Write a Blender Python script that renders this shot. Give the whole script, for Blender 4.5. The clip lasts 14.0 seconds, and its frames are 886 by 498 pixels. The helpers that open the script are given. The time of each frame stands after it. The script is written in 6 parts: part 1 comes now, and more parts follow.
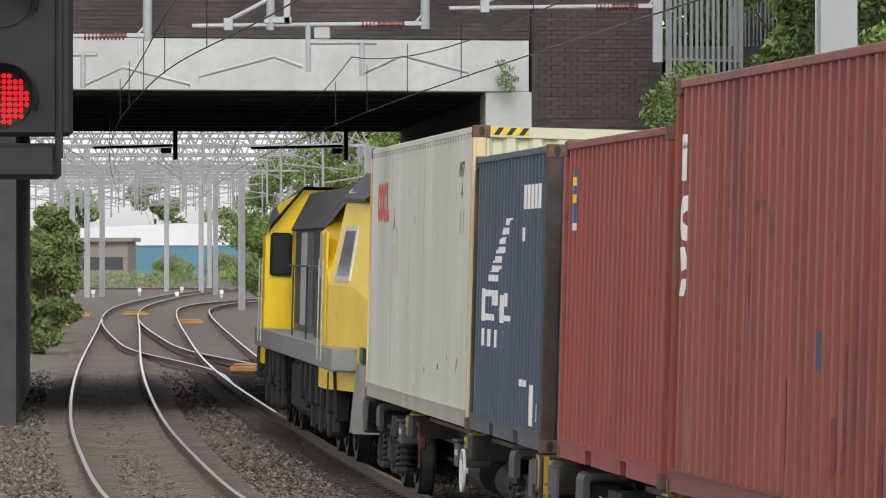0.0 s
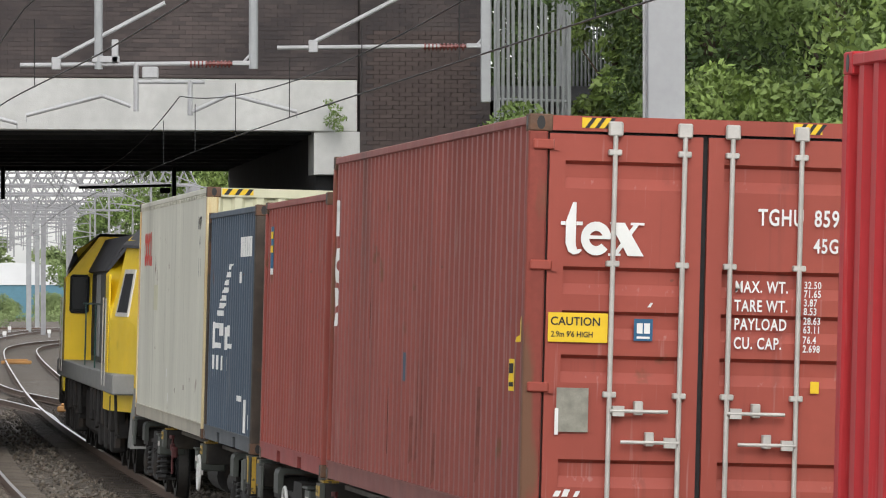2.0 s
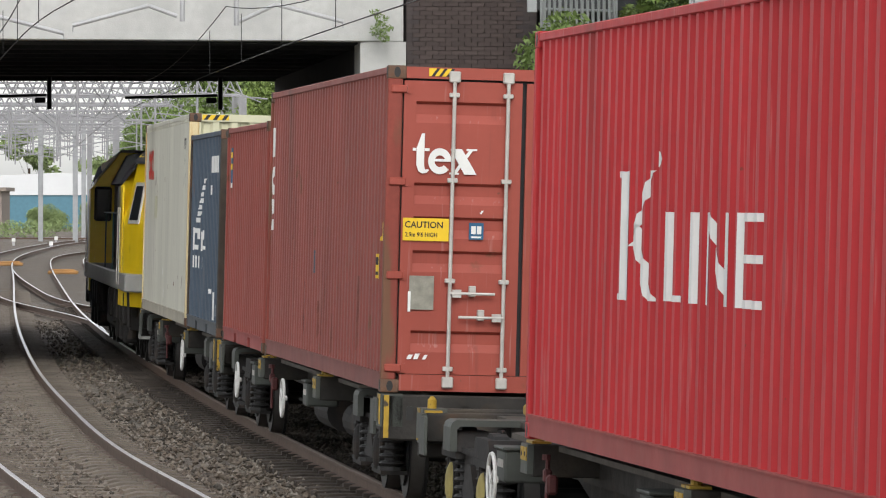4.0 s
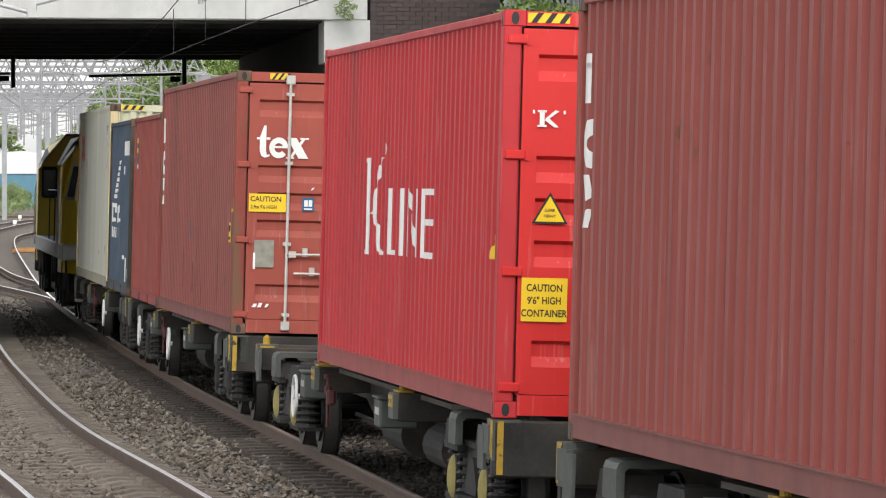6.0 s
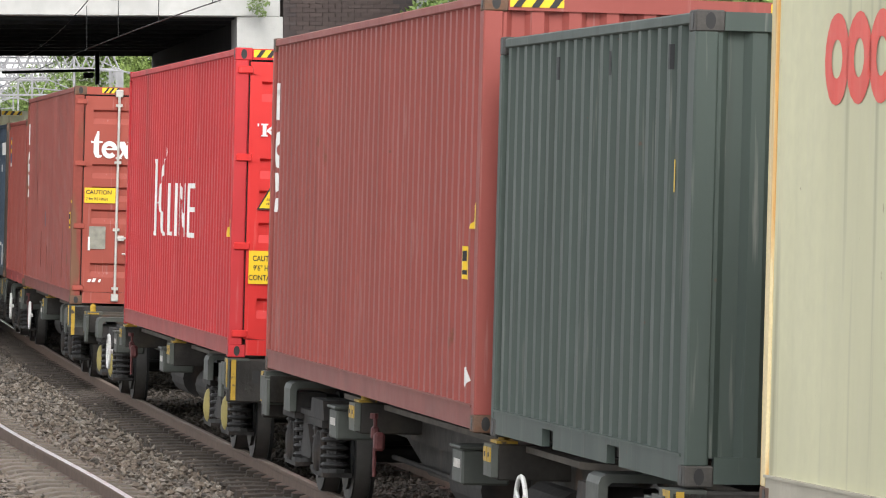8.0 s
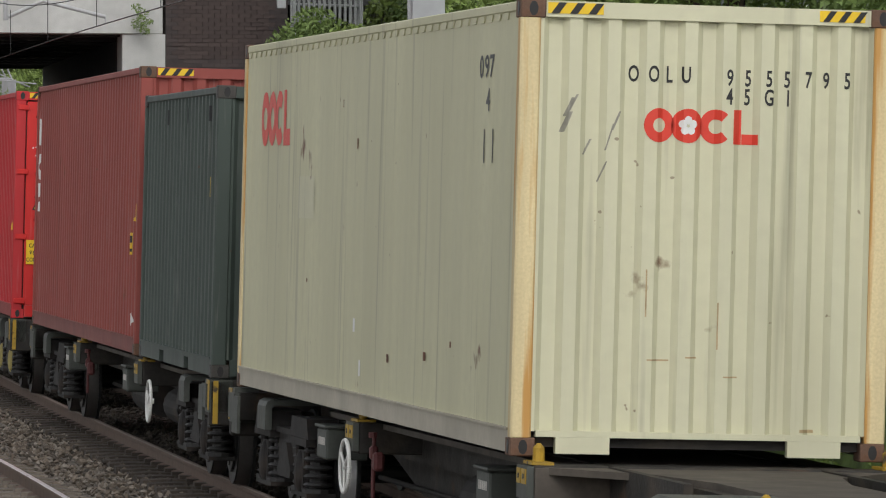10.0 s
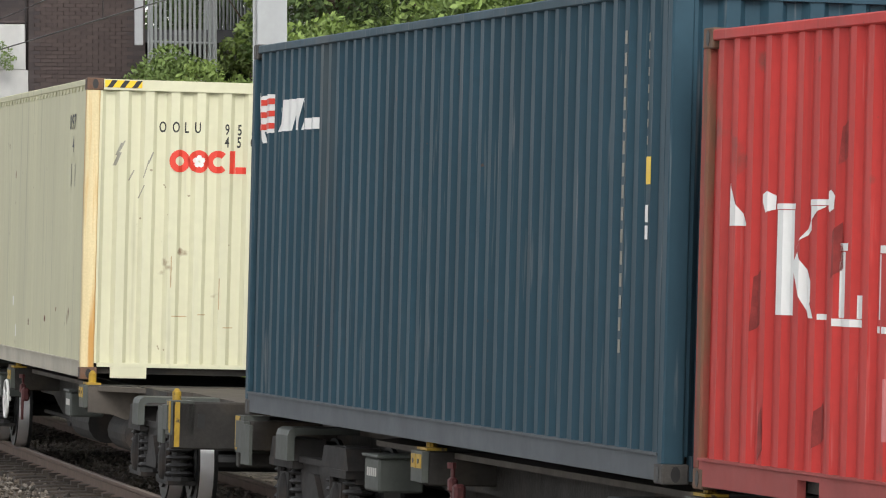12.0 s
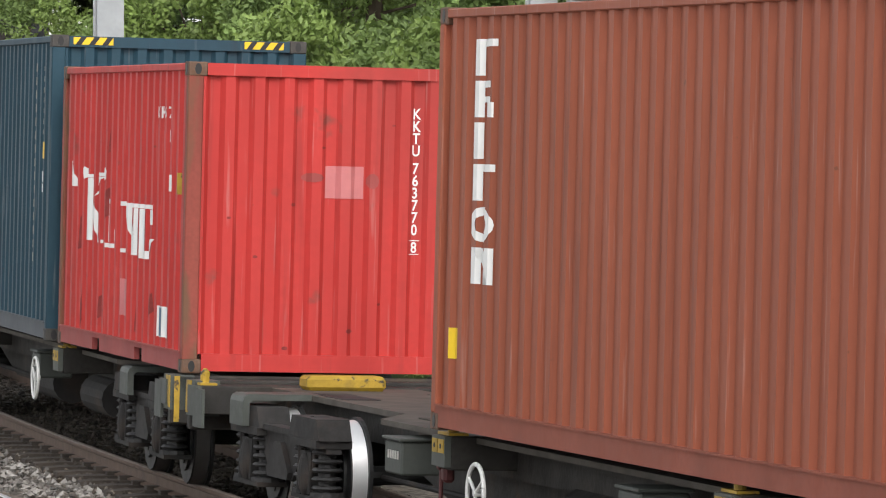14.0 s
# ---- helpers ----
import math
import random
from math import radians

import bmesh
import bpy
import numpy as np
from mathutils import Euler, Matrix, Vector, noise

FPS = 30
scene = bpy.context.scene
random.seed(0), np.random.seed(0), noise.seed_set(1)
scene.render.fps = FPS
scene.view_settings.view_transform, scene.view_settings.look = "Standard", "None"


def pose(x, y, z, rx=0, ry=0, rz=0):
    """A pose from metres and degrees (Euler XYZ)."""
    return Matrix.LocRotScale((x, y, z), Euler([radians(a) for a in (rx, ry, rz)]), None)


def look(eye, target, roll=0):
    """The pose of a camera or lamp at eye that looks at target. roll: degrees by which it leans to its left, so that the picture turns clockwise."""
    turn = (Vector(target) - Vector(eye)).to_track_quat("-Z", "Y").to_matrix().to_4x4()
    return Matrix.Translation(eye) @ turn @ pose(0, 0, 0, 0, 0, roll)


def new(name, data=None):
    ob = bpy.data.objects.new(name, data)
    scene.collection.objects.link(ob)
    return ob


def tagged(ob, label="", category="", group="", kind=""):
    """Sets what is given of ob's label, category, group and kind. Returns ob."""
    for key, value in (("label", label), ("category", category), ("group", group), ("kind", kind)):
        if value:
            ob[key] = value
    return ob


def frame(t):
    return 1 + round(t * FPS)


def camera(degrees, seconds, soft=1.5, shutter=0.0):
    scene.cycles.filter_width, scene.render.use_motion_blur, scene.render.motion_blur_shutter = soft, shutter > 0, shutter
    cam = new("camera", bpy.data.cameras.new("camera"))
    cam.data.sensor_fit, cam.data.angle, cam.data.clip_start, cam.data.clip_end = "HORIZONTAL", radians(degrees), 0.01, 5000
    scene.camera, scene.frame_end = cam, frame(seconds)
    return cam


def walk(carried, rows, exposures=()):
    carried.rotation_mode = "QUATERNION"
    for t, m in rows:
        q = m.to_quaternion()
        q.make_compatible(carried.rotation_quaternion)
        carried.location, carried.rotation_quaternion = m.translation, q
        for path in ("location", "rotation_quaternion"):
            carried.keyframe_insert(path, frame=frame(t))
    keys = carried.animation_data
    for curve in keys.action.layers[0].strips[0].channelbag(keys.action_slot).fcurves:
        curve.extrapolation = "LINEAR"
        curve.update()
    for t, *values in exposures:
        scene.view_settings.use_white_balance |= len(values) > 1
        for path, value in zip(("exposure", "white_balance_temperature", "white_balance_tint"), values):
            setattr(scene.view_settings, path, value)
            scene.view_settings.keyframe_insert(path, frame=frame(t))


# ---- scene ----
# ---------------------------------------------------------------- camera
PATH = (      # seconds, x, y, height of the eye, pitch, yaw
    (0.0, 0.00, 0.00, 2.708, 0.043, 0.000), (0.5, 0.00, 0.00, 2.708, 0.125, -0.176), (1.0, 0.00, 0.00, 2.708, 0.131, -0.609),
    (1.5, 0.00, 0.00, 2.708, 0.453, -1.511), (2.0, 0.00, 0.00, 2.708, 0.453, -1.780), (2.5, 0.00, 0.00, 2.708, 0.201, -1.423),
    (2.7, 0.00, 0.00, 2.708, 0.084, -1.324), (4.8, 0.00, 0.00, 2.708, -0.596, -1.299), (5.0, 0.00, 0.00, 2.708, -0.584, -1.369),
    (5.5, 0.00, 0.00, 2.708, -0.625, -1.509), (6.0, 0.00, 0.00, 2.708, -0.701, -1.673), (6.5, 0.00, 0.00, 2.708, -0.731, -1.873),
    (7.0, 0.00, 0.00, 2.708, -0.748, -2.083), (7.5, 0.00, 0.00, 2.708, -0.748, -2.312), (7.7, 0.00, 0.00, 2.708, -0.748, -2.405),
    (9.8, 0.08, -5.95, 2.780, -0.684, -3.639), (10.0, 0.10, -6.45, 2.765, -0.694, -3.676), (10.5, 0.15, -7.90, 2.727, -0.720, -3.768),
    (11.0, 0.12, -9.47, 2.888, -0.785, -4.110), (11.5, 0.00, -11.05, 2.764, -0.525, -4.501), (12.0, -0.01, -11.42, 2.519, -0.257, -5.114),
    (12.5, 0.16, -11.75, 2.559, -0.375, -5.325), (13.0, 0.28, -13.12, 2.790, -0.929, -5.528), (13.5, 0.32, -14.72, 3.083, -1.339, -5.803),
    (14.0, 0.02, -18.66, 3.251, -1.482, -6.406),
)
cam = camera(9.163, 14.0, soft=1.1)
walk(cam, [(t, pose(x, y, z, 90 + pitch, 0, yaw)) for t, x, y, z, pitch, yaw in PATH],
     exposures=[(0.0, -0.05), (2.5, -0.05), (5.0, 0.07), (6.5, 0.34), (7.7, 0.62), (9.6, -0.48), (11.0, -0.44), (12.0, 0.16), (12.5, 0.22), (13.0, 0.16), (14.0, 0.22)])

# ---------------------------------------------------------------- world and sun: bright overcast
world = bpy.data.worlds.new("world")
scene.world = world
world.use_nodes = True
wn, wl = world.node_tree.nodes, world.node_tree.links
sky = wn.new("ShaderNodeTexSky")
sky.sky_type = "NISHITA"
sky.sun_disc = False
sky.sun_elevation, sky.sun_rotation = radians(38), radians(175)
sky.air_density, sky.dust_density, sky.ozone_density = 1.0, 1.5, 1.0
# cloud: the sky's blue thinned to a white overcast
grey = wn.new("ShaderNodeHueSaturation")
grey.inputs["Saturation"].default_value, grey.inputs["Value"].default_value = 0.15, 1.75
wl.new(sky.outputs[0], grey.inputs["Color"])
wl.new(grey.outputs[0], wn["Background"].inputs["Color"])
wn["Background"].inputs["Strength"].default_value = 0.15

sun_data = bpy.data.lights.new("sun", "SUN")
sun_data.energy, sun_data.angle, sun_data.color = 1.0, radians(20), (1.0, 0.97, 0.92)
sun = new("sun", sun_data)
sun.matrix_world = look((8, -60, 75), (0, 40, 0))

# ---------------------------------------------------------------- materials
STREAK = (1.0, 1.0, 0.22)


def mat(name, color, rough=0.6, metal=0.0, var=0.15, scale=3.0, stretch=(1, 1, 1), bump=0.0, bump_scale=40.0,
        rust=0.0, rust_color=(0.13, 0.055, 0.025), dirt=0.0, dirt_color=(0.06, 0.05, 0.04), rust_scale=2.2, per_object=0.0, spec=0.35, runs=False):
    """A painted or plain surface: colour varied at two scales, with streaks, rust and relief."""
    m = bpy.data.materials.new(name)
    m.use_nodes = True
    n, l = m.node_tree.nodes, m.node_tree.links
    b = n["Principled BSDF"]
    b.inputs["Roughness"].default_value, b.inputs["Metallic"].default_value = rough, metal
    b.inputs["Specular IOR Level"].default_value = spec
    co = n.new("ShaderNodeTexCoord")
    mp = n.new("ShaderNodeMapping")
    mp.inputs["Scale"].default_value = stretch
    l.new(co.outputs["Object"], mp.inputs["Vector"])

    def noise_of(sc, detail=4.0, vec=mp):
        t = n.new("ShaderNodeTexNoise")
        t.inputs["Scale"].default_value, t.inputs["Detail"].default_value = sc, detail
        l.new(vec.outputs[0] if vec is not co else co.outputs["Object"], t.inputs["Vector"])
        return t.outputs["Fac"]

    def ramp(src, lo, hi):
        r = n.new("ShaderNodeMapRange")
        r.inputs["From Min"].default_value, r.inputs["From Max"].default_value = lo, hi
        l.new(src, r.inputs["Value"])
        return r.outputs["Result"]

    def mix(fac, a, bcol, mode="MIX"):
        x = n.new("ShaderNodeMix")
        x.data_type, x.blend_type = "RGBA", mode
        for sock, v in (("Factor", fac),):
            if isinstance(v, float):
                x.inputs[0].default_value = v
            else:
                l.new(v, x.inputs[0])
        for i, v in ((6, a), (7, bcol)):
            if isinstance(v, tuple):
                x.inputs[i].default_value = (*v, 1)
            else:
                l.new(v, x.inputs[i])
        return x.outputs[2]

    dark = tuple(c * (1 - var) for c in color)
    light = tuple(min(1, c * (1 + var)) for c in color)
    col = mix(ramp(noise_of(scale), 0.3, 0.7), dark, light)
    col = mix(ramp(noise_of(scale * 9, 6.0, co), 0.35, 0.75), col, mix(0.5, col, dark))
    if dirt:
        col = mix(ramp(noise_of(scale * 0.6, 8.0), 0.75 - 0.35 * dirt, 0.95 - 0.2 * dirt), col, mix(0.7, col, dirt_color))
    if rust:
        col = mix(ramp(noise_of(rust_scale, 9.0, mp if runs else co), 0.72 - 0.3 * rust, 0.78 - 0.25 * rust), col, rust_color)
    if stretch == STREAK:       # thin pale scrapes and dark runs down the plates
        thin = n.new("ShaderNodeMapping")
        thin.inputs["Scale"].default_value = (1.0, 1.0, 0.045)
        l.new(co.outputs["Object"], thin.inputs["Vector"])
        col = mix(ramp(noise_of(26.0, 3.0, thin), 0.63, 0.78), col, mix(0.18, col, (0.55, 0.50, 0.46)))
        col = mix(ramp(noise_of(7.0, 5.0, thin), 0.60, 0.80), col, mix(0.45, col, (0.03, 0.02, 0.018)))
        col = mix(ramp(noise_of(11.0, 2.0, co), 0.76, 0.79), col, mix(0.6, col, (0.11, 0.05, 0.03)))
    if per_object:
        oi = n.new("ShaderNodeObjectInfo")
        hs = n.new("ShaderNodeHueSaturation")
        l.new(ramp(oi.outputs["Random"], 0.0, 1.0), hs.inputs["Value"])
        hs.inputs["Value"].default_value = 1
        r = n.new("ShaderNodeMapRange")
        r.inputs["To Min"].default_value, r.inputs["To Max"].default_value = 1 - per_object, 1 + per_object
        l.new(oi.outputs["Random"], r.inputs["Value"])
        l.new(r.outputs["Result"], hs.inputs["Value"])
        l.new(col, hs.inputs["Color"])
        col = hs.outputs["Color"]
    l.new(col, b.inputs["Base Color"])
    wear = n.new("ShaderNodeMapRange")
    wear.inputs["To Min"].default_value, wear.inputs["To Max"].default_value = max(0.05, rough - 0.10), min(1.0, rough + 0.12)
    l.new(noise_of(scale * 3.0, 5.0), wear.inputs["Value"])
    l.new(wear.outputs["Result"], b.inputs["Roughness"])
    if bump:
        bp = n.new("ShaderNodeBump")
        bp.inputs["Strength"].default_value, bp.inputs["Distance"].default_value = bump, 0.02
        l.new(noise_of(bump_scale, 6.0, co), bp.inputs["Height"])
        l.new(bp.outputs["Normal"], b.inputs["Normal"])
    return m


def glow(name, color, strength):
    m = bpy.data.materials.new(name)
    m.use_nodes = True
    b = m.node_tree.nodes["Principled BSDF"]
    b.inputs["Base Color"].default_value = (*color, 1)
    b.inputs["Emission Color"].default_value = (*color, 1)
    b.inputs["Emission Strength"].default_value = strength
    return m


M = {
    "cream": mat("cream paint", (0.535, 0.52, 0.345), 0.6, var=0.10, scale=1.1, stretch=STREAK, rust=0.06, dirt=0.3, dirt_color=(0.20, 0.19, 0.13)),
    "cream_grey": mat("greyed cream paint", (0.598, 0.588, 0.499), 0.6, var=0.12, scale=1.1, stretch=STREAK, rust=0.08, dirt=0.4, dirt_color=(0.20, 0.18, 0.14)),
    "cream_end": mat("pale cream paint", (0.551, 0.537, 0.380), 0.6, var=0.09, scale=1.1, stretch=STREAK, rust=0.12, dirt=0.4, dirt_color=(0.30, 0.27, 0.17)),
    "oxide": mat("faded oxide red paint", (0.252, 0.068, 0.055), 0.60, spec=0.30, var=0.18, scale=1.2, stretch=STREAK, rust=0.12, dirt=0.3),
    "oxide_door": mat("faded red door paint", (0.31, 0.062, 0.042), 0.55, var=0.12, scale=1.2, stretch=STREAK, rust=0.08, dirt=0.25),
    "maroon": mat("dull maroon paint", (0.259, 0.064, 0.053), 0.62, spec=0.27, var=0.10, scale=1.0, stretch=STREAK, rust=0.05, dirt=0.2),
    "brick_red": mat("brownish red paint", (0.269, 0.062, 0.048), 0.60, spec=0.30, var=0.15, scale=1.2, stretch=STREAK, rust=0.08, dirt=0.25),
    "kred": mat("bright red paint", (0.452, 0.029, 0.034), 0.60, spec=0.30, var=0.12, scale=1.2, stretch=STREAK, dirt=0.2),
    "kred_end": mat("vivid red door paint", (0.56, 0.022, 0.020), 0.45, var=0.07, scale=1.2, stretch=STREAK, dirt=0.12),
    "oldred": mat("weathered red paint", (0.46, 0.036, 0.031), 0.60, spec=0.30, var=0.16, scale=1.6, stretch=STREAK, rust=0.10, dirt=0.6, dirt_color=(0.20, 0.045, 0.038), rust_color=(0.22, 0.05, 0.04)),
    "slate": mat("slate blue paint", (0.062, 0.088, 0.122), 0.60, spec=0.30, var=0.15, scale=1.3, stretch=STREAK, rust=0.05, dirt=0.3),
    "navy": mat("deep petrol blue paint", (0.017, 0.051, 0.074), 0.60, spec=0.30, var=0.16, scale=1.3, stretch=STREAK, dirt=0.3, dirt_color=(0.10, 0.10, 0.09)),
    "green": mat("dark grey-green paint", (0.056, 0.073, 0.064), 0.60, spec=0.30, var=0.1, scale=1.3, stretch=STREAK, dirt=0.2),
    "chestnut": mat("reddish brown paint", (0.270, 0.073, 0.037), 0.60, spec=0.30, var=0.07, scale=1.0, stretch=STREAK, dirt=0.15),
    "rustpost": mat("rusty brown post", (0.16, 0.075, 0.04), 0.75, var=0.35, scale=4, rust=0.5, rust_color=(0.07, 0.03, 0.02)),
    "creampost": mat("cream post with orange rust runs", (0.60, 0.50, 0.29), 0.65, var=0.2, scale=6, stretch=(1, 1, 0.05), rust=0.88, rust_color=(0.50, 0.27, 0.08), rust_scale=9.0, dirt=0.6, dirt_color=(0.50, 0.32, 0.12), runs=True),
    "casting": mat("rusted corner casting", (0.13, 0.075, 0.05), 0.75, var=0.35, scale=8, rust=0.4),
    "redrust": mat("red post with brown rust", (0.25, 0.055, 0.04), 0.75, var=0.3, scale=3, stretch=(1, 1, 0.2), rust=0.72, rust_color=(0.15, 0.072, 0.042), rust_scale=4.0, runs=True),
    "darkrust": mat("dark rusted post", (0.06, 0.046, 0.036), 0.8, var=0.4, scale=4, rust=0.4, rust_color=(0.10, 0.055, 0.03)),
    "darkcast": mat("grimy corner casting", (0.06, 0.055, 0.05), 0.7, var=0.3, scale=8, rust=0.2),
    "roof": mat("container roof", (0.25, 0.22, 0.2), 0.6),
    "white": mat("white lettering paint", (0.72, 0.72, 0.70), 0.55, var=0.06, scale=5, dirt=0.15),
    "black": mat("black lettering paint", (0.02, 0.02, 0.02), 0.5, var=0.1),
    "redpaint": mat("red lettering paint", (0.62, 0.05, 0.03), 0.5, var=0.06),
    "bluepaint": mat("blue sticker", (0.02, 0.10, 0.20), 0.4, var=0.05),
    "pink": mat("pale pink patch", (0.52, 0.17, 0.17), 0.55, var=0.12),
    "greysticker": mat("worn grey sticker", (0.25, 0.24, 0.20), 0.6, var=0.25, scale=12),
    "hazard": mat("yellow sticker", (0.75, 0.50, 0.02), 0.45, var=0.06),
    "galv": mat("galvanised steel", (0.29, 0.30, 0.305), 0.6, 0.25, var=0.12, scale=6),
    "bar": mat("grey door bar", (0.48, 0.46, 0.43), 0.5, 0.2, var=0.15, scale=6, rust=0.08),
    "rubber": mat("black rubber seal", (0.02, 0.021, 0.022), 0.7, var=0.1),
    "wagon": mat("grimy dark grey wagon steel", (0.030, 0.027, 0.024), 0.75, var=0.45, scale=3, rust=0.35, rust_color=(0.055, 0.034, 0.022), dirt=0.6, dirt_color=(0.10, 0.075, 0.05), bump=0.25, bump_scale=25.0),
    "deck": mat("brown-grey wagon deck", (0.080, 0.068, 0.056), 0.75, var=0.3, scale=3, dirt=0.5, dirt_color=(0.11, 0.09, 0.07)),
    "bogie": mat("brake-dusted bogie steel", (0.022, 0.020, 0.019), 0.8, var=0.4, scale=5, dirt=0.6, dirt_color=(0.075, 0.05, 0.035)),
    "wheel": mat("dark wheel steel", (0.03, 0.03, 0.03), 0.5, 0.5, var=0.2),
    "tread_dull": mat("dull wheel tread", (0.10, 0.095, 0.09), 0.5, 0.6, var=0.2),
    "tread": mat("polished wheel tread", (0.85, 0.85, 0.85), 0.42, 0.8, var=0.05),
    "wyellow": mat("scuffed yellow paint", (0.38, 0.24, 0.025), 0.55, var=0.25, scale=8, rust=0.4, rust_color=(0.06, 0.045, 0.03), rust_scale=14.0, dirt=0.5),
    "handwheel": mat("white handwheel paint", (0.62, 0.62, 0.60), 0.5, var=0.1),
    "axlebox": mat("tan axlebox cover", (0.30, 0.25, 0.09), 0.7, var=0.2),
    "springs": mat("sooty spring steel", (0.035, 0.034, 0.034), 0.55, 0.2, var=0.2),
    "locoyellow": mat("bright yellow locomotive paint", (0.72, 0.50, 0.010), 0.4, var=0.07, scale=2, dirt=0.2),
    "locogreen": mat("dark green locomotive paint", (0.012, 0.045, 0.040), 0.4, var=0.15),
    "locogrey": mat("mid grey locomotive frame", (0.23, 0.23, 0.22), 0.5, var=0.15, dirt=0.3),
    "locohood": mat("grimy grey hood panels", (0.11, 0.115, 0.11), 0.5, var=0.35, scale=4, dirt=0.4),
    "locoroof": mat("sooty roof panels", (0.045, 0.045, 0.05), 0.6, var=0.3),
    "glass": mat("dark cab glass", (0.02, 0.022, 0.024), 0.08, var=0.02),
    "rail_side": mat("rusty brown rail", (0.115, 0.075, 0.055), 0.75, var=0.2, scale=6),
    "rail_top": mat("polished rail head", (0.60, 0.58, 0.58), 0.30, 0.75, var=0.06),
    "sleeper": mat("stained concrete sleeper", (0.17, 0.145, 0.12), 0.85, var=0.2, scale=4, bump=0.3, per_object=0.15),
    "stone": None,
    "concrete": mat("pale weathered concrete", (0.50, 0.50, 0.485), 0.85, var=0.2, scale=0.7, stretch=(1, 1, 0.5), dirt=0.55, dirt_color=(0.25, 0.25, 0.23), bump=0.15),
    # underside and abutment walls: the deck's shade is put into this dark grey
    "soffit": mat("dark bridge soffit with shade in its colour", (0.065, 0.066, 0.070), 0.9, var=0.2),
    "mast": mat("weathered galvanised mast", (0.36, 0.37, 0.38), 0.6, 0.2, var=0.12, scale=2, dirt=0.25),
    "steelgrey": mat("pale grey catenary steel", (0.42, 0.42, 0.43), 0.55, 0.2, var=0.12, scale=3),
    "farsteel": mat("distant pale grey steel", (0.30, 0.30, 0.31), 0.7, var=0.1),
    "insulator": mat("brown-red porcelain", (0.17, 0.045, 0.04), 0.25, var=0.15),
    "wire": mat("dark contact wire", (0.035, 0.035, 0.035), 0.5, 0.5),
    "signal": mat("matt black signal housing", (0.013, 0.014, 0.016), 0.6, var=0.2, dirt=0.3, dirt_color=(0.06, 0.06, 0.06)),
    "leaf": mat("spring green leaves", (0.194, 0.270, 0.070), 0.55, var=0.5, scale=1.3, per_object=0.1),
    "leaf_dark": mat("deep green leaves", (0.173, 0.250, 0.072), 0.6, var=0.45, scale=0.9, per_object=0.1),
    "bark": mat("brown bark", (0.07, 0.05, 0.035), 0.9, var=0.3, scale=6),
    "grass": mat("rough grass", (0.09, 0.14, 0.03), 0.9, var=0.4, scale=1.5, bump=0.5, bump_scale=8),
    # darker copy of the deep green, with the crowns' shade in its colour
    "leaf_deep": mat("shaded deep green leaves", (0.070, 0.112, 0.033), 0.6, var=0.5, scale=0.9),
    "leaf_olive": mat("olive green leaves", (0.15, 0.19, 0.06), 0.65, var=0.45, scale=1.0),
    # distance haze painted into the leaf colour as a paler green
    "leaf_far": mat("green leaves paled for distance haze", (0.24, 0.31, 0.13), 0.7, var=0.35, scale=0.6),
    "boxgrey": mat("dull grey-green box paint", (0.062, 0.068, 0.060), 0.6, var=0.2, scale=4, dirt=0.3),
    "sill_red": mat("dusty faded red sill", (0.30, 0.062, 0.056), 0.7, var=0.15, scale=2, dirt=0.35, dirt_color=(0.16, 0.11, 0.10)),
    "sill_brown": mat("dusty faded brown sill", (0.21, 0.068, 0.057), 0.7, var=0.15, scale=2, dirt=0.35, dirt_color=(0.14, 0.10, 0.09)),
    "sill_chestnut": mat("dusty reddish brown sill", (0.24, 0.066, 0.040), 0.7, var=0.15, scale=2, dirt=0.25, dirt_color=(0.15, 0.08, 0.06)),
    "oxide_stain": mat("faint brown streak", (0.17, 0.050, 0.038), 0.75, var=0.3, scale=9),
    "oldstain": mat("dull brown-red stain", (0.24, 0.032, 0.028), 0.75, var=0.3, scale=9),
    "faint_rust": mat("faint rust on cream", (0.40, 0.30, 0.17), 0.75, var=0.3, scale=14),
    "dullred": mat("grimy dull red paint", (0.085, 0.022, 0.022), 0.6, var=0.3, scale=12),
    # polished head with the dark underside's reflection put into its colour
    "rail_reflect_dark": mat("rail head coloured brown for the train's dark reflection", (0.20, 0.155, 0.125), 0.6, 0.2, var=0.15, scale=3),
    "sill_cream": mat("dusty cream sill", (0.40, 0.37, 0.30), 0.7, var=0.15, scale=2, dirt=0.4, dirt_color=(0.2, 0.15, 0.1)),
    "sill_blue": mat("dusty blue-grey sill", (0.085, 0.095, 0.105), 0.7, var=0.15, scale=2, dirt=0.3),
    # dark brown sleepers, deepened in colour for the shade under the train
    "sleeper_dark": mat("dark brown sleeper deepened for train shade", (0.062, 0.050, 0.041), 0.85, var=0.3, scale=4, bump=0.3, per_object=0.25),
    "orange": mat("orange trackside box", (0.38, 0.20, 0.07), 0.6, var=0.15),
    "whitewall": mat("white cladding", (0.62, 0.63, 0.64), 0.7, var=0.04, scale=0.4),
    "bluewall": mat("blue-grey cladding", (0.09, 0.20, 0.26), 0.7, var=0.08),
    "brownwall": mat("brown-grey cladding", (0.24, 0.20, 0.17), 0.8, var=0.08),
    "darkwall": mat("dark recessed wall", (0.06, 0.06, 0.065), 0.8, var=0.1),
}


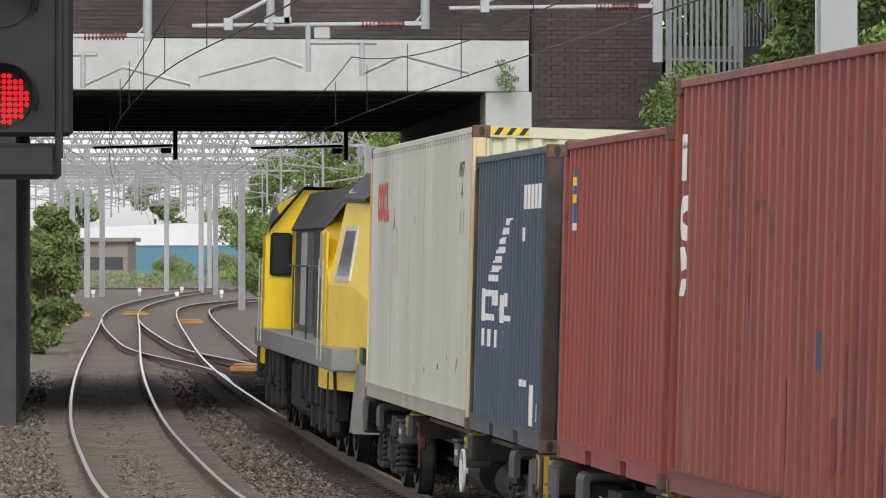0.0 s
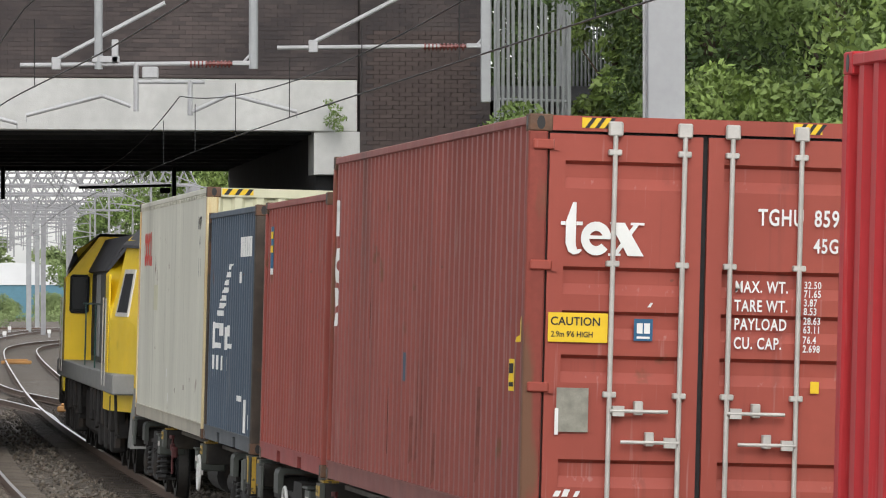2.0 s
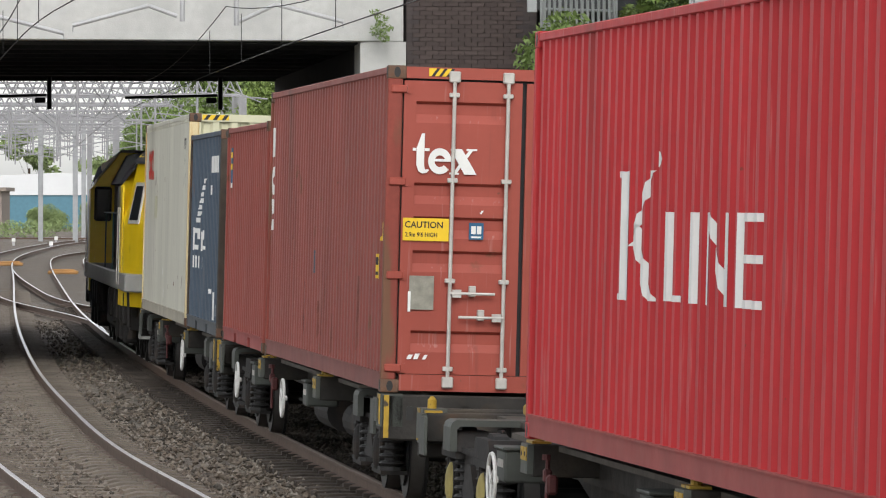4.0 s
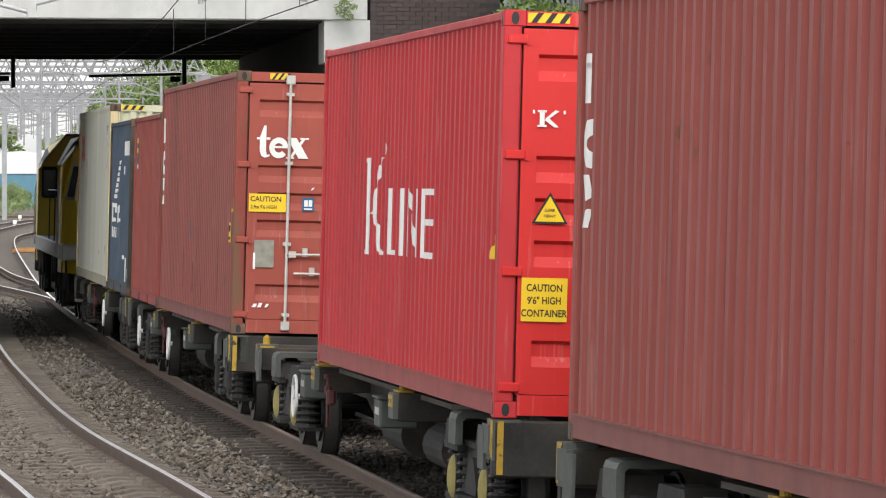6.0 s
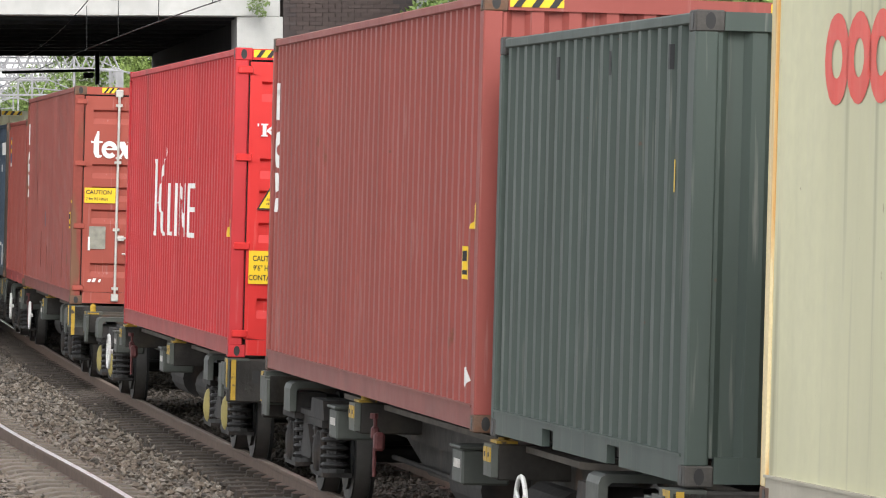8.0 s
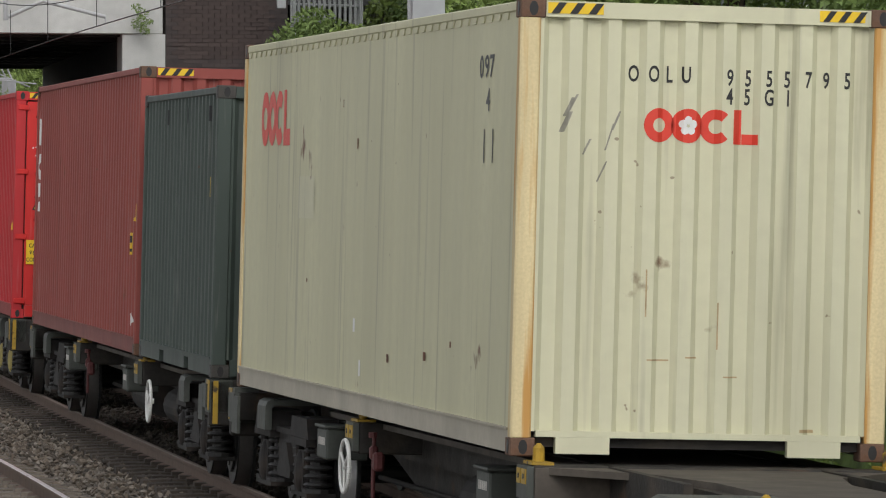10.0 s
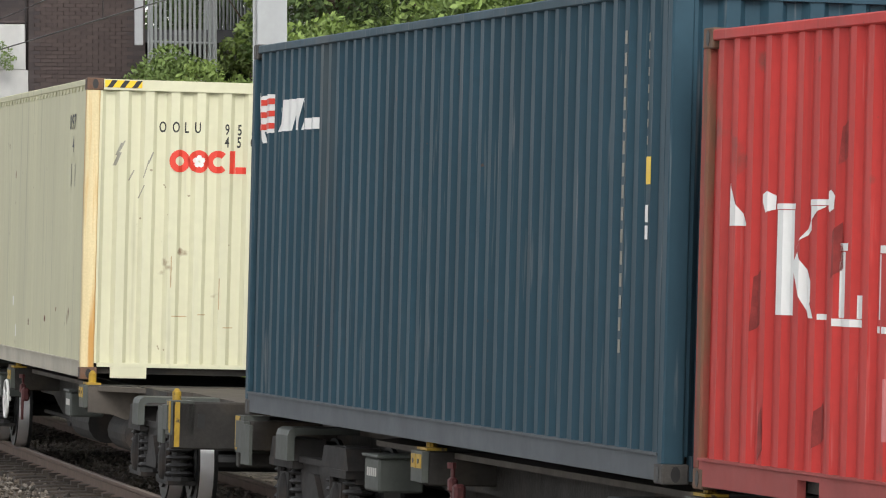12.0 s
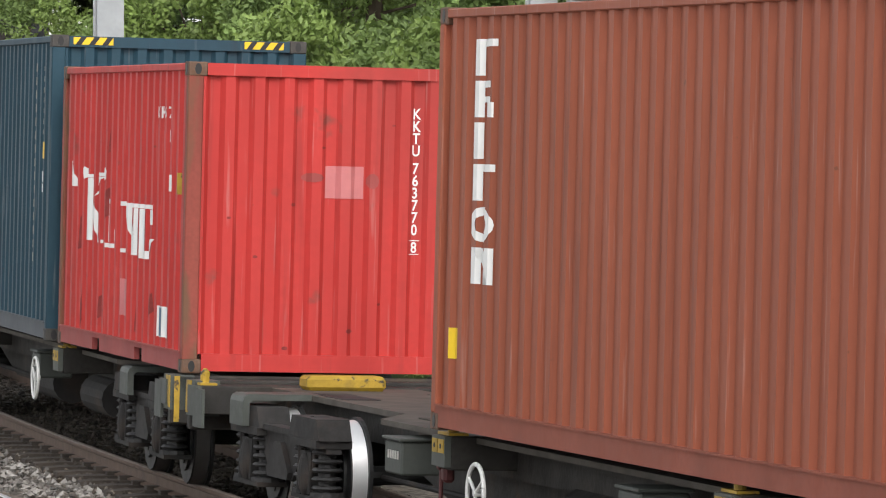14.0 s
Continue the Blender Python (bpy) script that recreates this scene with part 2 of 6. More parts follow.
def stone_mat(name, base, warm):
    """Ballast: each stone its own grey or brown, with finer grain."""
    m = bpy.data.materials.new(name)
    m.use_nodes = True
    n, l = m.node_tree.nodes, m.node_tree.links
    b = n["Principled BSDF"]
    b.inputs["Roughness"].default_value = 0.9
    g = n.new("ShaderNodeNewGeometry")
    r = n.new("ShaderNodeValToRGB")
    r.color_ramp.elements[0].color = (*[c * 0.45 for c in base], 1)
    r.color_ramp.elements[1].color = (*[c * 1.9 for c in base], 1)
    e = r.color_ramp.elements.new(0.55)
    e.color = (*warm, 1)
    l.new(g.outputs["Random Per Island"], r.inputs["Fac"])
    l.new(r.outputs["Color"], b.inputs["Base Color"])
    return m


def ground_mat():
    """Trackbed ballast by cells, browner in broad patches."""
    m = bpy.data.materials.new("ballast ground")
    m.use_nodes = True
    n, l = m.node_tree.nodes, m.node_tree.links
    b = n["Principled BSDF"]
    b.inputs["Roughness"].default_value = 0.95
    co = n.new("ShaderNodeTexCoord")
    v = n.new("ShaderNodeTexVoronoi")
    v.inputs["Scale"].default_value = 14
    l.new(co.outputs["Object"], v.inputs["Vector"])
    r = n.new("ShaderNodeValToRGB")
    r.color_ramp.elements[0].color, r.color_ramp.elements[1].color = (0.055, 0.048, 0.040, 1), (0.26, 0.23, 0.195, 1)
    sp = n.new("ShaderNodeSeparateColor")
    l.new(v.outputs["Color"], sp.inputs[0])
    l.new(sp.outputs[0], r.inputs["Fac"])
    t = n.new("ShaderNodeTexNoise")
    t.inputs["Scale"].default_value, t.inputs["Detail"].default_value = 0.35, 5
    l.new(co.outputs["Object"], t.inputs["Vector"])
    x = n.new("ShaderNodeMix")
    x.data_type, x.blend_type = "RGBA", "MULTIPLY"
    x.inputs[0].default_value = 0.6
    l.new(r.outputs["Color"], x.inputs[6])
    w = n.new("ShaderNodeValToRGB")
    w.color_ramp.elements[0].color, w.color_ramp.elements[1].color = (0.75, 0.62, 0.5, 1), (1, 1, 1, 1)
    w.color_ramp.elements[0].position, w.color_ramp.elements[1].position = 0.35, 0.65
    l.new(t.outputs["Fac"], w.inputs["Fac"])
    l.new(w.outputs["Color"], x.inputs[7])
    l.new(x.outputs[2], b.inputs["Base Color"])
    bp = n.new("ShaderNodeBump")
    bp.inputs["Strength"].default_value, bp.inputs["Distance"].default_value = 0.8, 0.04
    l.new(v.outputs["Distance"], bp.inputs["Height"])
    l.new(bp.outputs["Normal"], b.inputs["Normal"])
    return m


def brick_mat():
    m = bpy.data.materials.new("sooty engineering brick")
    m.use_nodes = True
    n, l = m.node_tree.nodes, m.node_tree.links
    b = n["Principled BSDF"]
    b.inputs["Roughness"].default_value = 0.8
    g = n.new("ShaderNodeNewGeometry")
    r = n.new("ShaderNodeValToRGB")
    r.color_ramp.elements[0].color, r.color_ramp.elements[1].color = (0.056, 0.045, 0.044, 1), (0.088, 0.068, 0.064, 1)
    l.new(g.outputs["Random Per Island"], r.inputs["Fac"])
    co = n.new("ShaderNodeTexCoord")
    t = n.new("ShaderNodeTexNoise")
    t.inputs["Scale"].default_value, t.inputs["Detail"].default_value = 0.6, 6
    l.new(co.outputs["Object"], t.inputs["Vector"])
    w = n.new("ShaderNodeValToRGB")
    w.color_ramp.elements[0].color, w.color_ramp.elements[1].color = (0.55, 0.55, 0.58, 1), (1, 1, 1, 1)
    w.color_ramp.elements[0].position, w.color_ramp.elements[1].position = 0.4, 0.62
    l.new(t.outputs["Fac"], w.inputs["Fac"])
    x = n.new("ShaderNodeMix")
    x.data_type, x.blend_type = "RGBA", "MULTIPLY"
    x.inputs[0].default_value = 1.0
    l.new(r.outputs["Color"], x.inputs[6])
    l.new(w.outputs["Color"], x.inputs[7])
    l.new(x.outputs[2], b.inputs["Base Color"])
    return m


# ballast with the shade under the train put into its colours
M["stone_shade"] = stone_mat("ballast stone darkened for train shade", (0.055, 0.047, 0.040), (0.060, 0.047, 0.037))
M["stone_pale"] = stone_mat("fresh pale ballast stone", (0.20, 0.19, 0.175), (0.24, 0.22, 0.20))
M["stone"] = stone_mat("ballast stone", (0.125, 0.112, 0.096), (0.145, 0.115, 0.088))
M["ground"] = ground_mat()
M["brick"] = brick_mat()
M["brick_one"] = mat("sooty brown brick", (0.075, 0.056, 0.052), 0.8, var=0.2, scale=4, per_object=0.16)
M["mortar"] = mat("dark mortar", (0.066, 0.053, 0.050), 0.9, var=0.2)
M["red_led"] = glow("lit red lamp", (1.0, 0.004, 0.006), 3.0)

# ---------------------------------------------------------------- mesh helpers


def mesh_of(name, bm, material):
    me = bpy.data.meshes.new(name)
    bmesh.ops.recalc_face_normals(bm, faces=bm.faces)
    bm.to_mesh(me)
    bm.free()
    me.materials.append(M[material])
    return me


def part(name, bm, material, parent, label="", at=None):
    ob = new(name, mesh_of(name, bm, material) if isinstance(bm, bmesh.types.BMesh) else bm)
    ob.parent = parent
    if at is not None:
        ob.matrix_basis = at
    return tagged(ob, label)


def thing(name, label, category, group="", kind="", at=None):
    ob = new(name)
    if at is not None:
        ob.matrix_basis = at
    return tagged(ob, label, category, group, kind)


def solid(name, bm, material, label="", category="", group="", kind="", at=None):
    ob = new(name, mesh_of(name, bm, material) if isinstance(bm, bmesh.types.BMesh) else bm)
    if at is not None:
        ob.matrix_basis = at
    return tagged(ob, label, category, group, kind)


def box(bm, x0, x1, y0, y1, z0, z1, bevel=0.0):
    made = bmesh.ops.create_cube(bm, size=1)["verts"]
    bmesh.ops.transform(bm, verts=made, matrix=Matrix.LocRotScale(((x0 + x1) / 2, (y0 + y1) / 2, (z0 + z1) / 2), None, (x1 - x0, y1 - y0, z1 - z0)))
    if bevel:
        edges = list({e for v in made for e in v.link_edges})
        bmesh.ops.bevel(bm, geom=edges, offset=bevel, segments=1, affect="EDGES")
    return bm


def B(*args, **kw):
    return box(bmesh.new(), *args, **kw)


def tube(bm, a, b, r, sides=8, r2=None):
    a, b = Vector(a), Vector(b)
    d = b - a
    m = Matrix.Translation((a + b) / 2) @ d.to_track_quat("Z", "Y").to_matrix().to_4x4()
    bmesh.ops.create_cone(bm, cap_ends=True, segments=sides, radius1=r, radius2=r if r2 is None else r2, depth=d.length, matrix=m)
    return bm


def prism(bm, outline, axis, lo, hi):
    """An outline of (u, v) drawn out along an axis: x takes (y, z), y takes (x, z), z takes (x, y)."""
    def put(u, v, w):
        return {"x": (w, u, v), "y": (u, w, v), "z": (u, v, w)}[axis]
    a = [bm.verts.new(put(u, v, lo)) for u, v in outline]
    c = [bm.verts.new(put(u, v, hi)) for u, v in outline]
    bm.faces.new(a)
    bm.faces.new(c[::-1])
    for i in range(len(a)):
        j = (i + 1) % len(a)
        bm.faces.new((a[i], a[j], c[j], c[i]))
    return bm


def sweep(bm, profile, points, closed=False):
    """A profile of (across, up) carried along ground points (x, y, z)."""
    pts = [Vector(p) for p in points]
    rings = []
    for i, p in enumerate(pts):
        d = pts[min(i + 1, len(pts) - 1)] - pts[max(i - 1, 0)]
        side = Vector((d.y, -d.x, 0)).normalized()
        rings.append([bm.verts.new(p + side * u + Vector((0, 0, v))) for u, v in profile])
    n = len(profile)
    for a, b in zip(rings, rings[1:]):
        for i in range(n if closed else n - 1):
            j = (i + 1) % n
            bm.faces.new((a[i], a[j], b[j], b[i]))
    if closed:
        bm.faces.new(rings[0])
        bm.faces.new(rings[-1][::-1])
    return bm


# ---------------------------------------------------------------- the line of the railway
CANT = 1.5
CENTRE = ((13.404, -48.600), (11.899, -29.100), (10.564, -9.525), (7.010, 10.175), (3.761, 30.000), (1.662, 49.885),
          (-0.169, 69.801), (-1.778, 89.736), (-4.600, 129.000), (-7.300, 175.000), (-11.300, 250.000), (-12.400, 285.000), (-10.500, 325.000), (-2.000, 380.000))


class Line:
    """A smooth line through ground points, read by its length; length 0 lies at `zero`."""

    def __init__(self, pts, zero=None):
        p = np.array(pts, float)
        u = np.concatenate([[0], np.cumsum(np.linalg.norm(np.diff(p, axis=0), axis=1))])
        n = len(u)
        h = np.diff(u)
        a = np.zeros((n, n))
        rhs = np.zeros((n, 2))
        a[0, 0] = a[-1, -1] = 1
        for i in range(1, n - 1):
            a[i, i - 1], a[i, i], a[i, i + 1] = h[i - 1], 2 * (h[i - 1] + h[i]), h[i]
            rhs[i] = 6 * ((p[i + 1] - p[i]) / h[i] - (p[i] - p[i - 1]) / h[i - 1])
        m = np.linalg.solve(a, rhs)
        q = np.linspace(0, u[-1], 4000)
        k = np.clip(np.searchsorted(u, q, side="right") - 1, 0, n - 2)
        t, hk = (q - u[k])[:, None], h[k][:, None]
        self.p = (p[k] + t * ((p[k + 1] - p[k]) / hk - hk * (2 * m[k] + m[k + 1]) / 6) + t ** 2 * m[k] / 2 + t ** 3 * (m[k + 1] - m[k]) / (6 * hk))
        self.s = np.concatenate([[0], np.cumsum(np.linalg.norm(np.diff(self.p, axis=0), axis=1))])
        if zero is not None:
            self.s -= self.s[np.argmin(np.linalg.norm(self.p - np.array(zero), axis=1))]

    def at(self, s, across=0.0):
        e = 0.2
        f = lambda v: np.array([np.interp(v, self.s, self.p[:, 0]), np.interp(v, self.s, self.p[:, 1])])
        s = min(max(s, self.s[0] + e), self.s[-1] - e)
        c, d = f(s), f(s + e) - f(s - e)
        d = d / np.linalg.norm(d)
        return Vector((c[0] + d[1] * across, c[1] - d[0] * across, 0)), math.atan2(d[0], d[1])


MAIN = Line(CENTRE, (3.799, 30.0))
near_left = [tuple(MAIN.at(s, -3.3)[0][:2]) for s in (-78, -60, -40, -20, 0, 20)]
LEFT = Line(near_left + [(-2.75, 59.2), (-3.95, 72.4), (-4.87, 84.0), (-5.96, 99.7), (-7.4, 122.7), (-9.5, 159.6), (-12.3, 210.0), (-15.7, 276.0), (-17.0, 330.0), (-17.3, 373.0), (-14.0, 440.0), (0.0, 520.0)])


def train_at(t):
    """Metres run since the clip's start."""
    return 5.4034 * t + 0.054755 * t * t + 0.00017610 * t ** 3


def rail_pose(s, reach):
    """The pose of a vehicle with pivots `reach` to each side of the length s."""
    (a, _), (b, _) = MAIN.at(s - reach), MAIN.at(s + reach)
    d = b - a
    c = (a + b) / 2
    return pose(c.x, c.y, 0, 0, CANT, -math.degrees(math.atan2(d.x, d.y)))

# ---------------------------------------------------------------- ground and tracks
GROUND = -0.22
bm = bmesh.new()
bmesh.ops.create_grid(bm, x_segments=2, y_segments=2, size=1500)
solid("ground", bm, "ground", "brown-grey stone ballast and cinder ground between railway tracks", "ground", kind="structure", at=pose(0, 600, GROUND))


def build_track(name, line, s0, s1, label, cant=0.0, sleepers=(), step=2.0, wood="sleeper", dull=-999):
    t = thing(name, label, "railway track", kind="structure")
    ss = np.arange(s0, s1 + 0.1, step)
    for side in (-1, 1):
        lift = -side * 0.7175 * math.sin(radians(cant))
        pts = []
        for s in ss:
            c, _ = line.at(s, side * 0.7525)
            c.z = lift
            pts.append(c)
        foot = ((-0.07, -0.155), (-0.07, -0.14), (-0.012, -0.125), (-0.012, -0.045), (-0.036, -0.03), (-0.036, -0.004), (0.036, -0.004), (0.036, -0.03), (0.012, -0.045), (0.012, -0.125), (0.07, -0.14), (0.07, -0.155))
        r = part("rail", sweep(bmesh.new(), foot, pts, True), "rail_side", t)
        head = ((-0.027, -0.0055), (-0.022, 0.002), (0.022, 0.002), (0.027, -0.0055))
        # up to `dull` the head's colour imitates the train's dark reflection
        n = int(np.searchsorted(ss, dull))
        if n > 1:
            part("running_surface", sweep(bmesh.new(), head, pts[:n], True), "rail_reflect_dark", r, "rail head coloured brown for the train's dark reflection")
        part("running_surface", sweep(bmesh.new(), head, pts[max(0, n - 1):], True), "rail_top", r, "bright polished rail head")
    if sleepers:
        slab = prism(bmesh.new(), ((-1.25, -0.36), (-1.25, -0.175), (-1.05, -0.16), (-0.45, -0.16), (-0.3, -0.19), (0.3, -0.19), (0.45, -0.16), (1.05, -0.16), (1.25, -0.175), (1.25, -0.36)), "y", -0.125, 0.125)
        for side in (-1, 1):
            box(slab, side * 0.7525 - 0.13, side * 0.7525 + 0.13, -0.06, 0.06, -0.165, -0.125)
        me = mesh_of("sleeper", slab, wood)
        for i, s in enumerate(np.arange(*sleepers, 0.65)):
            c, h = line.at(s)
            part("sleeper", me, None, t, at=pose(c.x, c.y, 0, 0, cant, -math.degrees(h) + random.uniform(-0.6, 0.6)))
    return t


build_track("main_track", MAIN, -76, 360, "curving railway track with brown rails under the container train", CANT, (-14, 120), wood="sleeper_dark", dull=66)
build_track("second_track", LEFT, 0, 560, "curving railway track with polished rails on stone ballast", 0.0, (50, 230))
XOVER = Line([tuple(LEFT.at(s)[0][:2]) for s in (300, 285)] + [(-10.9, 192.0), (-9.4, 172.0), (-7.6, 152.0)] + [tuple(MAIN.at(s)[0][:2]) for s in (98, 84)])
build_track("crossover_track", XOVER, 16, 200, "crossover rails joining the two tracks", 0.0)
FAR = Line([(-40, 455), (-30, 440), (-16, 432), (4, 440), (30, 470)])
build_track("distant_track", FAR, 0, 75, "distant curving siding track", 0.0)


PALE = (-1.0, 9.0, -2.4, -1.3)      # stretch along the line and across it


def stones(name, spots, size, label, paint="stone"):
    """Loose ballast as one mesh of small uneven stones."""
    rng = np.random.default_rng(5)
    base = np.array([(1, 0, 0), (-1, 0, 0), (0, 1, 0), (0, -1, 0), (0, 0, 1), (0, 0, -1)], float)
    tri = np.array([(0, 2, 4), (2, 1, 4), (1, 3, 4), (3, 0, 4), (2, 0, 5), (1, 2, 5), (3, 1, 5), (0, 3, 5)])
    n = len(spots)
    v = base[None] * rng.uniform(0.55, 1.25, (n, 6, 1)) + rng.normal(0, 0.22, (n, 6, 3))
    a = rng.uniform(0, 6.28, n)
    c, s = np.cos(a), np.sin(a)
    v = np.stack([v[..., 0] * c[:, None] - v[..., 1] * s[:, None], v[..., 0] * s[:, None] + v[..., 1] * c[:, None], v[..., 2] * 0.8], -1)
    v = v * (size * rng.uniform(0.6, 1.4, (n, 1, 1))) + np.array(spots)[:, None, :]
    f = (tri[None] + 6 * np.arange(n)[:, None, None]).reshape(-1, 3)
    me = bpy.data.meshes.new(name)
    me.from_pydata(v.reshape(-1, 3).tolist(), [], f.tolist())
    me.materials.append(M[paint])
    return tagged(new(name, me), label, "ballast", kind="stuff")


rng = np.random.default_rng(11)
spots, shade_spots, pale = [], [], []
for line, s0, s1, count, lo, hi in ((MAIN, -16, 2, 15000, -5.6, 1.3), (MAIN, 2, 50, 36000, -5.6, 1.3), (MAIN, 50, 105, 14000, -7.5, 1.3)):
    for s, u in zip(rng.uniform(s0, s1, count), rng.uniform(lo, hi, count)):
        c, _ = line.at(s, u)
        d = min(abs(u), abs(u + 3.3))
        z = -0.20 + (-0.012 if d < 1.32 else 0.04 if d < 1.6 else -0.03 * min(1.0, d - 1.6))
        # a heap of fresh stone lies between the tracks; under the train its shade is painted as darker stones
        fresh = PALE[0] < s + rng.normal(0, 0.6) < PALE[1] and PALE[2] < u + rng.normal(0, 0.12) < PALE[3]
        if abs(u) < 1.25:
            z += 0.035
        (shade_spots if abs(u) < 1.2 + rng.normal(0, 0.1) else pale if fresh else spots).append((c.x, c.y, z + rng.uniform(-0.02, 0.03)))
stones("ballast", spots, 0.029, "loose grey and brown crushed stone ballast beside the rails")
stones("shade_ballast", shade_spots, 0.029, "dark ballast between the rails with the train's shade in its colour", "stone_shade")
stones("fresh_ballast", pale, 0.032, "pale fresh crushed stone heaped between the tracks", "stone_pale")

# ---------------------------------------------------------------- bridge
BY, BX, BFAR = 94.0, 0.73, 121.0          # face of the bridge, inner face of the near abutment, far edge
SKEW = pose(BX, BY, 0, 0, 0, 3.75)
bridge = thing("road_bridge", "brick and pale concrete road bridge over the railway", "bridge", kind="structure", at=SKEW)
FACE = pose(0, 0, 0, 0, 0, 6.0)
part("fascia_beam", B(-16, 0.74, -0.03, 0.55, 5.45, 6.33, bevel=0.015), "concrete", bridge, "pale weathered concrete edge beam", at=FACE)
part("coping", B(-16, 0.74, -0.05, 0.12, 6.335, 6.385, bevel=0.01), "mortar", bridge, "dirty brown coping course", at=FACE)
part("bearing_block", B(0.0, 0.78, 0.03, 1.4, 4.72, 5.448), "concrete", bridge, "stained concrete bearing block")
# beams, deck and abutments take a dark colour for the shade underneath
part("deck_beam", B(-16, 0.5, 0.6, 1.3, 5.42, 6.0), "soffit", bridge, "dark deck beam with shade in its colour", at=FACE)
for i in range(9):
    part("deck_beam", B(-16, 0.6, 0.9 + 2.9 * i, 1.6 + 2.9 * i, 5.42, 6.0), "soffit", bridge, "dark deck beam with shade in its colour")
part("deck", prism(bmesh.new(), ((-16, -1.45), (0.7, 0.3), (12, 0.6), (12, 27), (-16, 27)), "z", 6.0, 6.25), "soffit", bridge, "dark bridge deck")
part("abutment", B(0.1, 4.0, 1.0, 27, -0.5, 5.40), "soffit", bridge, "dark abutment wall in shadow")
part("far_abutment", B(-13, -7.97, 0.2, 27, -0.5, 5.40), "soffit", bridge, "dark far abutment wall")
for x0, x1, y in ((-6.6, -4.9, 25.6), (-3.2, -1.2, 25.9)):
    arm = part("insulated_arm", tube(bmesh.new(), (x0, y, 4.98), (x1, y, 5.03), 0.03, 8), "black", bridge, "black overhead arm under the bridge")
    bm = tube(bmesh.new(), (x1 + 0.06, y, 5.42), (x1 + 0.06, y, 4.72), 0.05, 8)
    part("hanger", box(bm, x1 - 0.25, x1 - 0.02, y - 0.04, y + 0.04, 4.86, 4.98, bevel=0.02), "black", arm)
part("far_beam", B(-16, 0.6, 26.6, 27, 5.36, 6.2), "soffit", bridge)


def brick_wall(name, parent, x0, x1, z0, z1, y, label, single=False, rows_from=0):
    """Stretcher courses: the bricks' faces stand proud of a mortar slab."""
    w = part(name, B(x0, x1, y + 0.012, y + 0.35, z0, z1), "mortar", parent, label, at=FACE)
    rb = random.Random(3)
    verts, faces = [], []
    z, row = z0 + 0.004, 0
    while z < z1 - 0.03:
        x = x0 - (0.115 if row % 2 else 0.0)
        while x < x1:
            a, b = max(x, x0), min(x + 0.215, x1)
            if b - a > 0.03:
                d = y + rb.uniform(-0.002, 0.006)
                i = len(verts)
                verts += [(a, d, z), (b, d, z), (b, d, z + 0.066), (a, d, z + 0.066), (a, y + 0.014, z), (b, y + 0.014, z), (b, y + 0.014, z + 0.066), (a, y + 0.014, z + 0.066)]
                faces += [(i, i + 1, i + 2, i + 3), (i, i + 4, i + 5, i + 1), (i + 1, i + 5, i + 6, i + 2), (i + 2, i + 6, i + 7, i + 3), (i + 3, i + 7, i + 4, i)]
            x += 0.225
        z += 0.075
        row += 1
    me = bpy.data.meshes.new("brickwork")
    me.from_pydata(verts, [], faces)
    me.materials.append(M["brick"])
    b = part("brickwork", me, None, w, "sooty brown engineering bricks")
    tagged(b, kind="stuff")
    if single:
        one = mesh_of("brick", B(-0.1075, 0.1075, 0.0, 0.03, 0, 0.066), "brick_one")
        for row in range(rows_from, rows_from + 29):
            z = z0 + 0.004 + 0.075 * row
            for k in range(1, 9):
                x = x0 - (0.115 if row % 2 else 0.0) + 0.225 * k + 0.1075
                part("brick", one, None, w, at=pose(x, y + rb.uniform(-0.012, -0.004), z))
    return w


brick_wall("parapet", bridge, -14, 0.78, 6.26, 9.2, 0.10, "soot-stained brown brick parapet")
brick_wall("pier", bridge, 0.79, 3.05, -0.4, 9.4, -0.05, "dark brown brick abutment pier", True, 72)

# ---------------------------------------------------------------- shipping containers
PITCH = 0.278
END_PITCH, END_SHIFT = 0.25, 0.10       # folds of the end walls


def wave(u, pitch=PITCH, depth=0.036, flat=0.33, slope=0.16):
    """Depth of a pressed steel sheet at u: outer flat, slope in, inner flat, slope out."""
    f = (u / pitch) % 1.0
    if f < flat:
        return 0.0
    if f < flat + slope:
        return depth * (f - flat) / slope
    if f < 1 - slope:
        return depth
    return depth * (1 - f) / slope


def breaks(lo, hi, pitch, flat=0.33, slope=0.16):
    out = [lo]
    k = math.floor(lo / pitch)
    while k * pitch < hi:
        out += [u for u in ((k + f) * pitch for f in (0, flat, flat + slope, 1 - slope)) if lo + 0.002 < u < hi - 0.002]
        k += 1
    return out + [hi]


def sheet(lo, hi, z0, z1, put, pitch=PITCH, depth=0.036, shift=0.0):
    bm = bmesh.new()
    row = [(bm.verts.new(put(u + shift, z0, wave(u, pitch, depth))), bm.verts.new(put(u + shift, z1, wave(u, pitch, depth)))) for u in breaks(lo - shift, hi - shift, pitch)]
    for a, b in zip(row, row[1:]):
        bm.faces.new((a[0], b[0], b[1], a[1]))
    return bm


def fit_paint(bm, put, pitch, depth, lo, hi, shift=0.0, lift=0.004):
    """Lay flat paint (u, v, 0) on a pressed sheet: cut it at the sheet's folds, then set each corner on the surface."""
    if pitch:
        for u in breaks(lo - shift, hi - shift, pitch)[1:-1]:
            bmesh.ops.bisect_plane(bm, geom=bm.verts[:] + bm.edges[:] + bm.faces[:], plane_co=(u + shift, 0, 0), plane_no=(1, 0, 0))
    for v in bm.verts:
        u, z = v.co.x, v.co.y
        v.co = put(u, z, (wave(u - shift, pitch, depth) if pitch else 0.0) - lift)
    return bm


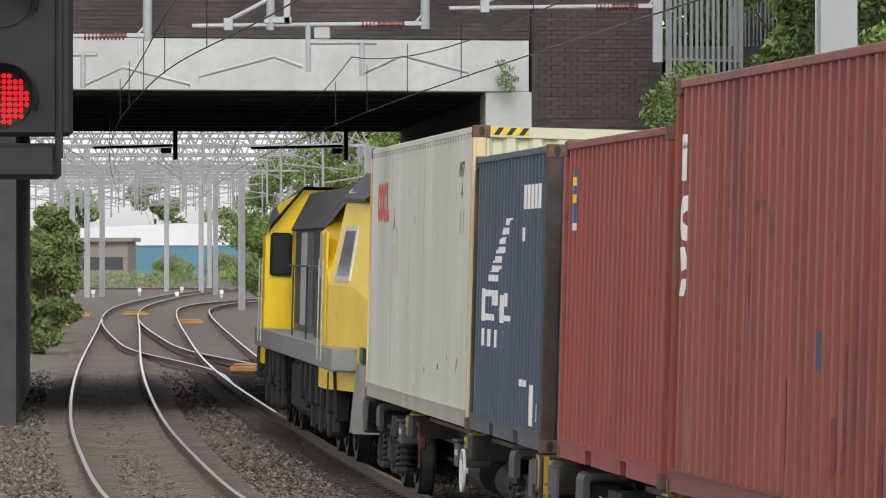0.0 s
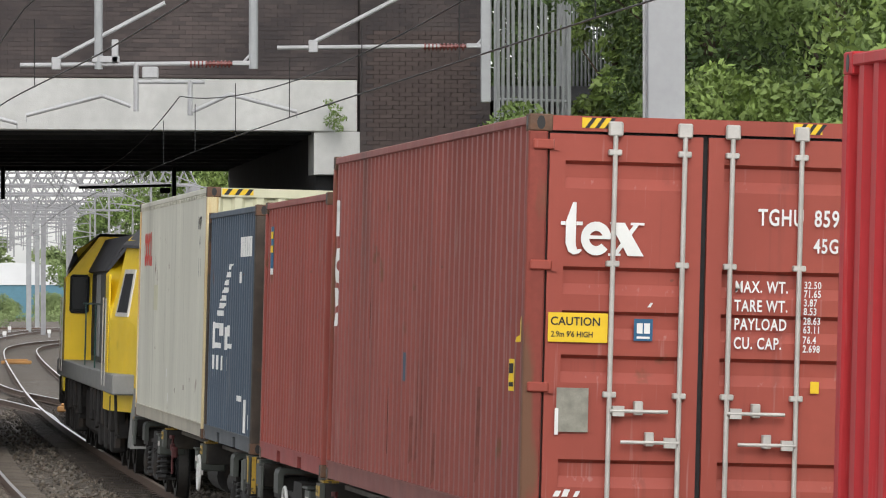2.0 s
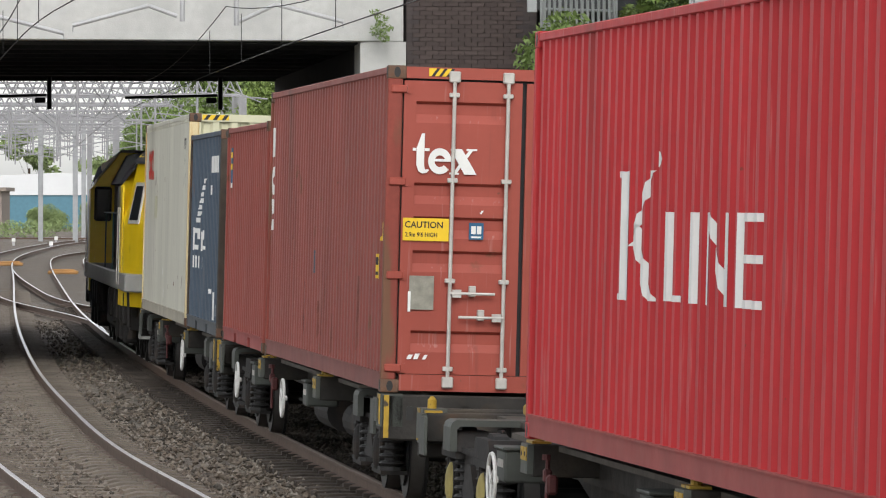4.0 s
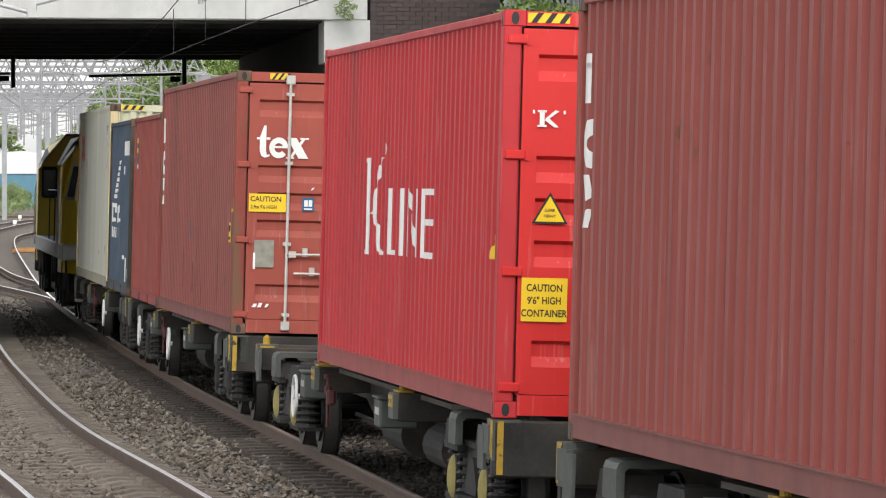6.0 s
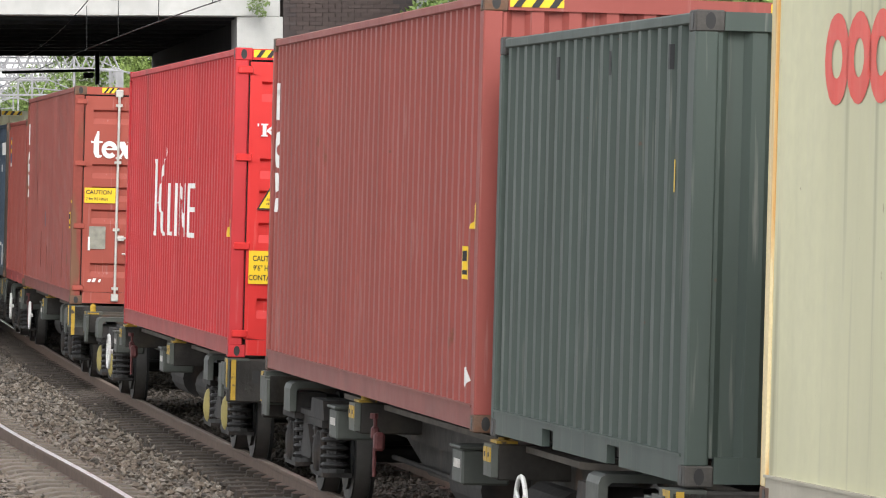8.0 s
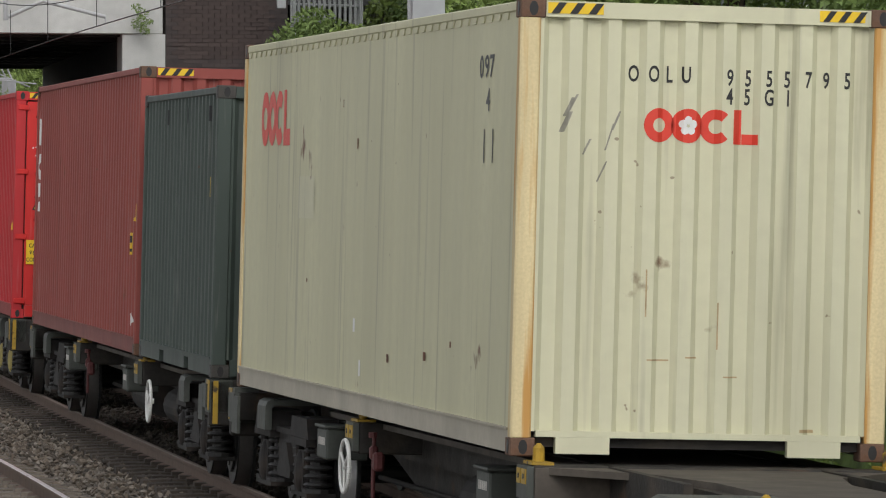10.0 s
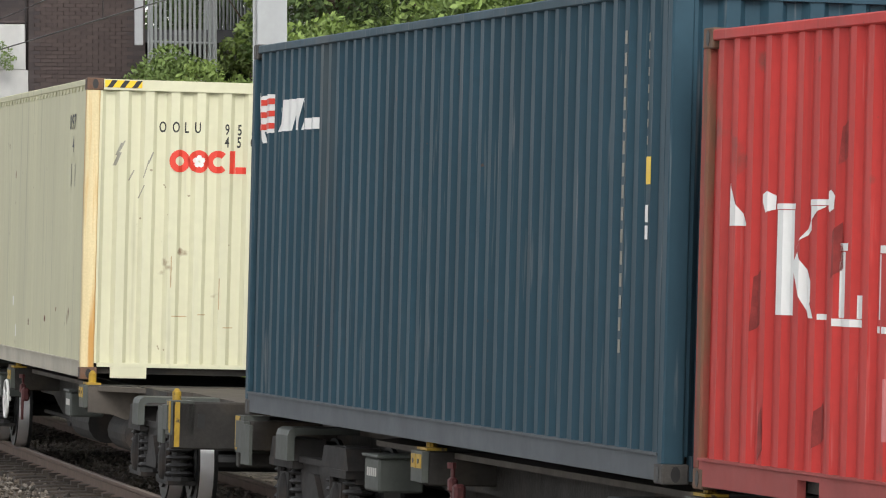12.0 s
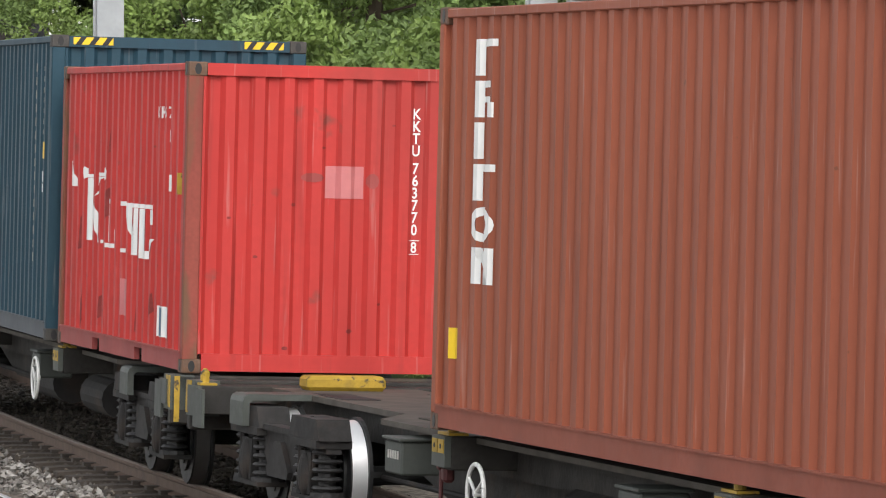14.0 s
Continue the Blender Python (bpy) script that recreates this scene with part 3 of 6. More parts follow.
def quad(bm, u0, u1, v0, v1, lean=0.0):
    f = [bm.verts.new(c) for c in ((u0, v0, 0), (u1, v0, 0), (u1 + lean, v1, 0), (u0 + lean, v1, 0))]
    bm.faces.new(f)
    return bm


def ring(bm, cu, cv, ru, rv, hole=0.5, a0=0.0, a1=360.0, n=20):
    full = abs(a1 - a0) >= 360
    rows = []
    for i in range(n + (0 if full else 1)):
        a = radians(a0 + (a1 - a0) * i / n)
        rows.append((bm.verts.new((cu + ru * math.cos(a), cv + rv * math.sin(a), 0)), bm.verts.new((cu + ru * hole * math.cos(a), cv + rv * hole * math.sin(a), 0))))
    for i in range(n):
        a, b = rows[i], rows[(i + 1) % len(rows)]
        bm.faces.new((a[0], b[0], b[1], a[1]))
    return bm


def poly(bm, pts):
    bm.faces.new([bm.verts.new((u, v, 0)) for u, v in pts])
    return bm


def words(text, height, u, v, narrow=0.8, spacing=1.0, align="LEFT"):
    """Lettering as a flat mesh (u, v, 0), its foot at v."""
    cu = bpy.data.curves.new("lettering", "FONT")
    cu.body, cu.size, cu.space_character, cu.align_x = text, height * 1.38, spacing, align
    cu.resolution_u, cu.offset = 3, height * 0.025
    ob = bpy.data.objects.new("lettering", cu)
    me = bpy.data.meshes.new_from_object(ob)
    bm = bmesh.new()
    bm.from_mesh(me)
    bpy.data.objects.remove(ob)
    bpy.data.meshes.remove(me)
    for p in bm.verts:
        p.co = (u + p.co.x * narrow, v + p.co.y, 0)
    return bm


def corner_casting():
    bm = box(bmesh.new(), -0.081, 0.081, -0.089, 0.089, -0.059, 0.059, bevel=0.008)
    return bm


def casting_hole(axis):
    bm = bmesh.new()
    m = Matrix.Rotation(radians(90), 4, "X" if axis == 0 else "Y") @ Matrix.Diagonal((0.8, 1.3, 1, 1) if axis == 0 else (1.3, 0.8, 1, 1))
    bmesh.ops.create_cone(bm, cap_ends=True, segments=14, radius1=0.036, radius2=0.036, depth=0.006, matrix=m)
    return bm


CAST = mesh_of("casting", corner_casting(), "casting")
CASTR = mesh_of("casting", corner_casting(), "kred")
CASTD = mesh_of("casting", corner_casting(), "darkcast")
HOLES = [mesh_of("casting_hole", casting_hole(k), "black") for k in (0, 1)]


LOOSE = {"white_stroke", "broken_mark", "white_block", "number_mark", "scuff", "stencil_dashes", "stencil_dash", "chalk_marks", "chalk_mark", "scratch", "rust_run", "small_mark", "slanting_mark"}


def islands(bm):
    """The single painted strokes of a mark, each as a mesh of its own."""
    out = []
    for f in bm.faces:
        q = bmesh.new()
        q.faces.new([q.verts.new(v.co) for v in f.verts])
        out.append(q)
    return out


class Box:
    """One container: its empty at the middle of its base, +y towards the engine."""

    def __init__(self, label, length, height, paint, end_paint=None, post="", cast=None, end="panel", deep=0.036, rail="", sill=""):
        self.L, self.H, self.deep, self.paint = length, height, deep, paint
        end_paint, post, rail = end_paint or paint, post or paint, rail or paint
        self.ob = ob = thing("shipping_container", label, "shipping container", "containers on the train")
        L2, H, W = length / 2, height, 1.219
        for sx in (-1, 1):
            put = (lambda u, z, d, s=sx: (s * (W - 0.012 - d), -u, z))
            part("side_panel", sheet(-L2 + 0.10, L2 - 0.10, 0.155, H - 0.058, put, depth=deep), paint, ob)
            part("top_rail", B(sx * W - (0.06 if sx > 0 else 0), sx * W + (0.06 if sx < 0 else 0), -L2 + 0.1, L2 - 0.1, H - 0.075, H - 0.012, bevel=0.008), rail, ob)
            bot = bmesh.new()
            x0, x1 = (sx * W - (0.05 if sx > 0 else 0), sx * W + (0.05 if sx < 0 else 0))
            if length < 7:     # two lift pockets
                a = L2 - 0.1
                prism(bot, ((-a, 0.02), (-1.21, 0.02), (-1.21, 0.13), (-0.85, 0.13), (-0.85, 0.02), (0.85, 0.02), (0.85, 0.13), (1.21, 0.13), (1.21, 0.02), (a, 0.02), (a, 0.162), (-a, 0.162)), "x", min(x0, x1), max(x0, x1))
            else:
                box(bot, x0, x1, -L2 + 0.1, L2 - 0.1, 0.02, 0.162)
            box(bot, min(x0, x1) - (0.012 if sx < 0 else 0), max(x0, x1) + (0.012 if sx > 0 else 0), -L2 + 0.1, L2 - 0.1, 0.164, 0.178)
            part("bottom_rail", bot, sill or rail, ob, "dusty bottom rail")
            for sy in (-1, 1):
                p = part("corner_post", B(sx * W - (0.13 if sx > 0 else 0.003), sx * W + (0.13 if sx < 0 else 0.003), sy * L2 - (0.11 if sy > 0 else 0), sy * L2 + (0.11 if sy < 0 else 0), 0.11, H - 0.11, bevel=0.012), post, ob)
                for z in (0.059, H - 0.059):
                    c = part("corner_casting", cast or CAST, None, ob, at=pose(sx * (W - 0.078), sy * (L2 - 0.086), z))
                    part("casting_hole", HOLES[0], None, c, at=pose(0, sy * 0.0885, 0))
                    part("casting_hole", HOLES[1], None, c, at=pose(sx * 0.0805, 0, 0))
        if deep < 0.01:
            for sx in (-1, 1):
                sc = bmesh.new()
                for k in range(int((length - 0.3) / PITCH)):
                    y = L2 - 0.18 - k * PITCH
                    x0, x1 = sorted((sx * (W - 0.002), sx * (W - 0.03)))
                    prism(sc, ((y, H - 0.076), (y - 0.17, H - 0.076), (y - 0.14, H - 0.12), (y - 0.03, H - 0.12)), "x", x0, x1)
                tagged(part("scalloped_edge", sc, paint, ob, "scalloped upper edge of the side sheet"), kind="stuff")
        roof = bmesh.new()
        n = max(8, int(length / 0.5))
        for i in range(n):
            y0, y1 = -L2 + 0.1 + (length - 0.2) * i / n, -L2 + 0.1 + (length - 0.2) * (i + 0.55) / n
            box(roof, -W + 0.06, W - 0.06, y0, y1, H - 0.05, H - 0.03)
        box(roof, -W + 0.05, W - 0.05, -L2 + 0.09, L2 - 0.09, H - 0.07, H - 0.045)
        part("roof", roof, paint, ob)
        part("floor", B(-W + 0.06, W - 0.06, -L2 + 0.08, L2 - 0.08, 0.06, 0.15), "wagon", ob)
        for sy in (-1, 1):
            part("end_header", B(-W + 0.16, W - 0.16, sy * L2 - (0.06 if sy > 0 else 0), sy * L2 + (0.06 if sy < 0 else 0), H - 0.11, H - 0.008), end_paint, ob)
            if sy < 0 and end == "panel_tunnel":
                part("end_sill", box(box(B(-W + 0.16, W - 0.16, -L2, -L2 + 0.06, 0.125, 0.165), -0.93, -0.58, -L2, -L2 + 0.06, 0.02, 0.124), 0.58, 0.93, -L2, -L2 + 0.06, 0.02, 0.124), end_paint, ob)
            else:
                part("end_sill", B(-W + 0.16, W - 0.16, sy * L2 - (0.06 if sy > 0 else 0), sy * L2 + (0.06 if sy < 0 else 0), 0.02, 0.165), end_paint, ob)
        part("end_panel", sheet(-W + 0.12, W - 0.12, 0.16, H - 0.1, lambda u, z, d: (u, L2 - 0.02 - d, z), END_PITCH, 0.045, END_SHIFT), end_paint, ob)
        self.near = -L2
        if end.startswith("panel"):
            part("end_panel", sheet(-W + 0.12, W - 0.12, 0.16, H - 0.1, lambda u, z, d: (u, -L2 + 0.015 + d, z), END_PITCH, 0.045, END_SHIFT), end_paint, ob)
        else:
            self.doors(end_paint)

    def doors(self, paint):
        L2, H = self.L / 2, self.H
        z0, z1 = 0.17, H - 0.13
        part("door_seal", B(-1.09, 1.09, -L2 + 0.06, -L2 + 0.09, 0.15, H - 0.10), "rubber", self.ob, "black rubber door seal")
        for sx in (-1, 1):
            a, b = (-1.075, -0.02) if sx < 0 else (0.02, 1.075)
            # pressed leaf: grooves across, framed by flat stiles
            bm = bmesh.new()
            prof = [(z1, 0.0)]
            for m in (2.50, 1.78, 1.48, 1.18, 0.47):
                prof += [(m + 0.085, 0.0), (m + 0.06, 0.042), (m - 0.03, 0.042), (m - 0.105, 0.0)]
            prof.append((z0, 0.0))
            ua, ub = a + 0.11, b - 0.11
            row = [(bm.verts.new((ua, -L2 + 0.012 + d, z)), bm.verts.new((ub, -L2 + 0.012 + d, z))) for z, d in prof]
            for p, q in zip(row, row[1:]):
                bm.faces.new((p[0], p[1], q[1], q[0]))
            box(bm, a, ua, -L2 + 0.008, -L2 + 0.055, z0, z1)
            box(bm, ub, b, -L2 + 0.008, -L2 + 0.055, z0, z1)
            d = part("door", bm, paint, self.ob, "pressed steel door leaf")
            for z in (0.22, 1.04, 1.87, 2.69):
                x = sx * 1.12
                part("hinge", box(box(bmesh.new(), x - 0.075, x + 0.075, -L2 - 0.022, -L2 + 0.006, z - 0.035, z + 0.035, bevel=0.01), x - sx * 0.09 - 0.02, x - sx * 0.09 + 0.02, -L2 - 0.012, -L2 + 0.004, z - 0.04, z + 0.04), paint, d)
            for x in ((-0.63, -0.15) if sx < 0 else (0.18, 0.66)):
                rod = part("lock_rod", tube(bmesh.new(), (x, -L2 - 0.03, 0.08), (x, -L2 - 0.03, H - 0.06), 0.0175, 10), "bar", d, "galvanised vertical lock rod")
                for z in (0.22, 1.0, 1.89, H - 0.25):
                    box(rod_bm := bmesh.new(), x - 0.045, x + 0.045, -L2 - 0.045, -L2 + 0.012, z - 0.02, z + 0.02, bevel=0.006)
                    part("bracket", rod_bm, "bar", d)
                for z in (0.10, H - 0.09):
                    part("cam_keeper", box(bmesh.new(), x - 0.05, x + 0.05, -L2 - 0.05, -L2, z - 0.05, z + 0.05, bevel=0.01), "bar", d)
            for x, z, way in (((-0.63, 0.89, 1), (-0.15, 0.68, -1)) if sx < 0 else ((0.18, 0.89, 1), (0.66, 0.68, -1))):
                hb = tube(bmesh.new(), (x, -L2 - 0.055, z), (x + way * 0.40, -L2 - 0.055, z), 0.013, 8)
                box(hb, x + way * 0.02, x + way * 0.1, -L2 - 0.065, -L2 - 0.02, z - 0.035, z + 0.035)
                box(hb, x + way * 0.2 - 0.03, x + way * 0.2 + 0.03, -L2 - 0.06, -L2 + 0.01, z - 0.025, z + 0.07, bevel=0.006)
                part("handle", hb, "bar", d, "galvanised door handle")

    def on_side(self, name, bm, paint, label="", lift=0.004):
        """Paint on the side towards the platform; u from the far end, v from the base."""
        if name in LOOSE:
            for piece in islands(bm):
                self.on_side(name + " ", piece, paint, label, lift)
            return
        name = name.strip()
        L2 = self.L / 2
        for v in bm.verts:
            v.co.x -= L2
        us = [v.co.x for v in bm.verts]
        part(name, fit_paint(bm, lambda u, z, d: (-(1.219 - 0.012 - d), -u, z), PITCH, self.deep, min(us) - 0.01, max(us) + 0.01, 0.0, lift), paint, self.ob, label)

    def on_end(self, name, bm, paint, label="", folded=True, out=0.015):
        """Paint on the near end; u from its middle, v from the base."""
        if name in LOOSE:
            for piece in islands(bm):
                self.on_end(name + " ", piece, paint, label, folded, out)
            return
        name = name.strip()
        us = [v.co.x for v in bm.verts]
        part(name, fit_paint(bm, lambda u, z, d: (u, -self.L / 2 + out + d, z), END_PITCH if folded else 0, 0.045, min(us) - 0.01, max(us) + 0.01, END_SHIFT), paint, self.ob, label)

    def hazard(self, u0, w=0.36):
        """Black and yellow stripes on the header."""
        z0, z1 = self.H - 0.088, self.H - 0.018
        self.on_end("warning_stripes", quad(bmesh.new(), u0, u0 + w, z0, z1), "hazard", "black and yellow warning stripes", False, 0.0)
        bm = bmesh.new()
        for k in range(3):
            quad(bm, u0 + 0.02 + k * w / 3, u0 + 0.02 + k * w / 3 + w / 7, z0, z1, 0.05)
        self.on_end("stripe", bm, "black", "", False, -0.003)


C20, C40, STD, HC = 6.058, 12.192, 2.591, 2.896
boxes = []      # (container, length along the train of its middle)


def place(c, near):
    boxes.append((c.ob, near + c.L / 2))
    return c


# cream container behind the engine
c1 = place(Box("cream shipping container with a rusted corner post", C40, HC, "cream_grey", "cream_end", "creampost", deep=0.002, sill="sill_cream"), 22.77)
c2 = place(Box("slate blue shipping container with worn white markings", C20, STD, "slate", post="darkrust", sill="sill_blue"), 16.46)
c3 = place(Box("brownish red shipping container with plain sides", C20, STD, "brick_red", sill="sill_red"), 9.31)
c4 = place(Box("faded oxide red high container with locking door bars", C40, HC, "oxide", "oxide_door", "redrust", end="door", sill="sill_brown"), -3.34)
c5 = place(Box("bright red high container with white markings and doors", C40, HC, "kred", "kred_end", end="door", cast=CASTR, sill="sill_red"), -25.07)
c6 = place(Box("dull maroon high container with white end markings", C40, HC, "maroon", sill="sill_brown"), -40.55)
c7 = place(Box("dark grey-green shipping container", C20, STD, "green", cast=CASTD), -47.03)
c8 = place(Box("cream high container with red marking and rusty posts", C40, HC, "cream", "cream_end", "creampost", deep=0.002, end="panel_tunnel", sill="sill_cream"), -61.11)
c9 = place(Box("deep petrol blue high container with white marking", C40, HC, "navy", cast=CASTD, sill="sill_blue"), -83.04)
c10 = place(Box("weathered red container with white markings and rusty posts", C20, STD, "oldred", post="redrust", end="panel", sill="sill_red"), -89.52)
c11 = place(Box("reddish brown high container with vertical white marking", C40, HC, "chestnut", sill="sill_chestnut"), -109.80)

# ---------------------------------------------------------------- wagons
wheel_list, wagons = [], []
WHEEL = 0.42


def wheelset_mesh():
    bm = tube(bmesh.new(), (-0.95, 0, 0), (0.95, 0, 0), 0.075, 10)
    for sx in (-1, 1):
        tube(bm, (sx * 0.715, 0, 0), (sx * 0.85, 0, 0), WHEEL - 0.012, 28)
        tube(bm, (sx * 0.685, 0, 0), (sx * 0.715, 0, 0), WHEEL + 0.025, 28)
        tube(bm, (sx * 0.84, 0, 0), (sx * 0.875, 0, 0), 0.30, 20)
        tube(bm, (sx * 0.86, 0, 0), (sx * 0.92, 0, 0), 0.12, 14)
        for k in range(4):
            a = radians(45 + 90 * k)
            box(bm, sx * 0.865 - 0.02, sx * 0.865 + 0.02, 0.2 * math.cos(a) - 0.03, 0.2 * math.cos(a) + 0.03, 0.2 * math.sin(a) - 0.03, 0.2 * math.sin(a) + 0.03)
    return mesh_of("wheelset", bm, "wheel")


def tread_mesh(sx, material):
    bm = bmesh.new()
    n = 32
    rows = [[bm.verts.new((sx * x, r * math.cos(2 * math.pi * i / n), r * math.sin(2 * math.pi * i / n))) for i in range(n)] for x, r in ((0.718, WHEEL), (0.838, WHEEL - 0.004))]
    for i in range(n):
        j = (i + 1) % n
        bm.faces.new((rows[0][i], rows[0][j], rows[1][j], rows[1][i])).smooth = True
    return mesh_of("tread", bm, material)


def spring_mesh():
    bm = bmesh.new()
    prof = [(0.0, 0.13), (0.035, 0.13), (0.036, 0.07)]
    for k in range(5):
        z = 0.045 + k * 0.068
        prof += [(z, 0.07), (z + 0.004, 0.105), (z + 0.02, 0.122), (z + 0.038, 0.105), (z + 0.042, 0.07)]
    prof.append((0.39, 0.07))
    rows = [[bm.verts.new((r * math.cos(2 * math.pi * i / 12), r * math.sin(2 * math.pi * i / 12), z)) for i in range(12)] for z, r in prof]
    for a, b in zip(rows, rows[1:]):
        for i in range(12):
            bm.faces.new((a[i], a[(i + 1) % 12], b[(i + 1) % 12], b[i]))
    return mesh_of("coil_spring", bm, "springs")


def axlebox_mesh(material):
    bm = bmesh.new()
    bmesh.ops.create_uvsphere(bm, u_segments=12, v_segments=8, radius=1, matrix=Matrix.Translation((0, 0, 0)) @ Matrix.Diagonal((0.055, 0.095, 0.17, 1)))
    return mesh_of("axlebox_cover", bm, material)


WHEELSET, TREADS, SPRING = wheelset_mesh(), {k: (tread_mesh(-1, k), tread_mesh(1, k)) for k in ("tread", "tread_dull")}, spring_mesh()
COVERS = {k: axlebox_mesh(k) for k in ("bogie", "axlebox", "wyellow")}


def bogie(parent, y, cover="bogie", arched=False, shine=False):
    """A two-axle bogie: frames, coil springs, axleboxes and turning wheelsets."""
    b = new("bogie")
    b.parent = parent
    b.matrix_basis = pose(0, y, 0)
    tagged(b, "brake-dusted two-axle freight bogie")
    for sx in (-1, 1):
        bm = bmesh.new()
        a, c = (sx * 0.93, sx * 1.05) if sx > 0 else (sx * 1.05, sx * 0.93)
        lift = 0.03 if arched else 0.0
        prism(bm, ((-1.32, 0.60), (-1.28, 0.72), (-1.20, 0.80 + lift), (-1.06, 0.85 + lift), (-0.90, 0.87 + lift), (-0.72, 0.85 + lift), (-0.58, 0.79), (-0.47, 0.73), (0.47, 0.73), (0.58, 0.79), (0.72, 0.85 + lift), (0.90, 0.87 + lift), (1.06, 0.85 + lift), (1.20, 0.80 + lift), (1.28, 0.72), (1.32, 0.60), (1.14, 0.60), (0.62, 0.56), (0.46, 0.44), (0.32, 0.33), (-0.32, 0.33), (-0.46, 0.44), (-0.62, 0.56), (-1.14, 0.60)), "x", a, c)
        box(bm, sx * 1.065 - 0.02, sx * 1.065 + 0.02, -0.46, 0.46, 0.69, 0.735)
        prism(bm, ((-0.30, 0.34), (-0.34, 0.40), (-0.10, 0.62), (0.10, 0.62), (0.34, 0.40), (0.30, 0.34)), "x", min(sx * 1.05, sx * 1.09), max(sx * 1.05, sx * 1.09))
        for sy in (-1, 1):
            box(bm, sx * 0.99 - 0.14, sx * 0.99 + 0.14, sy * 0.9 - 0.42, sy * 0.9 + 0.42, 0.64, 0.70)
            box(bm, sx * 0.99 - 0.12, sx * 0.99 + 0.12, sy * 0.9 - 0.38, sy * 0.9 + 0.38, 0.235, 0.27)
            prism(bm, ((sy * 0.9 - 0.45, 0.70), (sy * 0.9 + 0.45, 0.70), (sy * 0.9 + 0.36, 0.86), (sy * 0.9 - 0.36, 0.86)), "x", min(sx * 0.86, sx * 1.12), max(sx * 0.86, sx * 1.12))
            box(bm, sx * 0.99 - 0.10, sx * 0.99 + 0.10, sy * 0.9 - 0.13, sy * 0.9 + 0.13, 0.25, 0.60, bevel=0.02)
            tube(bm, (sx * 1.08, sy * 0.9 - 0.2, 0.45), (sx * 1.08, sy * 0.9 - 0.2, 0.80), 0.022, 8)
            tube(bm, (sx * 1.09, sy * 0.9 + 0.16, 0.30), (sx * 1.07, sy * 0.9 + 0.20, 0.78), 0.035, 8)
            prism(bm, ((sy * 0.9 - 0.16, 0.60), (sy * 0.9 - 0.12, 0.28), (sy * 0.9 + 0.12, 0.28), (sy * 0.9 + 0.16, 0.60)), "x", min(sx * 1.04, sx * 1.10), max(sx * 1.04, sx * 1.10))
        part("side_frame", bm, "bogie", b)
        for sy in (-1, 1):
            for off in (-0.27, 0.27):
                part("coil_spring", SPRING, None, b, at=pose(sx * 1.0, sy * 0.9 + off, 0.27))
            part("axlebox_cover", COVERS[cover], None, b, at=pose(sx * 1.10, sy * 0.9, 0.43))
            part("lifting_cap", tube(bmesh.new(), (sx * 1.08, sy * 0.9 - 0.2, 0.80), (sx * 1.08, sy * 0.9 - 0.2, 0.83), 0.03, 8), "handwheel", b, "small white cap")
    part("bolster", box(B(-0.9, 0.9, -0.28, 0.28, 0.50, 0.80), -0.28, 0.28, -1.0, 1.0, 0.55, 0.7), "bogie", b)
    for sy in (-1, 1):
        w = part("wheelset", WHEELSET, None, b, at=pose(0, sy * 0.9, WHEEL))
        for k in (0, 1):
            part("tread", TREADS["tread" if shine else "tread_dull"][k], None, w, "polished bright wheel tread" if shine else "dull grey wheel tread")
        wheel_list.append((w, (0, sy * 0.9, WHEEL), WHEEL))
    return b


def handwheel(parent, y, z=0.62):
    bm = bmesh.new()
    n = 28
    for i in range(n):
        a, b = 2 * math.pi * i / n, 2 * math.pi * (i + 1) / n
        tube(bm, (0, 0.195 * math.cos(a), 0.195 * math.sin(a)), (0, 0.195 * math.cos(b), 0.195 * math.sin(b)), 0.016, 6)
    for k in range(3):
        a = radians(30 + 120 * k)
        tube(bm, (0, 0, 0), (0, 0.195 * math.cos(a), 0.195 * math.sin(a)), 0.012, 6)
    tube(bm, (-0.015, 0, 0), (0.05, 0, 0), 0.026, 8)
    part("handwheel", bm, "handwheel", parent, "white-painted brake handwheel", at=pose(-1.27, y, z))


def spigot_arm(parent, y, spigot=True, w=0.16, plates=True):
    """A cross arm that carries container corners, its ends painted yellow."""
    part("cross_arm", B(-1.2, 1.2, y - w, y + w, 0.72, 0.955, bevel=0.01), "wagon", parent)
    for sx in (-1, 1):
        x0, x1 = sorted((sx * 1.2, sx * 1.245))
        e = part("arm_end", B(x0, x1, y - w, y + w, 0.74, 0.95), "boxgrey", parent, "grey arm end")
        for k in (-1, 1) if plates else ():
            part("arm_label", B(sx * 1.248 - 0.004, sx * 1.248 + 0.004, y + k * 0.075 - 0.062, y + k * 0.075 + 0.062, 0.835, 0.93), "wyellow", e, "scuffed yellow label plate")
            part("label_hole", tube(bmesh.new(), (sx * 1.252, y + k * 0.075, 0.882), (sx * 1.256, y + k * 0.075, 0.882), 0.018, 8), "black", e)
        if spigot:
            bm = box(bmesh.new(), sx * 1.14 - 0.07, sx * 1.14 + 0.07, y - 0.14, y + 0.14, 0.957, 0.975)
            tube(bm, (sx * 1.14, y, 0.97), (sx * 1.14, y, 1.06), 0.038, 10)
            tube(bm, (sx * 1.14, y, 1.06), (sx * 1.14, y, 1.09), 0.038, 10, 0.012)
            part("spigot", bm, "wyellow", parent, "yellow container locating spigot")


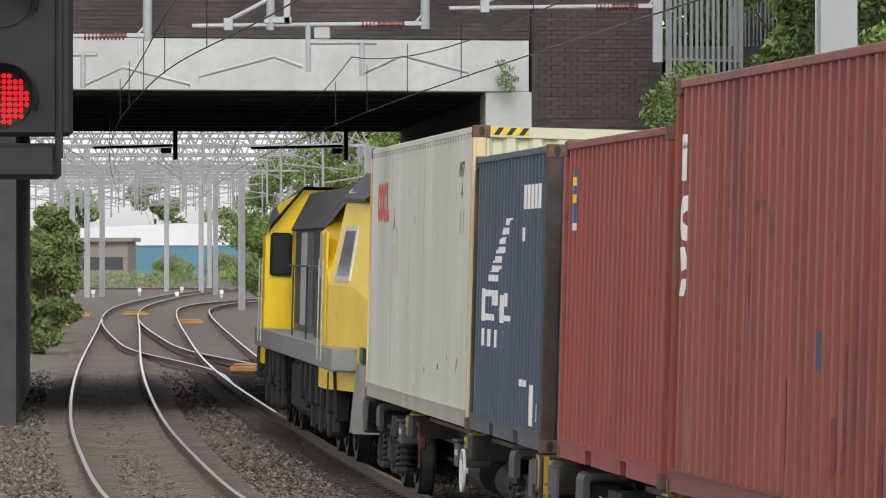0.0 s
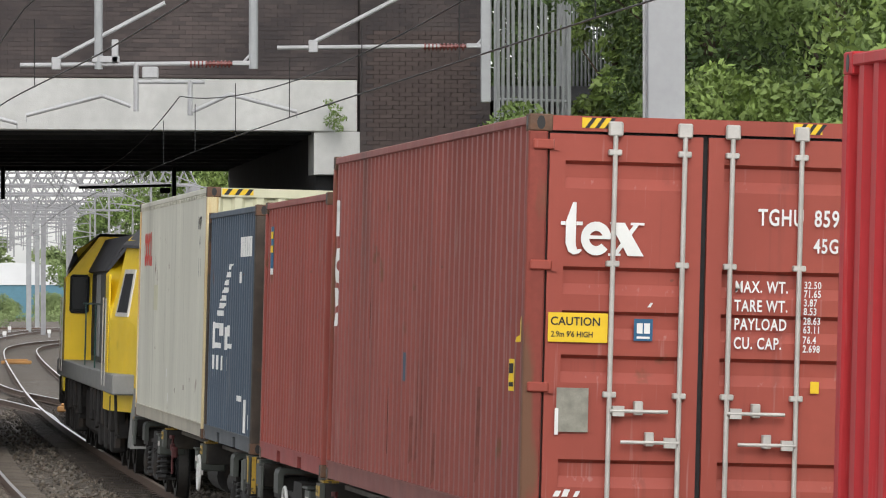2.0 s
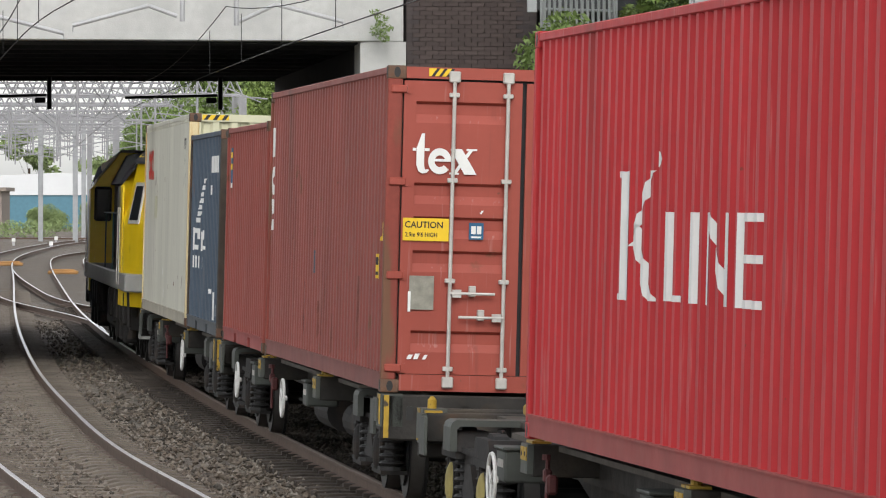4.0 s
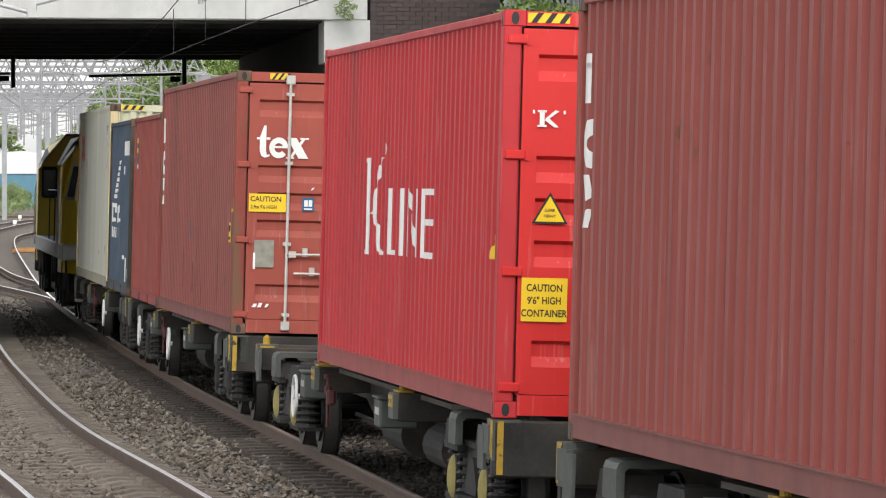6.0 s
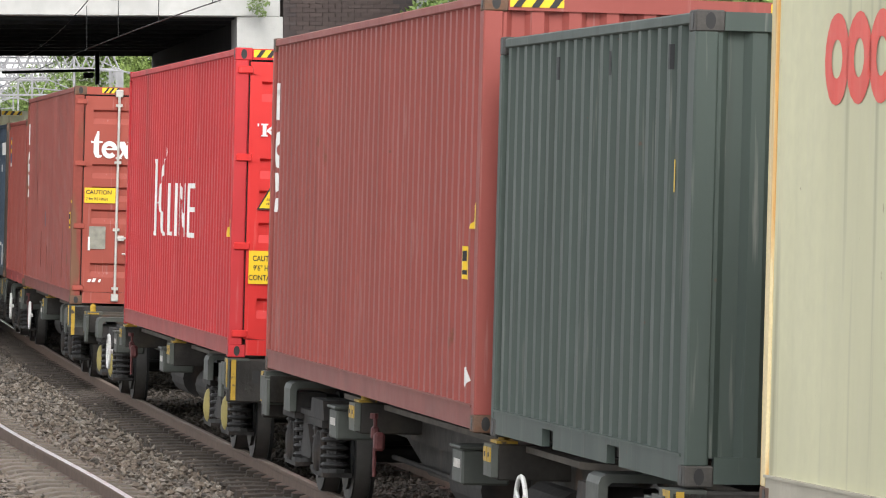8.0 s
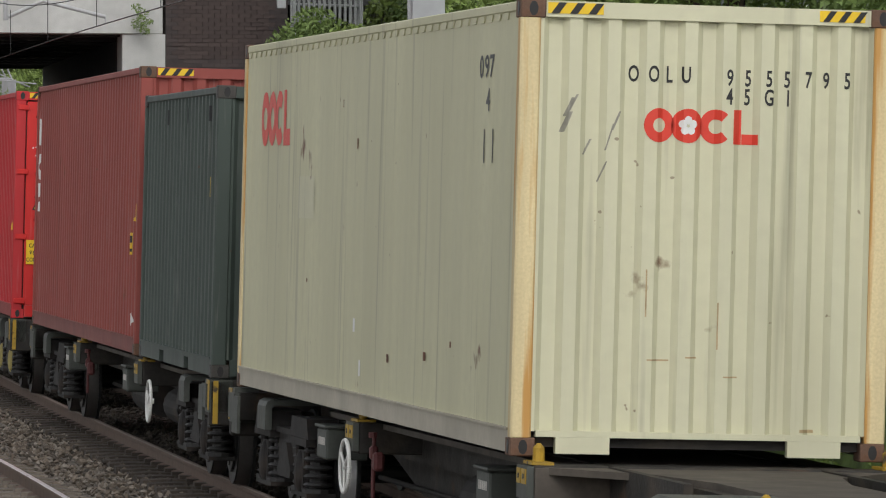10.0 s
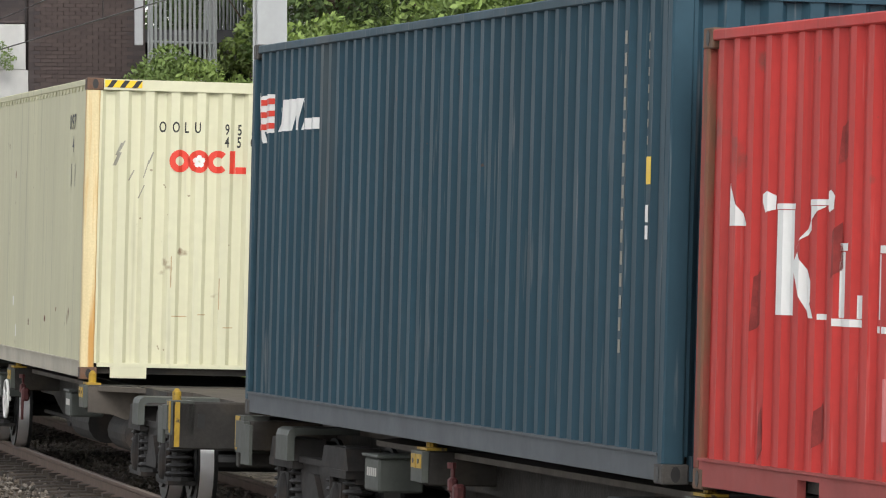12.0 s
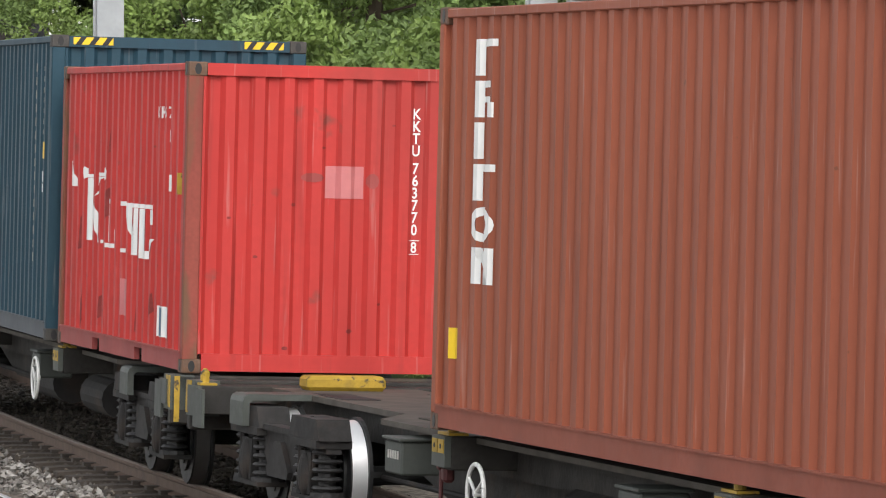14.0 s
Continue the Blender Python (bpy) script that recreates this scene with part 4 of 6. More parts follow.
def wagon(label, near, far, empty="", arched=False, cover="bogie", wheel_at=(), extras=True, arms=None, flare=0.0):
    """A container flat; near and far are lengths along the train, empty says which end carries no box."""
    h = (far - near) / 2
    w = thing("container_wagon", label, "flat wagon", "wagons of the train")
    # fish-bellied centre sills
    for sx in (-1, 1):
        x0, x1 = sorted((sx * 0.42, sx * 0.50))
        part("centre_sill", prism(bmesh.new(), ((-h, 0.90), (h, 0.90), (h, 0.66), (h - 3.6, 0.66), (h - 5.2, 0.36), (-h + 5.2, 0.36), (-h + 3.6, 0.66), (-h, 0.66)), "x", x0, x1), "wagon", w)
        x0, x1 = sorted((sx * 0.66, sx * 0.72))
        part("side_sill", prism(bmesh.new(), ((-h + 3.9, 0.955), (h - 3.9 - flare, 0.955), (h - 3.9 - flare, 0.82), (h - 4.6 - flare, 0.66), (-h + 4.6, 0.66), (-h + 3.9, 0.82)), "x", x0, x1), "wagon", w)
    for e in (-1, 1):
        fl = flare if e > 0 else 0.0
        if empty == "near" and e < 0:       # bare end: the full-width platform narrows to the spine
            part("end_deck", prism(bmesh.new(), ((-0.42, -h + 0.1), (0.42, -h + 0.1), (0.42, -h + 4.3), (0.60, -h + 5.2), (1.15, -h + 5.95), (-1.15, -h + 5.95), (-0.60, -h + 5.2), (-0.42, -h + 4.3)), "z", 0.90, 0.945), "deck", w, "narrow brown-grey spine deck")
            part("arm_web", prism(bmesh.new(), ((-1.2, 0.94), (-1.2, 0.70), (-0.98, 0.68), (-0.74, 0.60), (-0.60, 0.48), (-0.52, 0.36), (0.52, 0.36), (0.60, 0.48), (0.74, 0.60), (0.98, 0.68), (1.2, 0.70), (1.2, 0.94)), "y", -h + 5.90, -h + 5.94), "deck", w, "brown-grey curved arm web")
        else:
            part("end_deck", prism(bmesh.new(), ((-0.62, e * (h - 0.1)), (0.62, e * (h - 0.1)), (0.62, e * (h - 3.2 - fl)), (1.02, e * (h - 3.95 - fl)), (-1.02, e * (h - 3.95 - fl)), (-0.62, e * (h - 3.2 - fl))), "z", 0.90, 0.945), "deck", w, "narrow brown-grey deck over the bogie")
    part("deck_plate", B(-1.02, 1.02, -h + (5.95 if empty == "near" else 3.95), h - 3.95 - flare, 0.905, 0.945), "deck", w, "brown-grey steel deck plate")
    for y in (arms or [-h + 0.25, -h + 6.1, h - 6.1, h - 0.25]):
        spigot_arm(w, y, abs(y) < h - 0.6 or (empty == "far" and y > 0) or (empty == "near" and y < 0), plates=abs(y) < h - 0.6)
    if empty == "far":
        e = 1 if empty == "far" else -1
        part("padded_stop", B(-0.44, 0.22, e * (h - 0.75) - 0.15, e * (h - 0.75) + 0.15, 0.946, 1.065, bevel=0.03), "wyellow", w, "worn yellow padded stop")
        part("deck_opening", B(-0.55, -0.25, e * (h - 1.9) - 0.5, e * (h - 1.9) + 0.5, 0.946, 0.950), "rubber", w, "dark deck opening")
    for sy in (-1, 1):
        y0, y1 = sorted((sy * h, sy * (h - 0.12)))
        part("headstock", B(-1.22, 1.22, y0, y1, 0.58, 0.985, bevel=0.015), "wagon", w, "dark steel headstock")
        for sx in (-1, 1):
            x0, x1 = sorted((sx * 1.225, sx * 1.02))
            part("headstock_stripe", B(x0, x1, min(sy * h, sy * (h - 0.3)) , max(sy * (h + 0.004), sy * (h - 0.3)), 0.70, 0.99), "boxgrey", w, "grey headstock corner")
            part("corner_stripe", prism(bmesh.new(), ((sy * (h - 0.18), 0.985), (sy * (h + 0.004), 0.985), (sy * (h + 0.004), 0.72), (sy * (h - 0.06), 0.72)), "x", sx * 1.2275 - 0.003, sx * 1.2275 + 0.003), "wyellow", w, "yellow painted corner stripe")
            part("corner_plate", B(sx * 1.235 - 0.012, sx * 1.235 + 0.012, min(sy * (h - 0.62), sy * (h - 0.31)), max(sy * (h - 0.62), sy * (h - 0.31)), 0.62, 0.93), "boxgrey", w, "grey corner plate")
        for sx in (-1, 1):
            x0, x1 = sorted((sx * 1.19, sx * 1.145))
            y0, y1 = sorted((sy * (h + 0.001), sy * (h + 0.007)))
            part("face_stripe", B(x0, x1, y0, y1, 0.60, 0.98), "wyellow", w, "yellow painted headstock edge")
            part("face_slot", B(min(sx * 0.93, sx * 0.99), max(sx * 0.93, sx * 0.99), y0, y1, 0.76, 0.88), "black", w, "dark slot")
        tb = tube(bmesh.new(), (0, sy * (h - 0.1), 0.72), (0, sy * (h + 0.75), 0.72), 0.09, 10)
        part("drawgear", tb, "bogie", w)
        for sx in (-1, 1):
            part("brake_hose", tube(tube(bmesh.new(), (sx * 0.35, sy * h, 0.68), (sx * 0.3, sy * (h + 0.3), 0.45), 0.022, 6), (sx * 0.3, sy * (h + 0.3), 0.45), (sx * 0.2, sy * (h + 0.55), 0.5), 0.022, 6), "rubber", w)
        bogie(w, sy * (h - 2.15 - (0.3 if flare and sy > 0 else 0)), cover, arched, bool(flare) or empty == "near")
        for sx in (-1, 1):
            arch = [(sx * x, z) for x, z in ((1.18, 0.70), (1.18, 0.89), (1.165, 0.93), (1.13, 0.95), (0.45, 0.95), (0.45, 0.90), (1.10, 0.90), (1.125, 0.875), (1.125, 0.70))]
            y = sy * (h - 2.15) + (0.25 if sy < 0 else 0.45)
            part("side_bearer", prism(bmesh.new(), arch, "y", y, y + 0.42), "boxgrey", w, "rounded grey side bearer channel")
    if extras:
        for y in (h - 4.5 - flare * 1.3, -1.6):
            b = part("equipment_box", B(-1.18, -0.85, y - 0.22, y + 0.22, 0.60, 0.84, bevel=0.015), "boxgrey", w, "grey-green equipment box")
            part("lid", B(-1.20, -0.83, y - 0.24, y + 0.24, 0.842, 0.865, bevel=0.006), "boxgrey", b)
            for k in range(5):
                part("label_bar", B(-1.184, -1.181, y - 0.15 + 0.06 * k, y - 0.11 + 0.06 * k, 0.71, 0.77), "bar", b, "worn pale label bar")
        part("air_tank", tube(bmesh.new(), (-0.65, -0.6, 0.5), (-0.65, 0.9, 0.5), 0.2, 16), "bogie", w)
        part("air_tank", tube(bmesh.new(), (-0.7, -h + 5.6, 0.5), (-0.7, -h + 6.9, 0.5), 0.18, 16), "bogie", w)
        lev = tube(bmesh.new(), (-1.16, 2.6, 0.86), (-1.16, 2.6, 0.42), 0.016, 6)
        tube(lev, (-1.17, 2.6, 0.86), (-1.17, 2.6, 0.90), 0.032, 8)
        box(lev, -1.18, -1.10, 2.46, 2.56, 0.62, 0.76, bevel=0.02)
        part("brake_lever", box(lev, -1.19, -1.13, 2.56, 2.64, 0.70, 0.80, bevel=0.015), "dullred", w, "dull red brake changeover lever")
        tr = tube(bmesh.new(), (-0.55, -h + 3.6, 0.42), (-0.55, h - 3.6, 0.42), 0.022, 8)
        part("brake_rod", tr, "bogie", w)
    for y in wheel_at:
        handwheel(w, y)
    wagons.append((w, (near + far) / 2, h - 2.15, 0.0))
    return w


wagon("dark grey flat wagon carrying two containers", 16.40, 35.02, wheel_at=(-3.2,))
wagon("grimy dark flat wagon carrying red containers", -3.40, 15.43, wheel_at=(6.1, 0.0))
wagon("dark grey flat wagon with empty front deck", -25.13, -6.6, "far", True, "axlebox", (4.6,))
wagon("grimy flat wagon with grey-green boxes", -47.1, -28.3, wheel_at=(-4.8,))
wagon("brown-grey flat wagon with empty rear deck", -67.35, -48.8, "near", wheel_at=(3.2,))
wagon("dark grey flat wagon carrying blue and red containers", -89.57, -70.8, wheel_at=(-2.2,))
wagon("dark grey flat wagon with empty front deck", -109.85, -90.2, "far", wheel_at=(1.4,), arms=(-9.55, -3.55, 2.4, 9.55), flare=1.2)

# ---------------------------------------------------------------- locomotive


def loft(sections, foot, ends):
    """A shell through six-cornered sections; with no foot it is the roof's three upper planes, 5 cm thick."""
    bm = bmesh.new()
    rows = []
    for y, w, zs, wt, zt in sections:
        z0 = zs - 0.04 if foot is None else foot
        rows.append([bm.verts.new((x, y, z)) for x, z in ((-w, z0), (-w, zs), (-wt, zt), (wt, zt), (w, zs), (w, z0))])
    for a, b in zip(rows, rows[1:]):
        for i in range(6 if foot is not None else 5):
            j = (i + 1) % 6
            bm.faces.new((a[i], a[j], b[j], b[i]))
    if foot is not None:
        bm.faces.new(rows[0])
        bm.faces.new(rows[-1][::-1])
    return bm


def locomotive():
    lo = thing("diesel_locomotive", "yellow and green diesel freight locomotive with sooty roof", "locomotive")
    part("underframe", B(-1.32, 1.32, -10.3, 10.3, 1.20, 1.50, bevel=0.02), "locogrey", lo, "grey underframe with walkway")
    part("hood", prism(bmesh.new(), ((-0.84, 1.5), (0.84, 1.5), (0.84, 3.05), (0.60, 3.52), (-0.60, 3.52), (-0.84, 3.05)), "y", -7.5, 7.5), "locohood", lo, "grimy grey engine hood")
    part("roof_panel", prism(bmesh.new(), ((-0.93, 3.05), (-0.64, 3.62), (0.64, 3.62), (0.93, 3.05), (0.88, 3.03), (0.61, 3.55), (-0.61, 3.55), (-0.88, 3.03)), "y", -7.4, 7.4), "locoroof", lo, "sooty sloping roof panels")
    for k, y in enumerate((-6.6, -5.0, -3.4, -1.8, -0.2, 1.4, 3.0, 4.6, 6.2)):
        part("hood_door", B(-0.872, -0.83, y - 0.72, y + 0.72, 1.6, 3.0, bevel=0.012), ("locohood", "steelgrey", "locoroof")[k % 3], lo, "hood side door")
    part("exhaust", B(-0.4, 0.4, 0.4, 1.4, 3.58, 3.72, bevel=0.05), "locoroof", lo)
    for sy in (-1, 1):
        c = new("cab")
        c.parent = lo
        c.matrix_basis = pose(0, 0, 0, 0, 0, 0 if sy < 0 else 180)
        tagged(c, "bright yellow driving cab")
        # cross-sections of the cab from nose to back wall: y, half width, shoulder, top half width, top
        shell = ((-10.95, 0.80, 1.95, 0.74, 2.08), (-10.72, 0.92, 2.10, 0.82, 2.42), (-10.0, 1.06, 2.26, 0.84, 3.44), (-8.8, 1.29, 2.28, 1.06, 3.46), (-7.5, 1.31, 2.95, 0.74, 3.68))

        def skin(y, z):
            """Half width of the shell at y and z."""
            w, zs, wt, zt = (float(np.interp(y, [r[0] for r in shell], [r[k] for r in shell])) for k in (1, 2, 3, 4))
            return w if z < zs else w + (wt - w) * (z - zs) / (zt - zs)

        def pane_on(sx, outline, out):
            """A plate 3 cm thick that lies on the shell."""
            bm = bmesh.new()
            o = [bm.verts.new((sx * (skin(y, z) + out), y, z)) for y, z in outline]
            i = [bm.verts.new((sx * (skin(y, z) + out - 0.03), y, z)) for y, z in outline]
            bm.faces.new(o)
            bm.faces.new(i[::-1])
            for k in range(len(o)):
                j = (k + 1) % len(o)
                bm.faces.new((o[k], o[j], i[j], i[k]))
            return bm

        part("shell", loft(shell, 0.95, True), "locoyellow", c, "bright yellow cab shell")
        part("cab_roof", loft(((-10.2, 0.94, 3.36, 0.70, 3.54), (-8.8, 1.14, 3.38, 0.74, 3.70), (-7.3, 1.32, 3.02, 0.74, 3.73)), None, True), "locoroof", c, "sooty dark cab roof")
        for sx in (-1, 1):
            fr = part("side_window", pane_on(sx, ((-9.84, 2.33), (-9.72, 3.02), (-9.10, 3.02), (-9.10, 2.33)), 0.022), "bar", c, "bright metal side window frame")
            part("pane", pane_on(sx, ((-9.77, 2.39), (-9.67, 2.96), (-9.20, 2.96), (-9.20, 2.39)), 0.028), "glass", fr, "dark glass")
            part("cab_door", B(min(sx * 1.31, sx * 1.28), max(sx * 1.31, sx * 1.28), -8.45, -7.75, 1.5, 2.95), "locoyellow", c, "yellow cab door")
            for y in (-8.52, -7.68):
                part("grab_rail", tube(bmesh.new(), (sx * 1.35, y, 1.3), (sx * 1.35, y, 2.6), 0.010, 6), "bar", c, "thin grab rail")
            bm = bmesh.new()
            quad(bm, -0.62, 0.0, 0, 0.62)
            for v in bm.verts:
                y, z = v.co.x, v.co.y
                v.co = (sx * (0.62 - 0.56 * (1 if v.co.x < -0.3 else 0)), -10.66 + z * 1.02, 2.52 + z * 1.42)
            part("windscreen", bm, "glass", c, "raked dark windscreen")
            part("marker_light", B(sx * 0.6 - 0.1, sx * 0.6 + 0.1, -11.0, -10.9, 1.55, 1.72, bevel=0.02), "white", c, "white marker light")
        # lower nose: green chevron over grey
        part("nose_stripe", prism(bmesh.new(), ((-0.98, 1.52), (-0.98, 1.32), (0, 0.98), (0.98, 1.32), (0.98, 1.52), (0, 1.16)), "y", -11.0, -10.3), "locogreen", c, "dark green nose band")
        part("valance", prism(bmesh.new(), ((-1.0, 1.31), (-1.06, 0.45), (1.06, 0.45), (1.0, 1.31), (0, 0.97)), "y", -10.98, -10.1), "locogrey", c, "grey nose valance")
        for x0, x1 in ((-1.21, -0.93), (0.93, 1.21)):
            fr = part("rear_window", B(x0 - 0.03, x1 + 0.03, -7.50, -7.47, 2.32, 3.0, bevel=0.04), "rubber", c, "rounded black rear window frame")
            part("pane", B(x0, x1, -7.49, -7.462, 2.36, 2.96, bevel=0.03), "glass", fr, "dark glass")
            part("rear_panel", B(x0, x1, -7.50, -7.475, 1.56, 2.22), "locoyellow", c, "yellow rear cab panel")
        b = new("bogie")
        b.parent = lo
        b.matrix_basis = pose(0, sy * 6.4, 0)
        tagged(b, "grimy three-axle bogie")
        for sx in (-1, 1):
            bm = prism(bmesh.new(), ((-2.6, 0.55), (-2.5, 0.95), (2.5, 0.95), (2.6, 0.55), (1.2, 0.5), (-1.2, 0.5)), "x", min(sx * 1.0, sx * 1.16), max(sx * 1.0, sx * 1.16))
            for y in (-1.85, 0, 1.85):
                box(bm, sx * 1.1 - 0.12, sx * 1.1 + 0.12, y - 0.2, y + 0.2, 0.32, 0.78, bevel=0.03)
                tube(bm, (sx * 1.1, y - 0.45, 0.4), (sx * 1.1, y - 0.45, 0.9), 0.09, 8)
                tube(bm, (sx * 1.14, y + 0.45, 0.35), (sx * 1.14, y + 0.5, 1.1), 0.05, 8)
            part("side_frame", bm, "bogie", b)
        for y in (-1.85, 0, 1.85):
            w = part("wheelset", WHEELSET, None, b, at=pose(0, y, 0.53) @ Matrix.Diagonal((1, 1.26, 1.26, 1)))
    rl = random.Random(4)
    for k in range(16):
        y = -9.4 + 1.25 * k
        if abs(y) < 2.8:
            continue
        part("air_pipe", tube(bmesh.new(), (-1.18, y, rl.uniform(0.55, 0.75)), (-1.2, y + rl.uniform(0.1, 0.4), 1.2), rl.uniform(0.025, 0.05), 7), "bogie", lo)
        part("sand_box", B(-1.28, -1.02, y + 0.45, y + 0.45 + rl.uniform(0.2, 0.45), rl.uniform(0.62, 0.85), 1.19, bevel=0.03), "bogie", lo, "grimy sand box")
    part("fuel_tank", B(-1.12, 1.12, -2.6, 2.6, 0.35, 1.18, bevel=0.12), "bogie", lo, "grimy fuel tank")
    for sx in (-1, 1):
        for y in (-7.0, -3.5, 0.0):
            part("handrail_post", tube(bmesh.new(), (sx * 1.27, y, 1.5), (sx * 1.27, y, 2.5), 0.014, 6), "locogreen", lo)
        part("handrail", tube(bmesh.new(), (sx * 1.27, -7.0, 2.5), (sx * 1.27, 1.0, 2.5), 0.014, 6), "locogreen", lo)
        part("walkway_locker", B(min(sx * 0.85, sx * 1.08), max(sx * 0.85, sx * 1.08), -5.0, -2.2, 1.5, 2.35, bevel=0.03), "locogreen", lo, "dark green walkway locker")
    wagons.append((lo, 49.4, 6.4, 0.0))


locomotive()

# ---------------------------------------------------------------- paint and stickers on the containers


def bars(spec, lean=0.0):
    bm = bmesh.new()
    for u0, u1, v0, v1 in spec:
        quad(bm, u0, u1, v0, v1, lean)
    return bm


def rounds(c, side, u, v, w, h, paint):
    """A round-cornered shipping mark: two rings, an open ring and an angle."""
    put = c.on_side if side else c.on_end
    for k in range(2):
        put("painted_ring", ring(bmesh.new(), u + w * (0.13 + 0.25 * k), v + h / 2, w * 0.14, h / 2, 0.42), paint, "red painted ring")
    put("painted_ring", ring(bmesh.new(), u + w * 0.63, v + h / 2, w * 0.14, h / 2, 0.42, 45, 315), paint, "red painted open ring")
    put("painted_angle", bars([(u + w * 0.78, u + w * 0.86, v, v + h), (u + w * 0.865, u + w, v, v + h * 0.3)]), paint, "red painted angle")


for c in (c1, c8):
    rounds(c, True, 1.0, 2.03, 1.56, 0.45, "redpaint")
    c.hazard(-1.05)
    c.hazard(0.72, 0.30)
    c.on_side("number_mark", bars([(10.95, 10.98, 1.86, 2.08), (11.25, 11.28, 1.86, 2.08)]), "black", "small black stencil marks")
    c.on_side("lettering", words("097", 0.15, 10.75, 2.42, 1.5, 1.15), "black", "black stencilled lettering")
    c.on_side("lettering", words("4", 0.15, 11.0, 2.20, 1.5, 1.0), "black", "black stencilled lettering")
    c.on_side("scuff", bars([(5.2, 5.24, 2.30, 2.36), (5.9, 5.94, 1.98, 2.06), (3.6, 3.66, 0.95, 0.98), (7.4, 7.5, 0.44, 0.50), (8.9, 9.0, 0.5, 0.56), (9.9, 9.96, 0.62, 0.66)]), "rustpost", "small rust scuff marks")
    c.on_side("scuff", bars([(5.9, 5.98, 0.62, 0.72), (6.2, 6.26, 0.3, 0.42)]), "white", "white paint scratches")
    c.on_side("repair_patch", bars([(3.1, 3.9, 1.45, 1.78)]), "cream_end", "paler repair patch")
rounds(c8, False, -0.40, 2.01, 0.74, 0.22, "redpaint")
for k in range(5):      # pale blossom in the second ring
    c8.on_end("petal", ring(bmesh.new(), -0.119 + 0.034 * math.cos(radians(90 + 72 * k)), 2.12 + 0.036 * math.sin(radians(90 + 72 * k)), 0.026, 0.028, 0.02, n=8), "white", "pale petal of a painted blossom", True, 0.0135)
for text, u, z, gap in (("OOLU", -0.51, 2.395, 2.1), ("9555795", 0.125, 2.385, 2.85), ("45G1", 0.125, 2.265, 2.75)):
    c8.on_end("lettering", words(text, 0.105, u, z, 0.62, gap), "black", "narrow black container lettering")
c8.on_end("scratch", bars([(-0.93, -0.905, 2.16, 2.28), (-0.95, -0.92, 2.06, 2.19), (-0.90, -0.885, 2.20, 2.30), (-0.62, -0.605, 2.08, 2.2), (-0.66, -0.65, 1.95, 2.12), (-0.80, -0.785, 1.92, 2.02), (-0.70, -0.69, 1.75, 1.88)], 0.05), "greysticker", "grey scrape marks")
c8.on_end("rust_run", bars([(0.15, 0.25, 0.52, 0.53), (-0.35, -0.2, 0.62, 0.63), (-0.1, -0.02, 0.64, 0.65), (0.66, 0.76, 0.18, 0.2), (-0.37, -0.36, 0.9, 1.2), (0.1, 0.11, 0.7, 1.0)]), "faint_rust", "thin rust runs")

# slate blue box: stacked slanting bars over a broken block
c2.on_side("white_block", bars([(4.20 + 0.28 * k, 4.44 + 0.28 * k, 2.06, 2.27) for k in range(5)]), "white", "worn white marking")
c2.on_side("white_mark", bars([(4.0, 4.25, 1.78, 1.9)]), "white")
bm = bmesh.new()
for k in range(7):
    quad(bm, 2.7 - 0.25 * k, 3.05 - 0.16 * k, 1.93 - 0.085 * k, 1.99 - 0.085 * k, 0.12)
c2.on_side("slanting_mark", bm, "white", "slanting worn white bars")
c2.on_side("broken_mark", bars([(0.75, 1.0, 1.05, 1.35), (1.1, 1.5, 1.28, 1.34), (1.1, 1.5, 1.06, 1.12), (1.7, 2.1, 1.2, 1.34), (1.7, 1.9, 1.06, 1.12), (2.3, 2.6, 1.05, 1.3), (2.75, 3.3, 1.07, 1.12), (2.75, 2.95, 1.2, 1.32)]), "white", "broken white lettering remains")
c2.on_side("broken_mark", bars([(0.85, 1.0, 0.82, 0.98), (1.3, 1.6, 0.82, 0.98), (2.0, 2.2, 0.82, 0.98), (2.6, 2.75, 0.82, 0.98), (4.0, 4.6, 0.52, 0.58), (4.9, 5.3, 0.2, 0.55), (5.4, 5.6, 0.25, 0.4)]), "white", "broken white lettering remains")

# brown red box: striped sticker
c3.on_side("sticker", bars([(0.55, 0.85, 1.92, 2.34)]), "bluepaint", "blue and yellow striped sticker")
c3.on_side("sticker_stripe", bars([(0.56, 0.84, 2.22, 2.29), (0.56, 0.84, 2.08, 2.15)], 0.0), "hazard", lift=0.008)
c3.on_side("sticker_foot", bars([(0.55, 0.85, 1.86, 1.92)]), "white")

